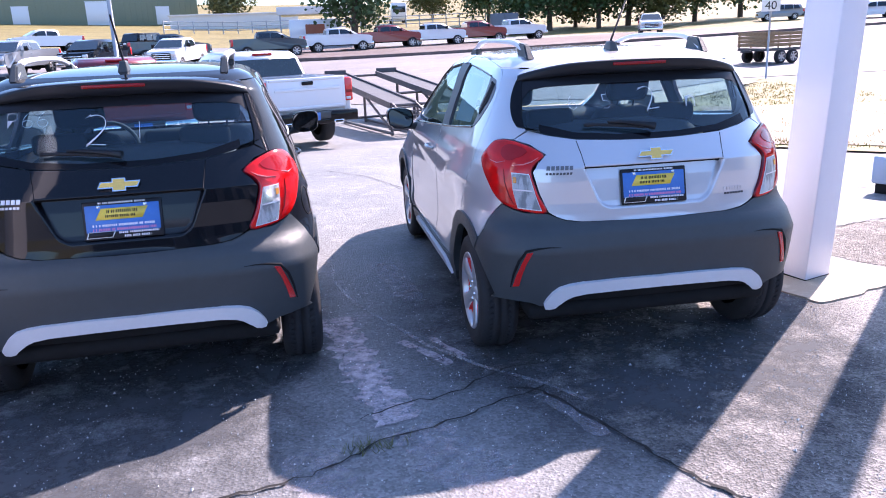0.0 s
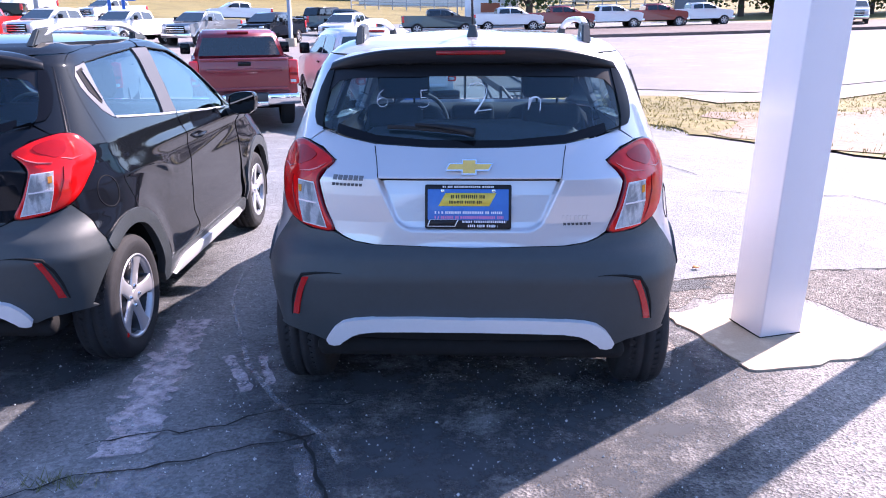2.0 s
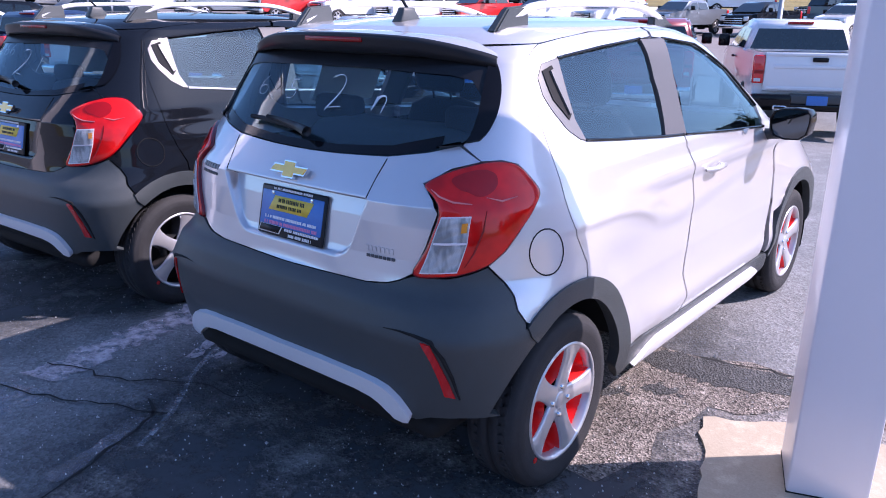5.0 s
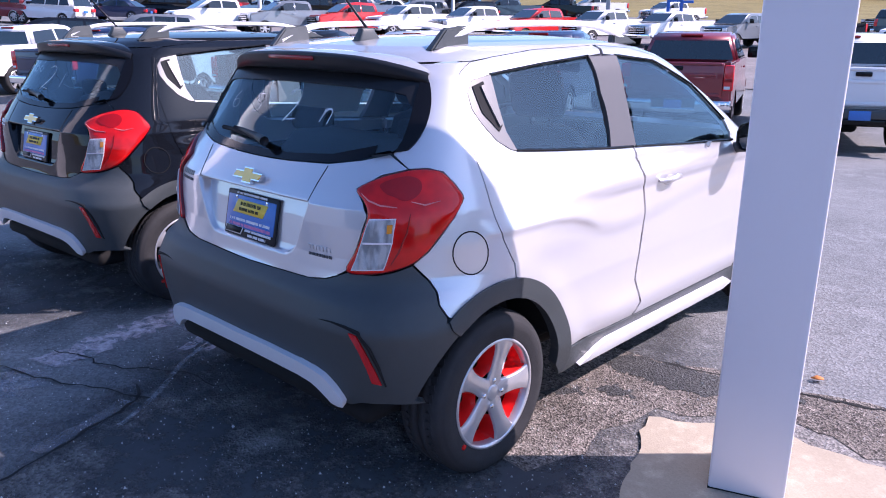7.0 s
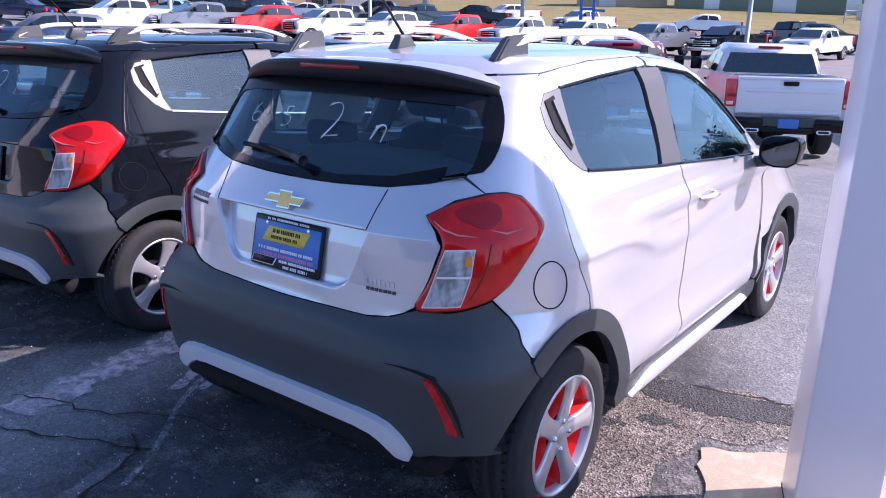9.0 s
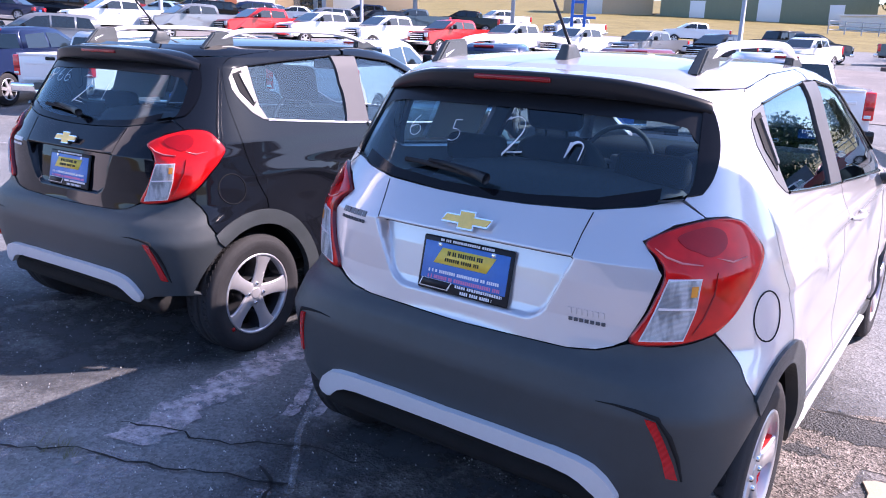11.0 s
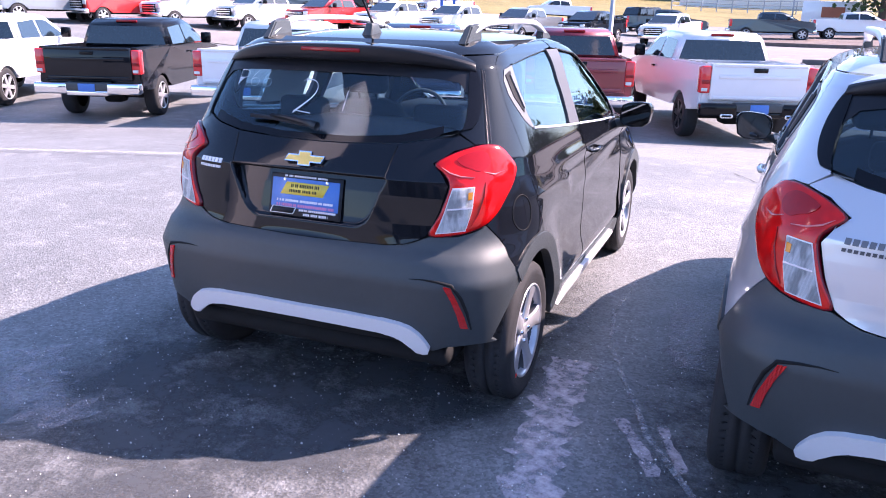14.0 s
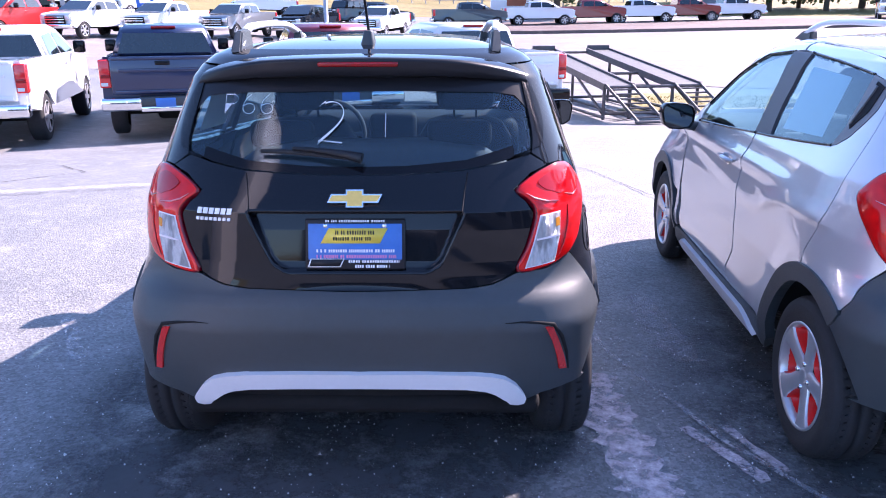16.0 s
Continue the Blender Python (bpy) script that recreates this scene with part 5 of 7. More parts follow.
    # rails, aerial, wiper
    for s in (1, -1):
        rail_pts, n = [], 22
        for k in range(n + 1):
            u = k / n
            y = 0.58 + 1.22 * u
            h = 0.052 * min(1.0, math.sin(math.pi * min(0.5, u * 2.6)) * 1.0 if u < 0.2 else (math.sin(math.pi * min(0.5, (1 - u) * 1.6)) if u > 0.7 else 1.0))
            rail_pts.append(Vector((s * (0.452 + 0.03 * math.sin(math.pi * u)), y, 1.449 + 0.018 * math.sin(math.pi * u) + h)))
        bm = bmesh.new()
        rings = []
        for p in rail_pts:
            rings.append([bm.verts.new(p + Vector(d)) for d in ((-0.013, 0, -0.012), (0.013, 0, -0.012), (0.016, 0, 0.0), (0.009, 0, 0.012), (-0.009, 0, 0.012), (-0.016, 0, 0.0))])
        for p, q in zip(rings, rings[1:]):
            for i in range(6):
                bm.faces.new((p[i], p[(i + 1) % 6], q[(i + 1) % 6], q[i]))
        bm.faces.new(rings[0]), bm.faces.new(rings[-1][::-1])
        rail = part("roof_rail", bm, SATIN, car, "satin silver roof rail on dark feet")
        for y0, y1, lean in ((0.53, 0.72, 1), (1.66, 1.86, -1)):
            bm = bmesh.new()
            z0 = 1.426
            lo = [(-0.019, y0, z0), (0.019, y0, z0), (0.019, y1, z0 + 0.01), (-0.019, y1, z0 + 0.01)]
            back, front = (y0 + 0.075, y1 - 0.002) if lean > 0 else (y0, y1 - 0.10)
            top = 1.500 if lean > 0 else 1.490
            hi = [(-0.014, back, top), (0.014, back, top), (0.014, front, top + (0.008 if lean > 0 else -0.02)), (-0.014, front, top + (0.008 if lean > 0 else -0.02))]
            a = [bm.verts.new((x + s * 0.455, y, z)) for x, y, z in lo]
            b = [bm.verts.new((x + s * 0.458, y, z)) for x, y, z in hi]
            bm.faces.new(a[::-1]), bm.faces.new(b)
            for i in range(4):
                bm.faces.new((a[i], a[(i + 1) % 4], b[(i + 1) % 4], b[i]))
            bmesh.ops.bevel(bm, geom=list(bm.edges), offset=0.006, segments=2, affect="EDGES")
            part("rail_foot", bm, PLASTIC, rail, smooth=False)
    bm = bmesh.new()
    add_box(bm, -0.024, 0.024, 0.60, 0.72, 1.440, 1.500, 0.012, segs=3)
    for v in bm.verts:
        if v.co.z > 1.48:
            v.co.x *= 0.7
            v.co.y = 0.625 + (v.co.y - 0.60) * 0.55
    aerial = part("aerial_base", bm, PLASTIC, car, "black aerial foot on the roof")
    bm = bmesh.new()
    add_tube(bm, [(0, 0.66, 1.50), (0, 0.47, 1.70)], [0.0055, 0.004], 8)
    part("aerial_mast", bm, FRAME_BLACK, aerial)
    bm = bmesh.new()
    add_tube(bm, [car_at(rear_t(abs(x), z), z, 0.035, -1 if x < 0 else 1) for x, z in ((0.02, 1.10), (-0.04, 1.112), (-0.14, 1.125), (-0.20, 1.128))], [0.018, 0.013, 0.008, 0.006], 8)
    add_lathe(bm, [(0, 0.0005), (0, 0.03)], 12, "z")
    bmesh.ops.delete(bm, geom=[v for v in bm.verts if abs(v.co.z) < 0.01], context="VERTS")
    wiper = part("rear_wiper", bm, FRAME_BLACK, car, "black rear wiper")
    bm = bmesh.new()
    add_tube(bm, [car_at(rear_t(abs(x), z), z, 0.018, -1 if x < 0 else 1) for x, z in ((-0.02, 1.108), (-0.12, 1.118), (-0.24, 1.127), (-0.305, 1.128))], 0.008, 6)
    part("wiper_blade", bm, RUBBER, wiper)

    # emblem, name bars, plate
    em = Matrix.Translation((0, 0.107, 1.003)) @ pose(0, 0, 0, 68, 0, 0)
    bow = [(1.05 * x, 0.78 * y) for x, y in ((-0.082, -0.018), (-0.026, -0.018), (-0.026, -0.036), (0.026, -0.036), (0.026, -0.018), (0.070, -0.018), (0.082, 0.018), (0.026, 0.018), (0.026, 0.036), (-0.026, 0.036), (-0.026, 0.018), (-0.070, 0.018))]
    bm = bmesh.new()
    add_prism(bm, bow, 0.0, 0.012, "z")
    emblem = part("emblem", bm, CHROME, car, "gold cross-shaped emblem with a chrome edge", at=em, smooth=False)
    bm = bmesh.new()
    add_prism(bm, [(x * (1 - 0.0045 / abs(x)), y * (1 - 0.0045 / abs(y))) for x, y in bow], 0.011, 0.0145, "z")
    part("emblem_face", bm, GOLD, emblem, smooth=False)
    rnd = random.Random(3)
    dealer = paint is SILVER
    for x0, x1, z, h, sg, nm, mt in ((0.39, 0.51, 0.962, 0.0165, -1, "name_bar", HORN if dealer else SATIN), (0.395, 0.51, 0.938, 0.010, -1, "name_bar", TRIM if dealer else SATIN), (0.34, 0.44, 0.820, 0.016, 1, "dealer_bar", paint), (0.345, 0.44, 0.797, 0.009, 1, "dealer_bar", TRIM)):
        if nm == "dealer_bar" and not dealer:
            continue
        x = x0
        while x < x1 - 0.004:
            bm = bmesh.new()
            w = 0.015 if h > 0.016 else 0.010
            t0, t1 = rear_t(x, z), rear_t(x + w, z)
            vs = []
            for off in (0.0, 0.0035):
                vs.append([bm.verts.new(car_at(t, zz, off, sg)) for t, zz in ((t0, z - h / 2), (t1, z - h / 2), (t1, z + h / 2), (t0, z + h / 2))])
            bm.faces.new(vs[1])
            for i in range(4):
                bm.faces.new((vs[0][i], vs[0][(i + 1) % 4], vs[1][(i + 1) % 4], vs[1][i]))
            x += w + 0.005
            part(nm, bm, mt, tailgate, smooth=False)
    dealer_plate(car)

    # mirrors
    for s in (1, -1):
        ring = [(0.108, 0.02), (0.106, 0.055), (0.085, 0.078), (0.03, 0.083), (-0.05, 0.076), (-0.095, 0.058), (-0.112, 0.02), (-0.108, -0.035), (-0.085, -0.066), (-0.02, -0.078), (0.055, -0.072), (0.095, -0.045)]
        ring = [(s * x * 0.84, z * 0.92) for x, z in (ring if s > 0 else ring[::-1])]
        bm = bmesh.new()
        rows = []
        for y, k in ((-0.048, 0.90), (-0.060, 0.92), (-0.062, 0.97), (-0.055, 1.0), (-0.02, 1.0), (0.02, 0.95), (0.055, 0.80), (0.078, 0.55), (0.088, 0.25)):
            rows.append([bm.verts.new((x * k, y, z * k)) for x, z in ring])
        for p, q in zip(rows, rows[1:]):
            for i in range(12):
                bm.faces.new((p[i], p[(i + 1) % 12], q[(i + 1) % 12], q[i]))
        bm.faces.new(rows[-1])
        bmesh.ops.subdivide_edges(bm, edges=list(bm.edges), cuts=1, use_grid_fill=True, smooth=0.8)
        mat = Matrix.Translation((s * 0.905, 2.30, 1.01)) @ pose(0, 0, 0, 0, 0, -6 * s)
        mirror = part("door_mirror", bm, GLOSS_BLACK, car, "glossy black rounded door mirror", at=mat)
        bm = bmesh.new()
        vs = [bm.verts.new((x * 0.905, -0.050, z * 0.905)) for x, z in ring]
        bm.faces.new(vs)
        part("mirror_glass", bm, MIRROR, mirror, smooth=False)
        bm = bmesh.new()
        add_tube(bm, [(-s * 0.18, 0.0, -0.075), (-s * 0.11, 0.01, -0.06), (-s * 0.03, 0.02, -0.045)], [0.034, 0.027, 0.03], 10)
        part("mirror_foot", bm, PLASTIC, mirror)

    # wheels
    for (y, z), s in ((CAR_HUB_R, 1), (CAR_HUB_R, -1), (CAR_HUB_F, 1), (CAR_HUB_F, -1)):
        m = pose(0.702 * s, y, z, 0, 0, 0 if s > 0 else 180) @ pose(0, 0, 0, 37 * y + 36, 0, 0)
        w = car_wheel(car, m, pocket)
        if s > 0 and y < 1:
            bm = bmesh.new()
            add_prism(bm, [(0.010 * math.cos(k * math.tau / 12), 0.010 * math.sin(k * math.tau / 12)) for k in range(12)], 0.0955, 0.0985, "x")
            part("paint_dot", bm, REFLEX, w, "small red paint dot on the sidewall", at=pose(0, -0.205, 0.06) @ pose(0, 0, 0))

    # underbody, wheel wells and cabin
    liner = [(0.0, 0.33)] + R((0.5, 0.34), (0.7, 0.40)) + arc(*CAR_HUB_R, 0.36, 160, 2, 16) + S((2.53, 0.30)) + arc(*CAR_HUB_F, 0.36, 178, 2, 16) + [(3.0, 0.30), (3.0, 0.98), (0.0, 1.0)]
    part("inner_shell", car_panel(liner, -0.022, 0.0, 0.0, seam=True), LINER, car)
    for (y, z) in (CAR_HUB_R, CAR_HUB_F):
        for s in (1, -1):
            bm = bmesh.new()
            add_lathe(bm, [(0.0, 0.37), (0.26, 0.37)], 40)
            bmesh.ops.delete(bm, geom=[v for v in bm.verts if v.co.z < (0.07 if y < 1 else -0.12) or (y < 1 and v.co.y < -0.20)], context="VERTS")
            part("wheel_well", bm, LINER, car, at=pose(0.52 * s if s > 0 else -0.78, y, z))
    bm = bmesh.new()
    add_box(bm, -0.60, 0.60, 0.10, 3.45, 0.25, 0.33, 0.03)
    add_box(bm, -0.50, 0.50, 0.50, 0.60, 0.20, 0.27, 0.03)
    part("underfloor", bm, LINER, car)
    bm = bmesh.new()
    add_tube(bm, [(-0.42, 0.80, 0.30), (-0.42, 0.35, 0.30), (-0.43, 0.17, 0.285)], 0.026, 14, False)
    part("exhaust_pipe", bm, WHEEL_DARK, car)
    bm = bmesh.new()
    add_box(bm, -0.45, -0.05, 0.20, 0.42, 0.24, 0.34, 0.05, segs=3)
    part("silencer", bm, LINER, car)
    bm = bmesh.new()
    add_box(bm, -0.70, 0.70, 0.34, 2.6, 0.36, 0.42, 0.02)
    add_box(bm, -0.66, 0.66, 0.24, 0.72, 0.42, 0.86, 0.04)
    part("cabin_floor", bm, CABIN, car)
    for x in (-0.36, 0.36):
        seat(car, x, 1.42, 0.48)
    rs = seat(car, 0.0, 0.72, 1.16, "rear_seat")
    for x in (-0.33, 0.33):
        bm = bmesh.new()
        add_box(bm, x - 0.12, x + 0.12, 0.60, 0.67, 1.08, 1.18, 0.03, segs=3)
        part("rear_headrest", bm, CABIN, rs)
    bm = bmesh.new()
    add_box(bm, -0.68, 0.68, 2.12, 2.60, 0.72, 1.0, 0.08, segs=3)
    dash = part("dashboard", bm, CABIN, car)
    bm = bmesh.new()
    add_box(bm, -0.16, 0.10, 2.06, 2.2, 0.80, 1.03, 0.03)
    part("centre_console", bm, CABIN, dash)
    bm = bmesh.new()
    ring = [(-0.36 + 0.18 * math.cos(k * math.tau / 28), 0.0, 0.18 * math.sin(k * math.tau / 28)) for k in range(29)]
    add_tube(bm, [(x, 1.98 + 0.25 * z, 0.93 + 0.95 * z) for x, _, z in ring], 0.013, 8, False)
    for a in (0.0, math.pi, -math.pi / 2):
        add_tube(bm, [(-0.36, 2.0, 0.92), (-0.36 + 0.17 * math.cos(a), 1.98 + 0.04 * math.sin(a), 0.93 + 0.16 * math.sin(a))], 0.014, 6)
    add_box(bm, -0.41, -0.31, 1.985, 2.03, 0.88, 0.96, 0.015)
    part("steering_wheel", bm, CABIN_GREY, dash)
    bm = bmesh.new()
    add_box(bm, -0.12, 0.12, 1.93, 1.95, 1.29, 1.35, 0.012)
    part("inside_mirror", bm, CABIN, car)
    bm = bmesh.new()
    rows = []
    for i in range(13):
        y = 0.52 + 0.115 * i
        rows.append([bm.verts.new((0.09 * j, y, 1.452 - 0.16 * (0.09 * j) ** 2 - 0.085 * (y - 1.2) ** 2)) for j in range(-5, 6)])
    for p, q in zip(rows, rows[1:]):
        for j in range(10):
            bm.faces.new((p[j], q[j], q[j + 1], p[j + 1]))
    part("headliner", bm, HEADLINER, car)
    # price sheet inside a rear side window, and writing
    sheet = S((0.84, 1.335), (1.22, 1.35), (1.20, 1.10), (0.82, 1.12))
    part("price_sheet", car_panel(sheet, -0.016, 0.0, 0.0, sides=(-1,)), PAPER, car, "white price sheet inside the window")
    for words, x, z, size, tilt in mark:
        glass_text(words, car, x, z, size, tilt)
    return car


hatchback(pose(1.55, 3.17, 0), SILVER, WHEEL_RED, "silver small hatchback with grey cladding and red wheel pockets, parked", [("6", -0.36, 1.20, 0.12, 8), ("5", -0.20, 1.20, 0.12, 4), ("2", 0.0, 1.18, 0.20, 8), ("n", 0.20, 1.19, 0.15, -5)])
hatchback(pose(-0.788, 3.275, 0, 0, 0, 3), BLACK, WHEEL_DARK, "glossy black small hatchback with grey cladding and silver wheels, parked", [("P66", -0.46, 1.24, 0.12, 0), ("2", -0.15, 1.16, 0.24, -6), ("1", 0.05, 1.17, 0.15, 0)])

# ---- other vehicles ----
PAINT_WHITE = material("white_car_paint", (0.74, 0.74, 0.77), 0.3, 0.0, 1.0, 0.02)
PAINT_RED = material("red_car_paint", (0.55, 0.02, 0.02), 0.3, 0.1, 1.0, 0.04)
PAINT_MAROON = material("maroon_car_paint", (0.20, 0.015, 0.025), 0.3, 0.2, 1.0, 0.04)
PAINT_NAVY = material("navy_car_paint", (0.011, 0.021, 0.070), 0.3, 0.2, 1.0, 0.04)
PAINT_SLATE = material("slate_blue_car_paint", (0.035, 0.06, 0.085), 0.3, 0.3, 1.0, 0.04)
PAINT_GREY = material("grey_car_paint", (0.22, 0.24, 0.27), 0.3, 0.4, 1.0, 0.04)
PAINT_SKY = material("pale_blue_car_paint", (0.38, 0.55, 0.68), 0.3, 0.2, 1.0, 0.04)
PAINT_TAN = material("tan_car_paint", (0.40, 0.33, 0.25), 0.35, 0.3, 1.0, 0.04)
CAR_GLASS = material("dark_car_glass", (0.014, 0.022, 0.030), 0.06, 0.0, 0.6, 0.2, 3)
LAMP_WHITE = material("headlamp", (0.62, 0.62, 0.64), 0.15, 0.3, 1.0, 0.1, 30)
LAMP_RED = material("tail_lamp_plastic", (0.62, 0.015, 0.02), 0.2, 0.0, 1.0, 0.1, 20)
BED_LINER = material("bed_liner", (0.02, 0.02, 0.022), 0.9, 0.0, 0.0, 0.2, 30)

PICKUP = dict(length=5.85, half=1.0, axles=(1.24, 4.95), wheel=0.41,
              top=[(5.74, 1.14), (5.60, 1.25), (4.5, 1.36), (1.95, 1.36), (1.94, 1.40), (0.14, 1.40)], low=0.56, nose=[(5.60, 0.56), (5.76, 0.72)], tail=[(0.14, 0.62)],
              cab=[(1.98, 1.35), (2.06, 1.78), (2.22, 1.89), (3.3, 1.93), (3.72, 1.86), (4.62, 1.35)], cab_low=0.95, cab_top=0.74,
              side_windows=[[(2.16, 1.40), (2.24, 1.74), (3.02, 1.79), (3.02, 1.40)], [(3.10, 1.40), (3.10, 1.79), (3.58, 1.77), (4.25, 1.40)]], bed=(0.2, 1.9))
SUV = dict(length=4.75, half=0.93, axles=(0.92, 3.75), wheel=0.36,
           top=[(4.70, 0.98), (4.55, 1.06), (3.6, 1.12), (0.10, 1.12)], low=0.36, nose=[(4.55, 0.36), (4.72, 0.55)], tail=[(0.04, 0.5), (0.02, 0.95)],
           cab=[(0.12, 1.11), (0.34, 1.60), (0.60, 1.70), (2.5, 1.73), (2.95, 1.63), (3.72, 1.11)], cab_low=0.90, cab_top=0.66,
           side_windows=[[(0.42, 1.16), (0.62, 1.56), (1.10, 1.60), (1.10, 1.16)], [(1.18, 1.16), (1.18, 1.60), (2.02, 1.62), (2.02, 1.16)], [(2.10, 1.16), (2.10, 1.62), (2.62, 1.56), (3.25, 1.16)]], bed=None)
SEDAN = dict(length=4.75, half=0.91, axles=(0.98, 3.78), wheel=0.33,
             top=[(4.70, 0.72), (4.50, 0.82), (3.45, 0.93), (1.0, 0.95), (0.12, 0.92)], low=0.28, nose=[(4.55, 0.28), (4.73, 0.45)], tail=[(0.04, 0.4), (0.04, 0.8)],
             cab=[(0.62, 0.93), (1.30, 1.34), (1.65, 1.43), (2.3, 1.43), (2.75, 1.34), (3.6, 0.92)], cab_low=0.86, cab_top=0.58,
             side_windows=[[(1.02, 0.97), (1.42, 1.27), (1.95, 1.34), (1.95, 0.97)], [(2.02, 0.97), (2.02, 1.34), (2.5, 1.30), (3.15, 0.97)]], bed=None)
JEEP = dict(SUV, length=4.3, axles=(0.85, 3.40), wheel=0.42, half=0.92,
            top=[(4.2, 1.16), (3.0, 1.22), (0.10, 1.22)], low=0.5, nose=[(4.1, 0.5), (4.25, 0.7)], tail=[(0.05, 0.6)],
            cab=[(0.10, 1.21), (0.14, 1.80), (0.25, 1.86), (2.55, 1.86), (2.70, 1.80), (2.98, 1.21)], cab_low=0.84, cab_top=0.74,
            side_windows=[[(0.28, 1.28), (0.30, 1.72), (1.10, 1.74), (1.10, 1.28)], [(1.2, 1.28), (1.2, 1.74), (1.85, 1.74), (1.85, 1.28)], [(1.95, 1.28), (1.95, 1.74), (2.55, 1.72), (2.70, 1.28)]])

ROAD_WHEELS = {}


def road_wheel(parent, at, r, rim_mat):
    """A tyre with a spoked rim; x points out."""
    key = (r, rim_mat.name)
    if key not in ROAD_WHEELS:
        bm = bmesh.new()
        w = r * 0.33
        add_lathe(bm, [(-w, r * 0.66), (-w * 1.02, r * 0.85), (-w * 0.85, r * 0.97), (-w * 0.6, r), (w * 0.6, r), (w * 0.85, r * 0.97), (w * 1.02, r * 0.85), (w, r * 0.66)], 32)
        tyre = mesh_of(bm, "tyre", RUBBER)
        bm = bmesh.new()
        add_lathe(bm, [(w, r * 0.67), (w * 0.98, r * 0.62), (w * 0.6, r * 0.58), (w * 0.3, r * 0.4), (w * 0.3, 0.001)], 32)
        dish = mesh_of(bm, "rim_dish", LINER)
        bm = bmesh.new()
        add_lathe(bm, [(w * 0.99, r * 0.68), (w * 1.04, r * 0.655), (w * 0.98, r * 0.615)], 32)
        for k in range(6):
            m = pose(0, 0, 0, k * 60, 0, 0)
            add_box(bm, w * 0.72, w * 0.95, -r * 0.10, r * 0.10, r * 0.02, r * 0.63, 0.0, m)
        add_lathe(bm, [(w * 0.95, r * 0.16), (w * 1.0, r * 0.12), (w * 1.0, 0.001)], 16)
        ROAD_WHEELS[key] = (tyre, dish, mesh_of(bm, "rim", rim_mat, False))
    t, d, s = ROAD_WHEELS[key]
    wheel = share("wheel", t, parent, at)
    share("rim_dish", d, wheel)
    share("rim", s, wheel)
    return wheel


def vehicle(name, kind, paint, at, label, category, group="", chrome=True, plain_roof=True):
    """A road vehicle from its side outline: body, cabin with windows, lamps, bumpers and wheels; rear at y 0, facing along y."""
    k = kind
    car = empty(name, at, label, category, group)
    r = k["wheel"]
    arch = r * 1.17
    hub = r
    outline = list(k["tail"])
    for i, ya in enumerate(k["axles"]):
        h = k["low"] - hub
        a0 = math.degrees(math.asin(max(-0.9, min(0.9, h / arch))))
        outline.append((ya - arch * math.cos(radians(a0)) - 0.02, k["low"]))
        for j in range(11):
            a = radians(180 - a0 - (180 - 2 * a0) * j / 10)
            outline.append((ya + arch * math.cos(a), hub + arch * math.sin(a)))
        outline.append((ya + arch * math.cos(radians(a0)) + 0.02, k["low"]))
    outline += k["nose"] + k["top"]
    bm = bmesh.new()
    for s in (1, -1):
        lo, hi = sorted((s * (k["half"] - 0.16), s * k["half"]))
        pre = set(bm.verts)
        add_prism(bm, outline, lo, hi, "x")
        vs = [v for v in bm.verts if v not in pre]
        es = [e for e in bm.edges if e.verts[0] in vs and e.verts[1] in vs and all(abs(abs(v.co.x) - k["half"]) < 1e-4 for v in e.verts)]
        bmesh.ops.bevel(bm, geom=es, offset=0.035, segments=2, affect="EDGES")
    # middle of the body, pinched towards nose and tail
    top = k["top"]
    mid = [(0.16, k["low"] + 0.06), (k["length"] - 0.2, k["low"] + 0.06), (top[0][0] - 0.01, top[0][1] - 0.05)]
    if k["bed"]:
        mid += [(p[0], p[1] - 0.02) for p in top[1:4]] + [(k["bed"][1] + 0.04, 0.98), (0.16, 0.98)]
    else:
        mid += [(p[0], p[1] - 0.012) for p in top[1:-1]] + [(0.08, top[-1][1] - 0.02)]
    add_prism(bm, mid, -(k["half"] - 0.16), k["half"] - 0.16, "x")
    for v in bm.verts:
        d = max(0.0, v.co.y - (k["length"] - 0.9)) / 0.9
        e = max(0.0, 0.45 - v.co.y) / 0.45
        v.co.x *= 1 - 0.10 * d * d - 0.03 * e * e
        if v.co.z > 0.7 * top[0][1]:
            v.co.x *= 1 - 0.04 * (v.co.z - 0.7 * top[0][1])
    bmesh.ops.recalc_face_normals(bm, faces=bm.faces)
    part("body", bm, paint, car, smooth=False)

    def half_at(z):
        z0, z1 = k["cab"][0][1], max(p[1] for p in k["cab"])
        return k["cab_low"] + (k["cab_top"] - k["cab_low"]) * ((z - z0) / (z1 - z0)) ** 1.15 if z > z0 else k["cab_low"]
    bm = bmesh.new()
    left = [bm.verts.new((-half_at(z), y, z)) for y, z in k["cab"]]
    right = [bm.verts.new((half_at(z), y, z)) for y, z in k["cab"]]
    n = len(left)
    for i in range(n):
        j = (i + 1) % n
        bm.faces.new((left[i], left[j], right[j], right[i]))
    bm.faces.new(left[::-1]), bm.faces.new(right)
    bmesh.ops.recalc_face_normals(bm, faces=bm.faces)
    bmesh.ops.bevel(bm, geom=[e for e in bm.edges if max(v.co.z for v in e.verts) > k["cab"][0][1] + 0.2], offset=0.045, segments=3, affect="EDGES")
    cab = part("cabin", bm, paint, car)
    for s in (1, -1):
        for win in k["side_windows"]:
            bm = bmesh.new()
            a = [bm.verts.new((s * (half_at(z) + 0.006), y, z)) for y, z in win]
            bm.faces.new(a if s > 0 else a[::-1])
            part("side_window", bm, CAR_GLASS, cab, smooth=False)

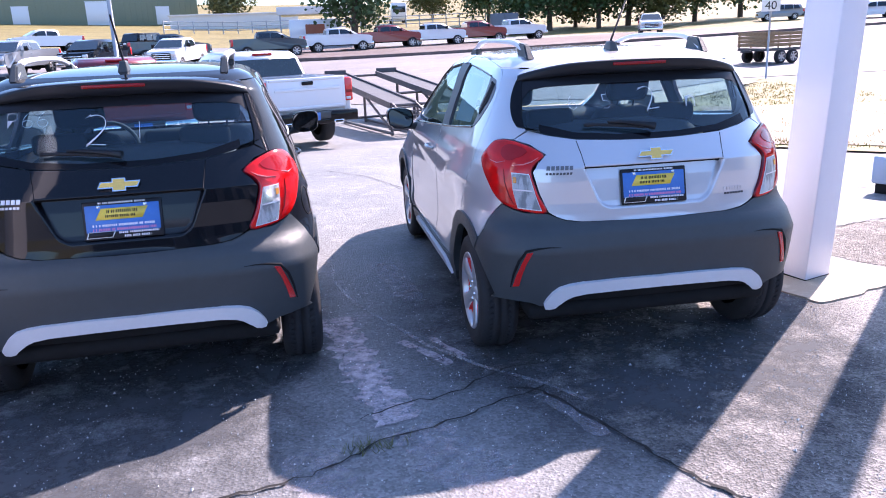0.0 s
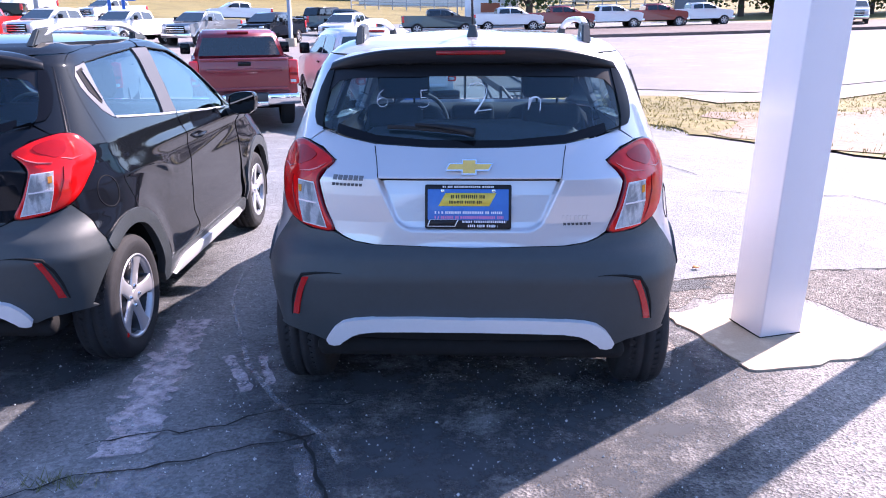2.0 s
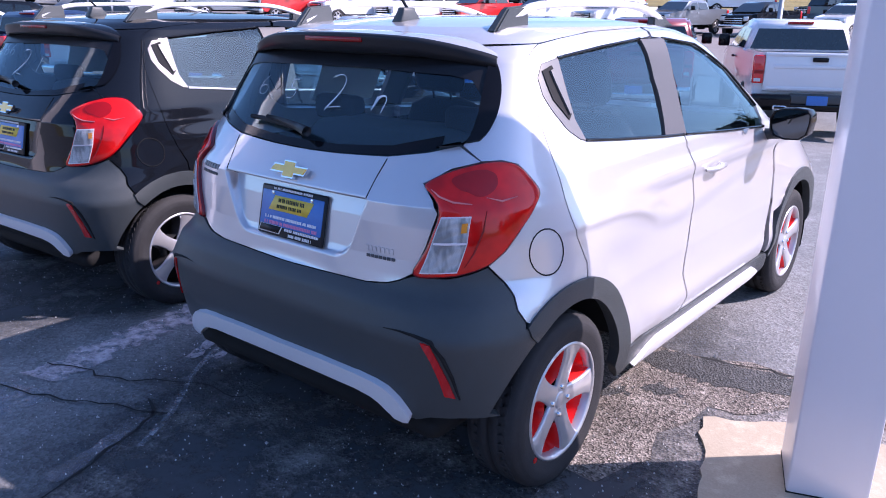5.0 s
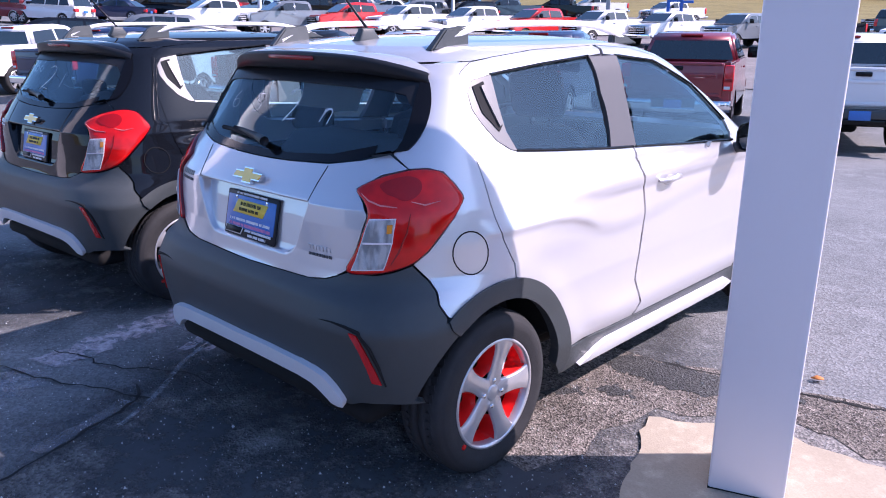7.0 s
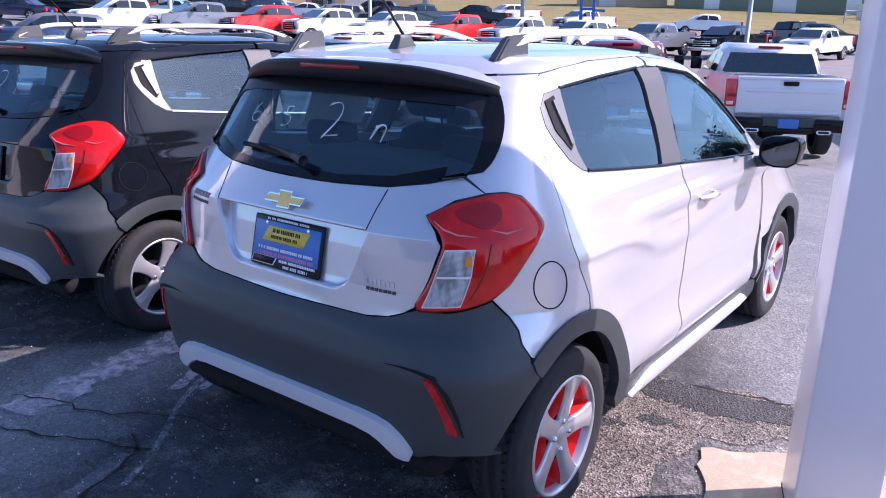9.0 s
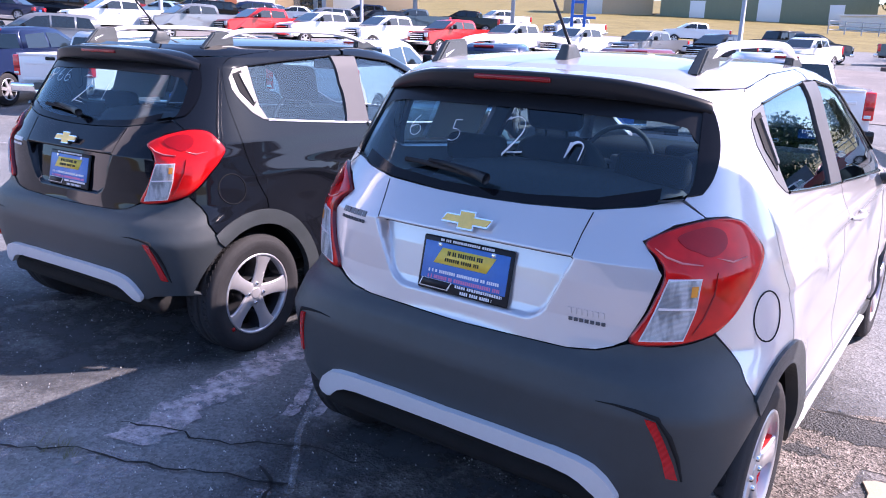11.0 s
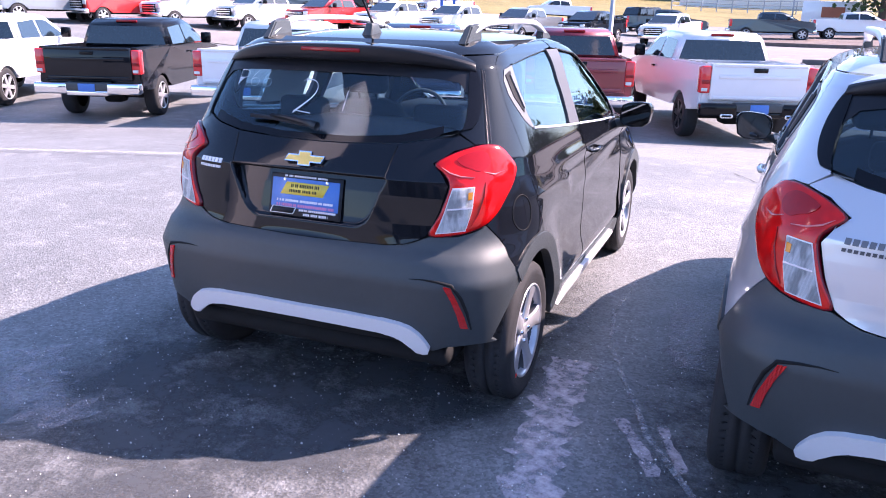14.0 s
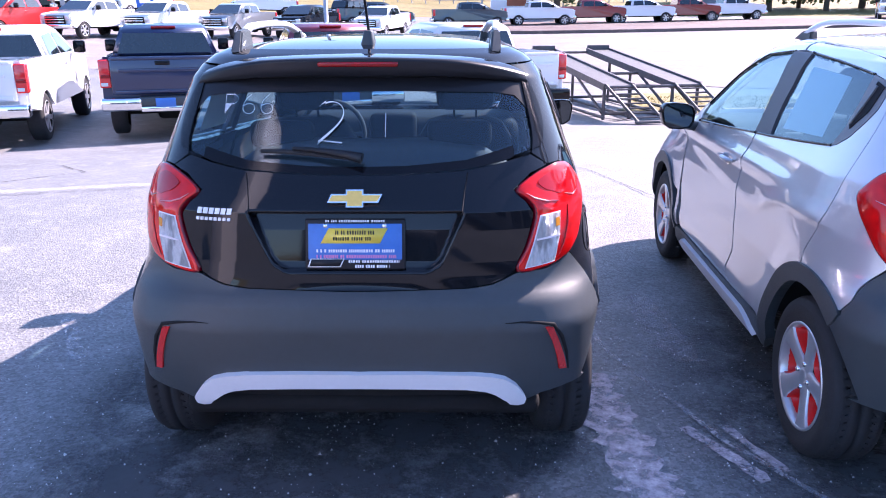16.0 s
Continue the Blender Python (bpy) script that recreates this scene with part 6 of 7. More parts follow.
    def across(p, q, inset, name, lift):
        (y0, z0), (y1, z1) = p, q
        ln = math.hypot(y1 - y0, z1 - z0)
        ny, nz = (z1 - z0) / ln * lift, -(y1 - y0) / ln * lift
        bm = bmesh.new()
        a = []
        for u, sg in ((0.08, -1), (0.08, 1), (0.93, 1), (0.93, -1)):
            y, z = y0 + (y1 - y0) * u, z0 + (z1 - z0) * u
            a.append(bm.verts.new((sg * (half_at(z) - inset), y + ny, z + nz)))
        bm.faces.new(a)
        bmesh.ops.recalc_face_normals(bm, faces=bm.faces)
        part(name, bm, CAR_GLASS, cab, smooth=False)
    across(k["cab"][0], k["cab"][1], 0.09, "rear_window", -0.008)
    across(k["cab"][-1], k["cab"][-2], 0.07, "windscreen", 0.008)
    metal = CHROME if chrome else GLOSS_BLACK
    L, H = k["length"], k["half"]
    if k["bed"]:
        bm = box(-(H - 0.17), H - 0.17, 0.06, 0.16, 0.78, 1.395, 0.02)
        gate = part("tailgate", bm, paint, car)
        part("tailgate_lip", box(-(H - 0.20), H - 0.20, 0.035, 0.09, 1.345, 1.40, 0.015), paint, gate)
        part("tailgate_crease", box(-(H - 0.30), H - 0.30, 0.040, 0.07, 1.15, 1.21, 0.012), paint, gate)
        part("tailgate_sill", box(-(H - 0.22), H - 0.22, 0.045, 0.07, 0.80, 0.86, 0.012), paint, gate)
        part("tailgate_handle", box(-0.12, 0.12, 0.025, 0.06, 1.26, 1.33, 0.012), GLOSS_BLACK, gate)
        part("bed_floor", box(-(H - 0.17), H - 0.17, 0.17, 1.92, 0.985, 1.0), BED_LINER, car)
        part("high_brake_light", box(-0.22, 0.22, 2.10, 2.16, 1.83, 1.875, 0.01), TAIL_DEEP, cab)
        for s in (1, -1):
            lo, hi = sorted((s * (H - 0.17), s * (H + 0.006)))
            lamp = part("tail_lamp", box(lo, hi, 0.075, 0.26, 0.90, 1.36, 0.025), LAMP_RED, car)
            part("lamp_band", box(lo + 0.02, hi - 0.012, 0.066, 0.09, 1.06, 1.12, 0.006), TAIL_DEEP, lamp)
            part("reverse_lens", box(lo + 0.02, hi - 0.05, 0.066, 0.09, 0.93, 0.985, 0.006), LAMP_WHITE, lamp)
        bump = part("rear_bumper", box(-(H - 0.60), H - 0.60, -0.08, 0.12, 0.50, 0.60, 0.02), metal, car)
        for s in (1, -1):
            lo, hi = sorted((s * (H - 0.62), s * (H + 0.01)))
            part("bumper_end", box(lo, hi, -0.10, 0.12, 0.53, 0.74, 0.035), metal, bump)
            if not chrome:
                part("exhaust_surround", box(s * 0.56 - 0.11, s * 0.56 + 0.11, -0.108, -0.09, 0.50, 0.565, 0.02), CHROME, bump)
                part("exhaust_outlet", box(s * 0.56 - 0.085, s * 0.56 + 0.085, -0.112, -0.10, 0.515, 0.55, 0.01), LINER, bump)
        part("bumper_step", box(-0.42, 0.42, -0.09, 0.1, 0.60, 0.75, 0.02), PLASTIC, bump)
        part("licence_plate", box(-0.16, 0.16, -0.105, -0.085, 0.58, 0.73, 0.008), PLATE_BLUE, car, "small blue plate")
        bm = bmesh.new()
        add_tube(bm, [(0, 1.24, r), (0.8, 1.24, r)], 0.07, 10)
        add_tube(bm, [(0, 1.24, r), (-0.8, 1.24, r)], 0.07, 10)
        add_box(bm, -0.2, 0.2, 1.05, 1.45, r - 0.16, r + 0.14, 0.08)
        add_box(bm, -0.45, 0.45, 0.2, 4.9, 0.48, 0.6, 0.03)
        part("axle_and_frame", bm, LINER, car)
        lamp_z, grille = (0.92, 1.16), (0.74, 1.14)
    else:
        t = k["top"][-1][1]
        for s in (1, -1):
            lo, hi = sorted((s * (H - 0.34), s * (H - 0.02)))
            part("tail_lamp", box(lo, hi, -0.01, 0.16, t - 0.30, t - 0.10, 0.03), LAMP_RED, car)
        part("rear_bumper", box(-(H - 0.03), H - 0.03, -0.05, 0.14, k["low"] + 0.02, k["low"] + 0.22, 0.04), paint if kind is SEDAN else PLASTIC, car)
        part("licence_plate", box(-0.16, 0.16, -0.02, 0.04, t - 0.36, t - 0.22, 0.006), PLATE_BLUE, car, "small blue plate")
        lamp_z, grille = (k["top"][0][1] - 0.18, k["top"][0][1] - 0.02), (k["low"] + 0.16, k["top"][0][1] - 0.10)
    for s in (1, -1):
        lo, hi = sorted((s * (H - 0.42), s * (H - 0.12)))
        part("headlamp", box(lo, hi, L - 0.24, L - 0.05, *lamp_z, 0.03), LAMP_WHITE, car)
        part("door_mirror", box(*sorted((s * (H + 0.02), s * (H + 0.24))), k["cab"][-1][0] - 0.75, k["cab"][-1][0] - 0.62, k["cab"][0][1] + 0.02, k["cab"][0][1] + (0.26 if k["bed"] else 0.17), 0.03), GLOSS_BLACK, car)
        part("door_handle", box(*sorted((s * (H - 0.01), s * (H + 0.025))), 3.12 if k["bed"] else 2.1, 3.30 if k["bed"] else 2.25, k["cab"][0][1] - 0.16, k["cab"][0][1] - 0.12, 0.01), GLOSS_BLACK if chrome is False else paint, car)
    g = part("grille", box(-(H - 0.42), H - 0.42, L - 0.12, L - 0.02, *grille, 0.03), GLOSS_BLACK, car)
    for j in range(3):
        z = grille[0] + (grille[1] - grille[0]) * (0.2 + 0.3 * j)
        part("grille_bar", box(-(H - 0.44), H - 0.44, L - 0.03, L - 0.005, z - 0.02, z + 0.02, 0.006), metal, g)
    part("front_bumper", box(-(H - 0.06), H - 0.06, L - 0.22, L + 0.04, k["low"] - 0.06, k["low"] + 0.18, 0.05), metal if k["bed"] else paint, car)
    for ya in k["axles"]:
        for s in (1, -1):
            road_wheel(car, pose(s * (H - r * 0.33 - 0.02), ya, r, 0, 0, 0 if s > 0 else 180) @ pose(0, 0, 0, 17 * ya, 0, 0), r, ALLOY if chrome else WHEEL_DARK)
    return car


def stand(x, y, yaw):
    """A pose on the fall of the ground."""
    fx, fy = -math.sin(radians(yaw)), math.cos(radians(yaw))
    z0, z1 = ground_z(x, y), ground_z(x + 5 * fx, y + 5 * fy)
    return Matrix.Translation((x, y, z0)) @ pose(0, 0, 0, 0, 0, yaw) @ pose(0, 0, 0, math.degrees(math.atan2(z1 - z0, 5)), 0, 0)


def polar(yaw, dist, cx=1.2, cy=1.0):
    """A place so far off in a direction, turned anticlockwise from straight ahead."""
    return cx - dist * math.sin(radians(yaw)), cy + dist * math.cos(radians(yaw))


NEAR = "pickups parked tail to the lot"
for x, y, yaw, paint, chrome, tint in ((0.10, 15.45, 25.5, PAINT_WHITE, False, "white"), (-3.0, 15.2, 20, PAINT_MAROON, True, "dark red"), (-5.9, 13.9, 21, PAINT_NAVY, True, "navy blue"), (-8.65, 12.6, 18, PAINT_WHITE, True, "white"), (-11.65, 11.7, 25, BLACK, True, "black"), (-15.3, 10.9, 26, PAINT_WHITE, True, "white"), (-18.2, 9.6, 26, PAINT_NAVY, True, "dark blue"), (-21.4, 8.4, 26, PAINT_WHITE, True, "white")):
    vehicle("pickup_truck", PICKUP, paint, stand(x, y, yaw), f"{tint} crew cab pickup truck parked tailgate to the aisle", "pickup truck", NEAR, chrome)

PROTO = {}


def parked(name, kind, paint, tint, x, y, yaw, category, group, chrome=True):
    key = (name, paint.name, chrome)
    if key in PROTO:
        return copy_thing(PROTO[key], stand(x, y, yaw))
    what = {"pickup truck": "pickup truck", "suv": "sport utility car", "sedan": "saloon car", "jeep": "boxy off-road car"}[category]
    PROTO[key] = vehicle(name, kind, paint, stand(x, y, yaw), f"{tint} {what} parked on the far lot", category, group, chrome)
    return PROTO[key]


# row facing the lot across the drive
for yaw, dist, paint, tint in ((8.6, 55.5, PAINT_WHITE, "white"), (13.6, 53.5, BLACK, "black"), (18.0, 51.5, PAINT_GREY, "grey"), (22.4, 50, PAINT_WHITE, "white"), (26.6, 49, PAINT_WHITE, "white"), (30.9, 48.5, PAINT_RED, "red"), (35.3, 48, PAINT_WHITE, "white"), (39.7, 47.5, PAINT_WHITE, "white"), (43.8, 47.5, PAINT_RED, "red"), (48.3, 47, PAINT_GREY, "grey"), (53.2, 47, PAINT_WHITE, "white")):
    x, y = polar(yaw, dist)
    parked("pickup_truck", PICKUP, paint, tint, x, y, 168, "pickup truck", "pickups facing the drive")
# row beyond the road, side on
for yaw, dist, paint, tint in ((8.8, 61.5, PAINT_SLATE, "slate blue"), (2.2, 62.5, PAINT_SLATE, "slate blue"), (-2.6, 66, PAINT_WHITE, "white"), (-6.2, 68.5, PAINT_MAROON, "dark red"), (-9.5, 70, PAINT_WHITE, "white"), (-12.5, 72, PAINT_MAROON, "dark red"), (-15.4, 74.5, PAINT_WHITE, "white")):
    x, y = polar(yaw, dist, 0.0, 0.0)
    parked("pickup_truck", PICKUP, paint, tint, x - 2.9, y, -82, "pickup truck", "pickups beyond the road")
x, y = polar(-26.2, 74, 0, 0)
parked("pickup_truck", PICKUP, PAINT_WHITE, "white", x, y + 5, 158, "pickup truck", "pickups beyond the road")
# second row and strays
for name, kind, paint, tint, yaw, dist, turn, cat in (
        ("off_road_car", JEEP, BLACK, "black", 10.8, 69, 150, "jeep"), ("pickup_truck", PICKUP, PAINT_WHITE, "white", 15.2, 76, 120, "pickup truck"),
        ("pickup_truck", PICKUP, PAINT_WHITE, "white", 23.8, 72, 160, "pickup truck"), ("pickup_truck", PICKUP, BLACK, "black", 30.6, 69, 110, "pickup truck"),
        ("pickup_truck", PICKUP, PAINT_WHITE, "white", 29.0, 80, 150, "pickup truck"), ("pickup_truck", PICKUP, PAINT_SLATE, "slate blue", 34.5, 66, 150, "pickup truck"),
        ("suv_car", SUV, BLACK, "black", 37.5, 63, 150, "suv"), ("suv_car", SUV, PAINT_GREY, "grey", 41.0, 62, 150, "suv"), ("sedan_car", SEDAN, PAINT_WHITE, "white", 43.5, 70, 120, "sedan"),
        ("suv_car", SUV, PAINT_NAVY, "dark blue", 46.5, 64, 150, "suv"), ("suv_car", SUV, BLACK, "black", 49.0, 60, 140, "suv"), ("sedan_car", SEDAN, PAINT_SKY, "pale blue", 52.3, 63, 110, "sedan"),
        ("suv_car", SUV, PAINT_MAROON, "dark red", 55.5, 66, 120, "suv"), ("suv_car", SUV, BLACK, "black", 58.5, 58, 130, "suv"), ("sedan_car", SEDAN, PAINT_NAVY, "dark blue", 61.5, 55, 130, "sedan"),
        ("sedan_car", SEDAN, PAINT_WHITE, "white", 63.5, 66, 110, "sedan"), ("suv_car", SUV, PAINT_WHITE, "white", 65.5, 50, 120, "suv"), ("suv_car", SUV, PAINT_MAROON, "dark red", 68.5, 52, 120, "suv"),
        ("suv_car", SUV, BLACK, "black", 71.5, 47, 120, "suv"), ("sedan_car", SEDAN, PAINT_GREY, "grey", 74.5, 50, 120, "sedan"), ("sedan_car", SEDAN, PAINT_WHITE, "white", 46.0, 82, 100, "sedan"),
        ("suv_car", SUV, PAINT_TAN, "tan", 51.0, 80, 100, "suv"), ("suv_car", SUV, PAINT_NAVY, "dark blue", 39.0, 78, 120, "suv"), ("suv_car", SUV, PAINT_GREY, "grey", -34.0, 96, 70, "suv"), ("sedan_car", SEDAN, PAINT_MAROON, "dark red", -36.2, 104, 70, "sedan"),
        ("suv_car", SUV, PAINT_WHITE, "white", -39.5, 92, 60, "suv"), ("suv_car", SUV, PAINT_GREY, "grey", 57.0, 36, 150, "suv"), ("suv_car", SUV, BLACK, "black", 62.5, 33, 150, "suv")):
    x, y = polar(yaw, dist)
    parked(name, kind, paint, tint, x, y, turn, cat, "cars on the far lot")

# ---- post and added unseen building behind the camera, display rack, far buildings, trees ----
SOFFIT = material("white_soffit", (0.70, 0.70, 0.72), 0.5, 0.0, 0.0, 0.04, 2)
BLOCK_WALL = material("grey_block_wall", (0.10, 0.11, 0.13), 0.8, 0.0, 0.0, 0.08, 2.0, 0.2, 20)
STEEL = material("weathered_steel", (0.10, 0.095, 0.10), 0.6, 0.5, 0.0, 0.4, 9, 0.2, 60)
DECK = material("grey_ramp_deck", (0.085, 0.085, 0.09), 0.7, 0.0, 0.0, 0.3, 6, 0.3, 80)
BLUE_FASCIA = material("blue_fascia", (0.02, 0.12, 0.50), 0.45, 0.0, 0.3, 0.08, 2)
POST_GREY = material("grey_post", (0.34, 0.37, 0.42), 0.5, 0.2, 0.0, 0.06)
OLIVE_STEEL = material("olive_steel_cladding", (0.20, 0.235, 0.17), 0.55, 0.1, 0.0, 0.08, 3)
TAN_WALL = material("tan_wall", (0.52, 0.40, 0.27), 0.85, 0.0, 0.0, 0.06, 2)
PALE_WALL = material("pale_wall", (0.68, 0.67, 0.66), 0.8, 0.0, 0.0, 0.05, 2)
BRICK_RED = material("terracotta_trim", (0.35, 0.12, 0.07), 0.8, 0.0, 0.0, 0.1, 3)
BARK = material("bark", (0.085, 0.062, 0.045), 0.9, 0.0, 0.0, 0.3, 9, 0.6, 40)
WOOD_SLAT = material("weathered_wood", (0.26, 0.17, 0.09), 0.8, 0.0, 0.0, 0.35, 10, 0.3, 60)
LEAF = material("green_leaf", (0.045, 0.085, 0.022), 0.6, 0.0, 0.0, 0.5, 1.2)
LEAF_DRY = material("olive_leaf", (0.10, 0.105, 0.03), 0.6, 0.0, 0.0, 0.5, 1.2)
SIGN_WHITE = material("white_sign", (0.78, 0.78, 0.78), 0.5)
SIGN_BLACK = material("black_sign_print", (0.02, 0.02, 0.02), 0.6)

# a third post, left of the black car
p = empty("steel_post", pose(-1.80, 2.47, 0, 0, 0, 20), "short square white enamelled steel post beside the black car", "post", "white steel posts")
part("shaft", box(-0.12, 0.12, -0.12, 0.12, 0.0, 3.2, 0.008), WHITE, p)
part("cap", box(-0.13, 0.13, -0.13, 0.13, 3.2, 3.23, 0.004), WHITE, p)
part("base_seam", box(-0.123, 0.123, -0.123, 0.123, 0.0, 0.02, 0.002), TAR, p)

# unseen building, added as a dark backdrop for the paint's reflections
hall = empty("unseen_hall", pose(2.95, 4.08, 0, 0, 0, 28.5) @ pose(-4.5, -20.0, 0), "added unseen dark grey block building with dark windows", "building")
part("wall", box(-16, 14, -8, 0, 0, 4.2, 0.03), BLOCK_WALL, hall)
part("roof_edge", box(-16.2, 14.2, -8.2, 0.25, 4.2, 4.5, 0.03), WHITE, hall)
for x in (-13, -9, -5, -1, 3, 7, 11):
    w = part("window", box(x - 1.25, x + 1.25, 0.0, 0.05, 0.7, 2.9, 0.01), CAR_GLASS, hall)
    part("window_frame", box(x - 1.33, x + 1.33, 0.05, 0.07, 2.9, 3.0, 0.01), SATIN, w)

# display rack with two ramps and fold-down ladders
def display_rack():
    ax, ay = 2.15, 17.15
    rack = empty("display_rack", Matrix.Translation((ax, ay, ground_z(ax, ay) + 0.02)) @ pose(0, 0, 0, 0, 0, 15), "weathered steel vehicle display rack with two sloping ramps", "vehicle ramp")
    z0, z1, far = 0.70, 1.20, 4.9
    for xc in (0.0, 1.5):
        x0, x1 = xc - 0.30, xc + 0.30
        bm = bmesh.new()
        lean = pose(0, 0, z0, math.degrees(math.atan2(z1 - z0, far)), 0, 0)
        add_box(bm, x0, x1, 0.0, far, -0.035, -0.012, 0.0, lean)
        ramp = part("ramp_deck", bm, DECK, rack, "grey sheet ramp deck", smooth=False)
        for xa in (x0 - 0.03, x1 - 0.02):
            bm = bmesh.new()
            add_box(bm, xa, xa + 0.05, 0.0, far, -0.11, 0.03, 0.0, lean)
            part("side_rail", bm, STEEL, ramp, smooth=False)
        part("end_plate", box(x0, x1, far - 0.06, far, z1 - 0.10, z1 + 0.10, 0.01), STEEL, ramp)
        foot = (0.46, -0.62)
        ladder = part("ladder", box(x0 + foot[0] - 0.05, x1 + foot[0] + 0.05, foot[1] - 0.05, foot[1] + 0.03, 0.0, 0.05, 0.01), STEEL, rack, "short steel ladder hung from the ramp")
        for xa in (x0 + 0.02, x1 - 0.02):
            bm = bmesh.new()
            add_tube(bm, [(xa + foot[0], foot[1], 0.02), (xa, 0.0, z0)], 0.03, 6)
            part("ladder_rail", bm, STEEL, ladder, smooth=False)
        for k in range(1, 8):
            u = k / 8
            cx, cy, cz = foot[0] * (1 - u), foot[1] * (1 - u), 0.02 + (z0 - 0.02) * u
            bm = bmesh.new()
            add_tube(bm, [(x0 + 0.03 + cx, cy, cz), (x1 - 0.03 + cx, cy, cz)], 0.02, 6)
            part("rung", bm, STEEL, ladder, smooth=False)
        for y in (0.08, 3.4):
            zt = z0 + (z1 - z0) * y / far - 0.06
            for xa in (x0 + 0.02, x1 - 0.02):
                bm = bmesh.new()
                add_tube(bm, [(xa, y, 0.0), (xa, y, zt)], 0.035, 6)
                part("leg", bm, STEEL, rack, smooth=False)
        for xa in (x0, x1):
            bm = bmesh.new()
            add_tube(bm, [(xa, 0.12, 0.14), (xa, 1.7, 0.80)], 0.03, 6)
            part("brace", bm, STEEL, rack, smooth=False)
            bm = bmesh.new()
            add_tube(bm, [(xa, 0.0, 0.05), (xa, 3.5, 0.05)], 0.032, 6)
            part("base_rail", bm, STEEL, rack, smooth=False)
    for y, z in ((0.0, 0.66), (0.1, 0.12), (1.7, 0.80), (3.4, 0.12), (4.86, 1.12)):
        bm = bmesh.new()
        add_tube(bm, [(-0.3, y, z), (1.8, y, z)], 0.034, 6)
        part("cross_bar", bm, STEEL, rack, smooth=False)


display_rack()

# light poles
for yaw, dist in ((13.8, 49.0), (54.0, 52.0), (40.5, 60.0)):
    x, y = polar(yaw, dist)
    pole = empty("lamp_pole", pose(x, y, ground_z(x, y)), "tall grey steel lot lamp pole", "lamp pole", "lot lamp poles")
    bm = bmesh.new()
    add_tube(bm, [(0, 0, 0), (0, 0, 9.5)], [0.14, 0.10], 10)
    part("shaft", bm, POST_GREY, pole)
    part("base", box(-0.28, 0.28, -0.28, 0.28, 0, 0.5, 0.03), CONCRETE, pole)
    part("lamp_head", box(-0.6, 0.6, -0.2, 0.2, 9.4, 9.6, 0.03), POST_GREY, pole)

# blue canopies over the far lot
for yaw, dist, wide, turn in ((61.0, 72, 12, 45), (54.0, 72, 11, 45), (47.0, 73, 11, 40), (40.5, 74, 11, 35), (33.5, 75, 11, 30)):
    x, y = polar(yaw, dist)
    c = empty("blue_canopy", pose(x, y, ground_z(x, y), 0, 0, turn), "blue fascia canopy on grey steel posts over the lot", "canopy", "blue lot canopies")
    part("roof", box(-wide / 2, wide / 2, -3, 3, 4.3, 4.55, 0.02), SOFFIT, c)
    for a, b in ((-3.08, -3.0), (3.0, 3.08)):
        part("fascia", box(-wide / 2, wide / 2, a, b, 4.1, 5.0, 0.01), BLUE_FASCIA, c)
    for sx in (-wide / 2 + 0.9, wide / 2 - 0.9):
        part("post", box(sx - 0.18, sx + 0.18, -0.18, 0.18, 0, 4.3, 0.02), POST_GREY, c)


def hut(name, x, y, yaw, w, d, h, wall_mat, label, openings=(), category="building", ribs=0.0):
    z = min(ground_z(x, y), ground_z(x + 4, y), ground_z(x - 4, y)) - 0.3
    b = empty(name, pose(x, y, z, 0, 0, yaw), label, category)
    part("wall", box(-w / 2, w / 2, 0, d, 0, h, 0.02), wall_mat, b)
    if ribs:
        bm = bmesh.new()
        n = int(w / ribs)
        for k in range(n):
            xa = -w / 2 + ribs * (k + 0.5)
            add_box(bm, xa - 0.04, xa + 0.04, -0.04, 0.0, 0.1, h - 0.05)
        ob = part("cladding_ribs", bm, wall_mat, b, smooth=False)
        ob["kind"] = "stuff"
    part("roof", box(-w / 2 - 0.2, w / 2 + 0.2, -0.25, d + 0.2, h, h + 0.22, 0.02), SOFFIT if wall_mat is not OLIVE_STEEL else OLIVE_STEEL, b)
    for xa, xb, za, zb, mat, nm in openings:
        o = part(nm, box(xa, xb, -0.08, 0.0, za, zb, 0.01), mat, b)
        part("frame", box(xa - 0.08, xb + 0.08, -0.05, 0.0, zb, zb + 0.1, 0.01), SATIN, o)
    return b


x, y = polar(13.8, 146)
hut("steel_shed", x, y, 14, 34, 14, 7.5, OLIVE_STEEL, "long olive green steel shed with white doors", ((-12, -9.5, 0.3, 3.6, PAINT_WHITE, "door"), (-1, 2.6, 0.3, 4.2, PAINT_WHITE, "door"), (10, 12.2, 0.3, 3.2, PAINT_WHITE, "door")), "shed", 0.9)
x, y = polar(24.0, 150)
hut("steel_shed", x, y, 24, 16, 12, 6.5, TAN_WALL, "tan steel shed on the hillside", ((-4, -1, 0.3, 3.6, PALE_WALL, "door"),), "shed", 0.9)
x, y = polar(4.8, 132)
hut("white_wall", x, y, 5, 20, 0.8, 2.6, PALE_WALL, "long low white wall on the hillside", (), "wall")
x, y = polar(74.0, 76)
hut("tan_building", x, y, 74, 17, 10, 6.0, TAN_WALL, "tan building with a teal window", ((-3.5, 1.0, 2.2, 4.2, material("teal_glass", (0.10, 0.30, 0.28), 0.2), "window"), (3.5, 4.6, 0.4, 2.6, SIGN_BLACK, "door")))
x, y = polar(64.0, 88)
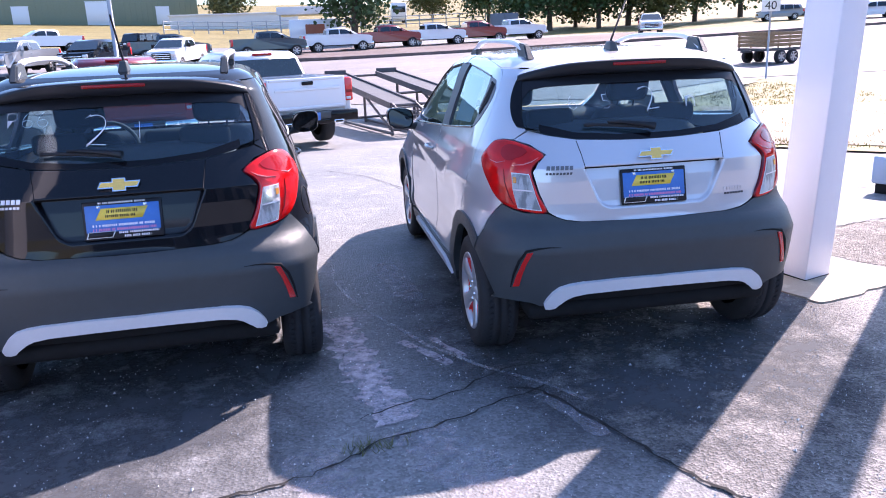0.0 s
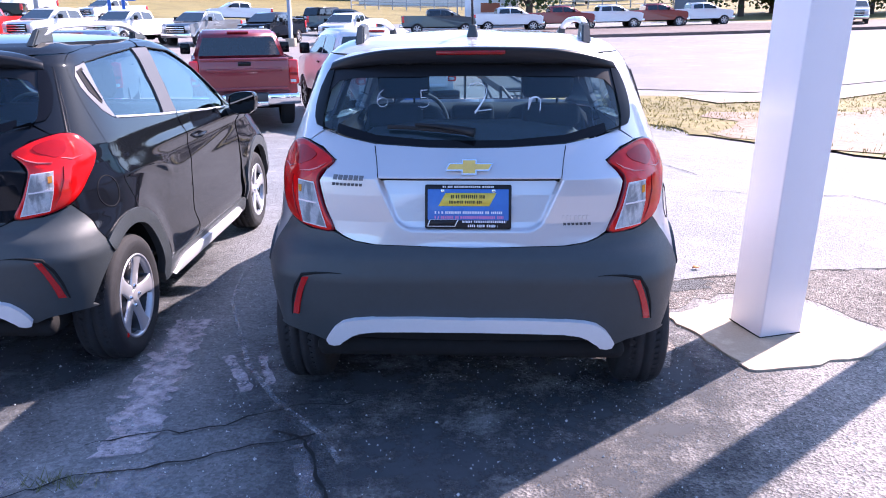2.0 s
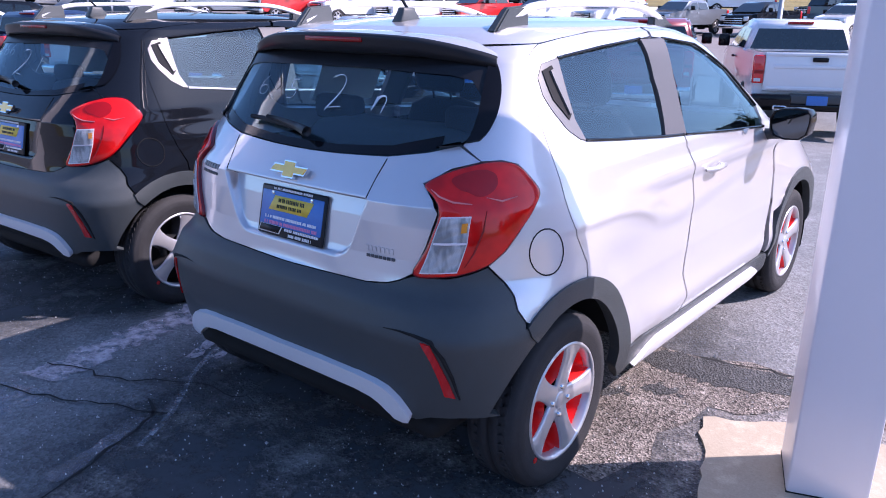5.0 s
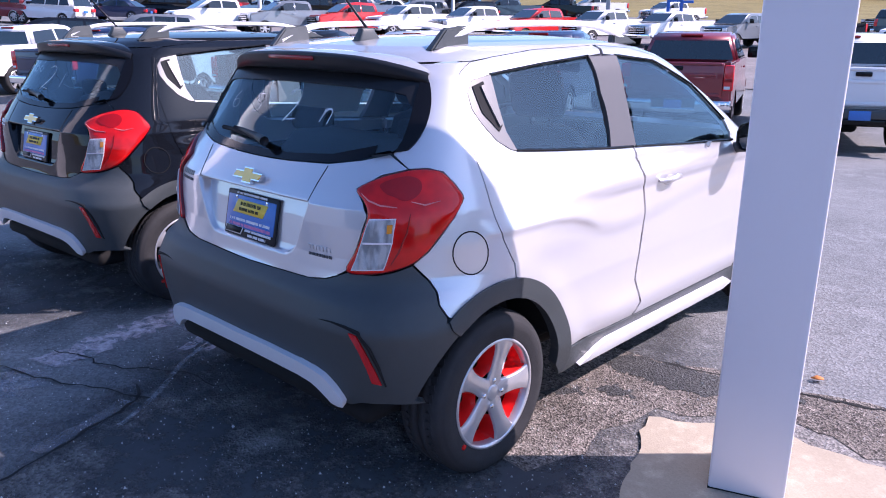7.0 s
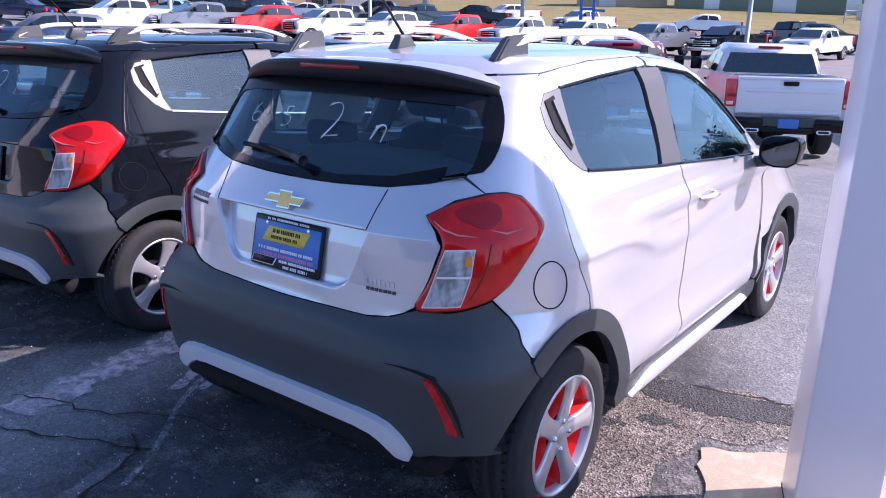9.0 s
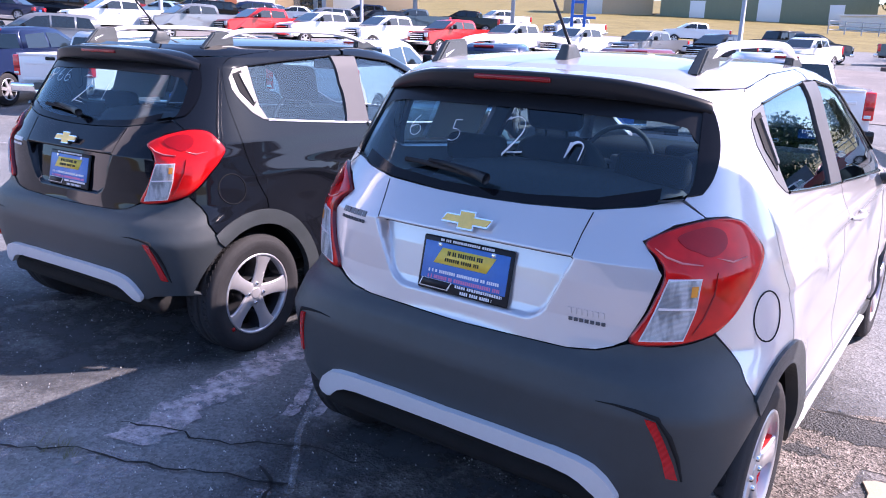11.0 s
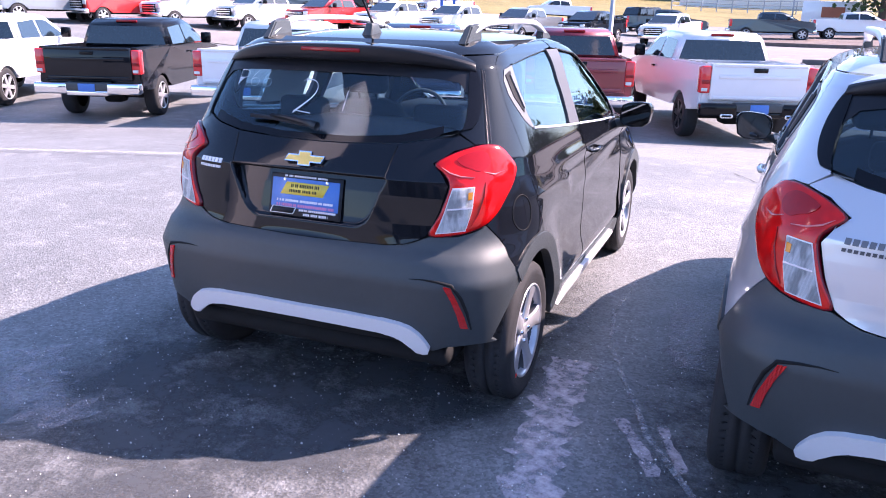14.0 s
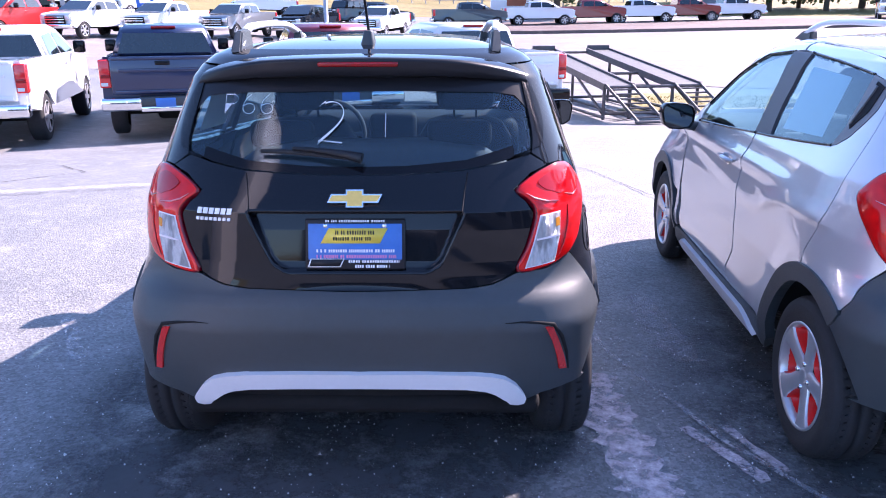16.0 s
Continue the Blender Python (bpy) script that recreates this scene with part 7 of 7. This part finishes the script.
hut("showroom", x, y, 64, 15, 10, 6.5, PALE_WALL, "pale showroom building with tall windows", ((-6, -3.4, 0.5, 4.4, CAR_GLASS, "window"), (-2.6, 0.0, 0.5, 4.4, CAR_GLASS, "window"), (0.8, 3.4, 0.5, 4.4, CAR_GLASS, "window"), (4.0, 6.6, 0.5, 4.4, CAR_GLASS, "window")))
x, y = polar(53.0, 96)
hut("showroom", x, y, 53, 20, 10, 6.0, PALE_WALL, "pale workshop building with dark bay doors", ((-8, -4.4, 0.4, 4.2, CAR_GLASS, "bay_door"), (-3, 0.6, 0.4, 4.2, CAR_GLASS, "bay_door"), (2.0, 5.6, 0.4, 4.2, BRICK_RED, "bay_door")))
x, y = polar(42.0, 104)
hut("showroom", x, y, 42, 18, 10, 5.5, TAN_WALL, "tan workshop building with dark bay doors", ((-7, -3.4, 0.4, 4.0, CAR_GLASS, "bay_door"), (-2, 1.6, 0.4, 4.0, PALE_WALL, "bay_door")))

# blue lift frame
x, y = polar(25.2, 66)
lift = empty("blue_lift", pose(x, y, ground_z(x, y), 0, 0, 25), "tall blue steel lift frame with a white sign", "lift frame")
for sx in (-0.5, 0.5):
    part("upright", box(sx - 0.12, sx + 0.12, -0.12, 0.12, 0, 4.2, 0.02), BLUE_FASCIA, lift)
for z in (0.9, 2.0, 3.1, 4.0):
    part("cross_bar", box(-0.5, 0.5, -0.08, 0.08, z, z + 0.22, 0.02), BLUE_FASCIA, lift)
part("arm", box(0.5, 1.4, -0.1, 0.1, 1.9, 2.1, 0.02), BLUE_FASCIA, lift)

# carport, cargo trailer, tank wagon, container
x, y = polar(-1.6, 86, 0, 0)
port = empty("carport", pose(x, y, ground_z(x, y), 0, 0, -2), "white flat roof carport on thin posts", "carport")
part("roof", box(-4.4, 4.4, -2.4, 3.0, 2.9, 3.7, 0.05), PALE_WALL, port)
for sx in (-4.1, 4.1):
    part("post", box(sx - 0.07, sx + 0.07, -2.2, -2.06, 0, 2.95, 0.01), POST_GREY, port)
x, y = polar(-1.2, 82, 0, 0)
tr = empty("cargo_trailer", pose(x, y, ground_z(x, y), 0, 0, -92), "white enclosed cargo trailer with a dark printed panel", "trailer")
part("body", box(-1.05, 1.05, -2.6, 2.6, 0.5, 2.5, 0.08), PAINT_WHITE, tr)
part("printed_panel", box(1.055, 1.07, -1.0, 0.9, 1.1, 2.0, 0.003), BRICK_RED, tr)
for yy in (-0.6, 0.35):
    for s in (1, -1):
        road_wheel(tr, pose(s * 0.98, yy, 0.36, 0, 0, 0 if s > 0 else 180), 0.36, ALLOY)
x, y = polar(-7.0, 132, 0, 0)
rv = empty("camper_van", pose(x, y, ground_z(x, y), 0, 0, 178), "white tall camper van seen end on", "van")
part("body", box(-1.2, 1.2, -3.5, 3.5, 0.6, 3.2, 0.2), PAINT_WHITE, rv)
part("windscreen", box(-1.0, 1.0, 3.5, 3.53, 1.7, 2.6, 0.01), CAR_GLASS, rv)
for yy in (-2, 2):
    for s in (1, -1):
        road_wheel(rv, pose(s * 1.05, yy, 0.42, 0, 0, 0 if s > 0 else 180), 0.42, ALLOY)
x, y = polar(-14.6, 88, 0, 0)
ct = empty("container", pose(x, y, ground_z(x, y), 0, 0, -15), "grey blue steel box container in dry grass", "container")
part("shell", box(-1.5, 1.5, -1.3, 1.3, 0.0, 2.3, 0.03), material("grey_blue_steel", (0.12, 0.14, 0.17), 0.6), ct)
for sx in (-0.75, 0.75):
    part("door", box(sx - 0.68, sx + 0.68, -1.34, -1.3, 0.1, 2.2, 0.01), material("grey_blue_door", (0.14, 0.16, 0.19), 0.6), ct)

# wire fence on the rise
fence = empty("field_fence", pose(0, 0, 0), "pale post and rail fence across dry grass", "fence")
fa, fb = polar(9.0, 118, 0, 0), polar(-16.0, 122, 0, 0)
N = 26
for k in range(N + 1):
    u = k / N
    x, y = fa[0] + (fb[0] - fa[0]) * u, fa[1] + (fb[1] - fa[1]) * u
    part("post", box(x - 0.07, x + 0.07, y - 0.07, y + 0.07, ground_z(x, y), ground_z(x, y) + 1.7, 0.0), POST_GREY, fence, smooth=False)
for h in (0.5, 1.05, 1.6):
    bm = bmesh.new()
    add_tube(bm, [(fa[0] + (fb[0] - fa[0]) * k / N, fa[1] + (fb[1] - fa[1]) * k / N, ground_z(fa[0] + (fb[0] - fa[0]) * k / N, fa[1] + (fb[1] - fa[1]) * k / N) + h) for k in range(N + 1)], 0.06, 5)
    part("rail", bm, POST_GREY, fence)

# speed sign
sx, sy = 16.6, 26.2
sg = empty("speed_sign", pose(sx, sy, ground_z(sx, sy), 0, 0, -32), "white speed limit sign on a thin steel pole", "road sign")
bm = bmesh.new()
add_tube(bm, [(0, 0, 0), (0, 0, 3.3)], 0.035, 8)
part("pole", bm, POST_GREY, sg)
plate = part("sign_plate", box(-0.31, 0.31, -0.06, -0.04, 2.35, 3.15, 0.006), SIGN_WHITE, sg)
for words, z, size in (("40", 2.42, 0.40), ("LIMIT", 2.79, 0.17), ("SPEED", 2.97, 0.17)):
    cu = bpy.data.curves.new("sign_text", "FONT")
    cu.body, cu.size, cu.align_x, cu.extrude = words, size, "CENTER", 0.002
    cu.materials.append(SIGN_BLACK)
    ob = new("sign_text", cu)
    ob.parent = plate
    ob.matrix_basis = Matrix.Translation((0, -0.064, z)) @ pose(0, 0, 0, 90, 0, 0)

# stake-sided trailer on the road
tx, ty = 21.0, 33.0
st = empty("stake_trailer", pose(tx, ty, ground_z(tx, ty) + 0.02, 0, 0, -76), "small trailer with weathered wooden slat sides", "trailer")
part("bed", box(-0.85, 0.85, -1.1, 1.1, 0.55, 0.68, 0.02), STEEL, st)
for s in (1, -1):
    for z in (0.74, 0.90, 1.06, 1.22):
        part("slat", box(*sorted((s * 0.82, s * 0.86)), -1.1, 1.1, z, z + 0.14, 0.005), WOOD_SLAT, st)
    for yy in (-1.05, -0.35, 0.35, 1.05):
        part("stake", box(*sorted((s * 0.78, s * 0.82)), yy - 0.04, yy + 0.04, 0.68, 1.38, 0.004), WOOD_SLAT, st)
    for yy in (-0.36, 0.36):
        road_wheel(st, pose(s * 0.95, yy, 0.30, 0, 0, 0 if s > 0 else 180), 0.30, ALLOY)
for z in (0.74, 0.90, 1.06, 1.22):
    part("slat", box(-0.8, 0.8, -1.12, -1.08, z, z + 0.14, 0.005), WOOD_SLAT, st)
part("drawbar", box(-0.06, 0.06, -1.7, -1.1, 0.5, 0.6, 0.01), STEEL, st)


def tree_meshes(tall, wide, seed, leaves=5200):
    """Trunk with limbs, and a crown of many small leaf clumps with gaps."""
    rnd = random.Random(seed)
    bm = bmesh.new()
    add_tube(bm, [(0, 0, -0.2), (rnd.uniform(-0.1, 0.1), 0, tall * 0.25), (rnd.uniform(-0.3, 0.3), rnd.uniform(-0.3, 0.3), tall * 0.6), (0, 0, tall * 0.9)], [tall * 0.035, tall * 0.028, tall * 0.016, 0.03], 8)
    tips = []
    for k in range(13):
        a = rnd.uniform(0, math.tau)
        z0 = tall * rnd.uniform(0.14, 0.65)
        ln = wide * rnd.uniform(0.45, 0.95)
        p1 = Vector((math.cos(a) * ln * 0.5, math.sin(a) * ln * 0.5, z0 + tall * 0.12))
        p2 = Vector((math.cos(a) * ln, math.sin(a) * ln, z0 + tall * rnd.uniform(0.0, 0.28)))
        add_tube(bm, [(0, 0, z0), p1, p2], [tall * 0.014, tall * 0.009, 0.02], 6)
        tips += [p1, p2]
    tips += [Vector((rnd.uniform(-0.3, 0.3) * wide, rnd.uniform(-0.3, 0.3) * wide, tall * rnd.uniform(0.75, 0.95))) for _ in range(5)]
    trunk = mesh_of(bm, "trunk", BARK)
    vs, fs = [], []
    for _ in range(leaves):
        c = rnd.choice(tips)
        s = wide * 0.27
        p = Vector((c.x + rnd.gauss(0, s), c.y + rnd.gauss(0, s), c.z + rnd.gauss(0, s * 0.9)))
        if p.z < tall * 0.07:
            continue
        n = Vector((rnd.gauss(0, 1), rnd.gauss(0, 1), rnd.gauss(0.6, 1))).normalized()
        a = n.orthogonal().normalized()
        b = n.cross(a)
        r = wide * rnd.uniform(0.03, 0.07)
        i = len(vs)
        for u, v in ((-1, -0.5), (0.2, -1), (1, 0.1), (0.3, 0.9), (-0.8, 0.7)):
            vs.append(p + a * u * r * rnd.uniform(0.7, 1.2) + b * v * r * rnd.uniform(0.7, 1.2))
        fs.append((i, i + 1, i + 2, i + 3, i + 4))
    me = bpy.data.meshes.new("crown")
    me.from_pydata([tuple(v) for v in vs], [], fs)
    return trunk, me


TREES = [tree_meshes(9.0, 3.4, 21), tree_meshes(7.5, 3.8, 22), tree_meshes(10.5, 3.6, 23)]
for i, (trunk, crown) in enumerate(TREES):
    crown.materials.append(LEAF if i != 1 else LEAF_DRY)
for i, (yaw, dist, kind) in enumerate(((-3.9, 78, 2), (-15.8, 98, 0), (-17.8, 94, 2), (-19.6, 100, 1), (-21.2, 95, 0), (-23.2, 99, 2), (-25.4, 96, 1), (-27.6, 102, 0), (-30.5, 108, 2), (4.5, 140, 1), (-9.5, 150, 1), (-13.5, 118, 0), (58.0, 92, 1), (51.5, 88, 0), (79.0, 70, 1), (-62, 84, 0), (-66, 80, 2), (-69, 88, 1), (-73, 82, 0), (-77, 86, 2), (-81, 80, 1), (-85, 84, 0), (-90, 82, 2), (-95, 86, 1), (-100, 84, 0))):
    x, y = polar(yaw, dist, 0, 0)
    t = empty("tree", pose(x, y, ground_z(x, y), 0, 0, 67 * i), "leafy green tree with an uneven crown" if kind != 1 else "olive green tree with a thin uneven crown", "tree", "trees round the lot")
    share("trunk", TREES[kind][0], t)
    share("crown", TREES[kind][1], t)

# loose stones on the asphalt, weeds in a crack, a fallen leaf
rnd = random.Random(8)
vs, fs = [], []
for _ in range(9000):
    if rnd.random() < 0.35:
        x, y = rnd.uniform(1.5, 4.6), rnd.uniform(1.8, 5.6)
    else:
        x, y = rnd.uniform(-3.0, 3.0), rnd.uniform(1.6, 5.0)
    r = (0.001 + 0.0045 * rnd.random() ** 3) * (1.8 if rnd.random() < 0.04 else 1.0)
    i = len(vs)
    a = rnd.uniform(0, 2)
    for k in range(3):
        vs.append((x + r * math.cos(a + k * 2.09), y + r * math.sin(a + k * 2.09) * 0.8, 0.006))
    vs.append((x, y, 0.008 + r * 0.9))
    fs += [(i, i + 1, i + 3), (i + 1, i + 2, i + 3), (i + 2, i, i + 3)]
me = bpy.data.meshes.new("loose_stones")
me.from_pydata(vs, [], fs)
me.materials.append(material("pale_stone_chips", (0.58, 0.56, 0.56), 0.8, 0.0, 0.0, 0.5, 90))
tagged(new("loose_stones", me), "pale loose stone chips scattered on asphalt", "stones", kind="stuff")
bm = bmesh.new()
for _ in range(70):
    x, y = rnd.gauss(0.14, 0.06), rnd.gauss(2.74, 0.025)
    h, a = rnd.uniform(0.02, 0.06), rnd.uniform(0, 6.28)
    p = [bm.verts.new(v) for v in ((x, y, 0.0), (x + 0.004, y, 0.0), (x + math.cos(a) * h * 0.8, y + math.sin(a) * h * 0.8, h))]
    bm.faces.new(p)
tagged(part("crack_weeds", bm, LEAF_DRY, smooth=False), "small green weeds growing in a crack", "weeds", kind="stuff")
bm = bmesh.new()
add_prism(bm, [(0, 0), (0.03, 0.02), (0.055, 0.005), (0.05, -0.02), (0.02, -0.025)], 0.0, 0.004, "z")
for v in bm.verts:
    v.co.z += 0.25 * abs(v.co.y)
tagged(part("fallen_leaf", bm, material("dry_orange_leaf", (0.5, 0.18, 0.04), 0.7), at=pose(2.9, 5.2, 0.012, 0, 0, 30)), "dry curled orange leaf on the asphalt", "leaf")
# grass tufts along the verge
vs, fs = [], []
for _ in range(5000):
    u = rnd.random()
    x, y = rnd.uniform(3.0, 16.0), rnd.uniform(9.5, 25.0)
    edge = 18.9 - (x - 2.5) * 1.55 if x < 7.0 else 11.2 - (x - 7) * 0.7
    if y < edge + 0.4 or y > 21.5 + max(0.0, (x - 9) * 0.5) or (x > 6.5 and 12.5 < y - 0.25 * (x - 8) < 17.2 and rnd.random() < 0.9):
        continue
    z = ground_z(x, y) + 0.02
    for _ in range(4):
        a, h, w = rnd.uniform(0, 6.28), rnd.uniform(0.03, 0.09), 0.012
        i = len(vs)
        dx, dy = rnd.gauss(0, 0.06), rnd.gauss(0, 0.06)
        vs += [(x + dx - w * math.cos(a), y + dy - w * math.sin(a), z), (x + dx + w * math.cos(a), y + dy + w * math.sin(a), z), (x + dx + rnd.gauss(0, 0.05), y + dy + rnd.gauss(0, 0.05), z + h)]
        fs.append((i, i + 1, i + 2))
me = bpy.data.meshes.new("verge_grass")
me.from_pydata(vs, [], fs)
me.materials.append(material("straw_grass", (0.27, 0.23, 0.06), 0.8, 0.0, 0.0, 0.4, 2.0))
tagged(new("verge_grass", me), "dry yellow grass blades on the verge", "grass", kind="stuff")
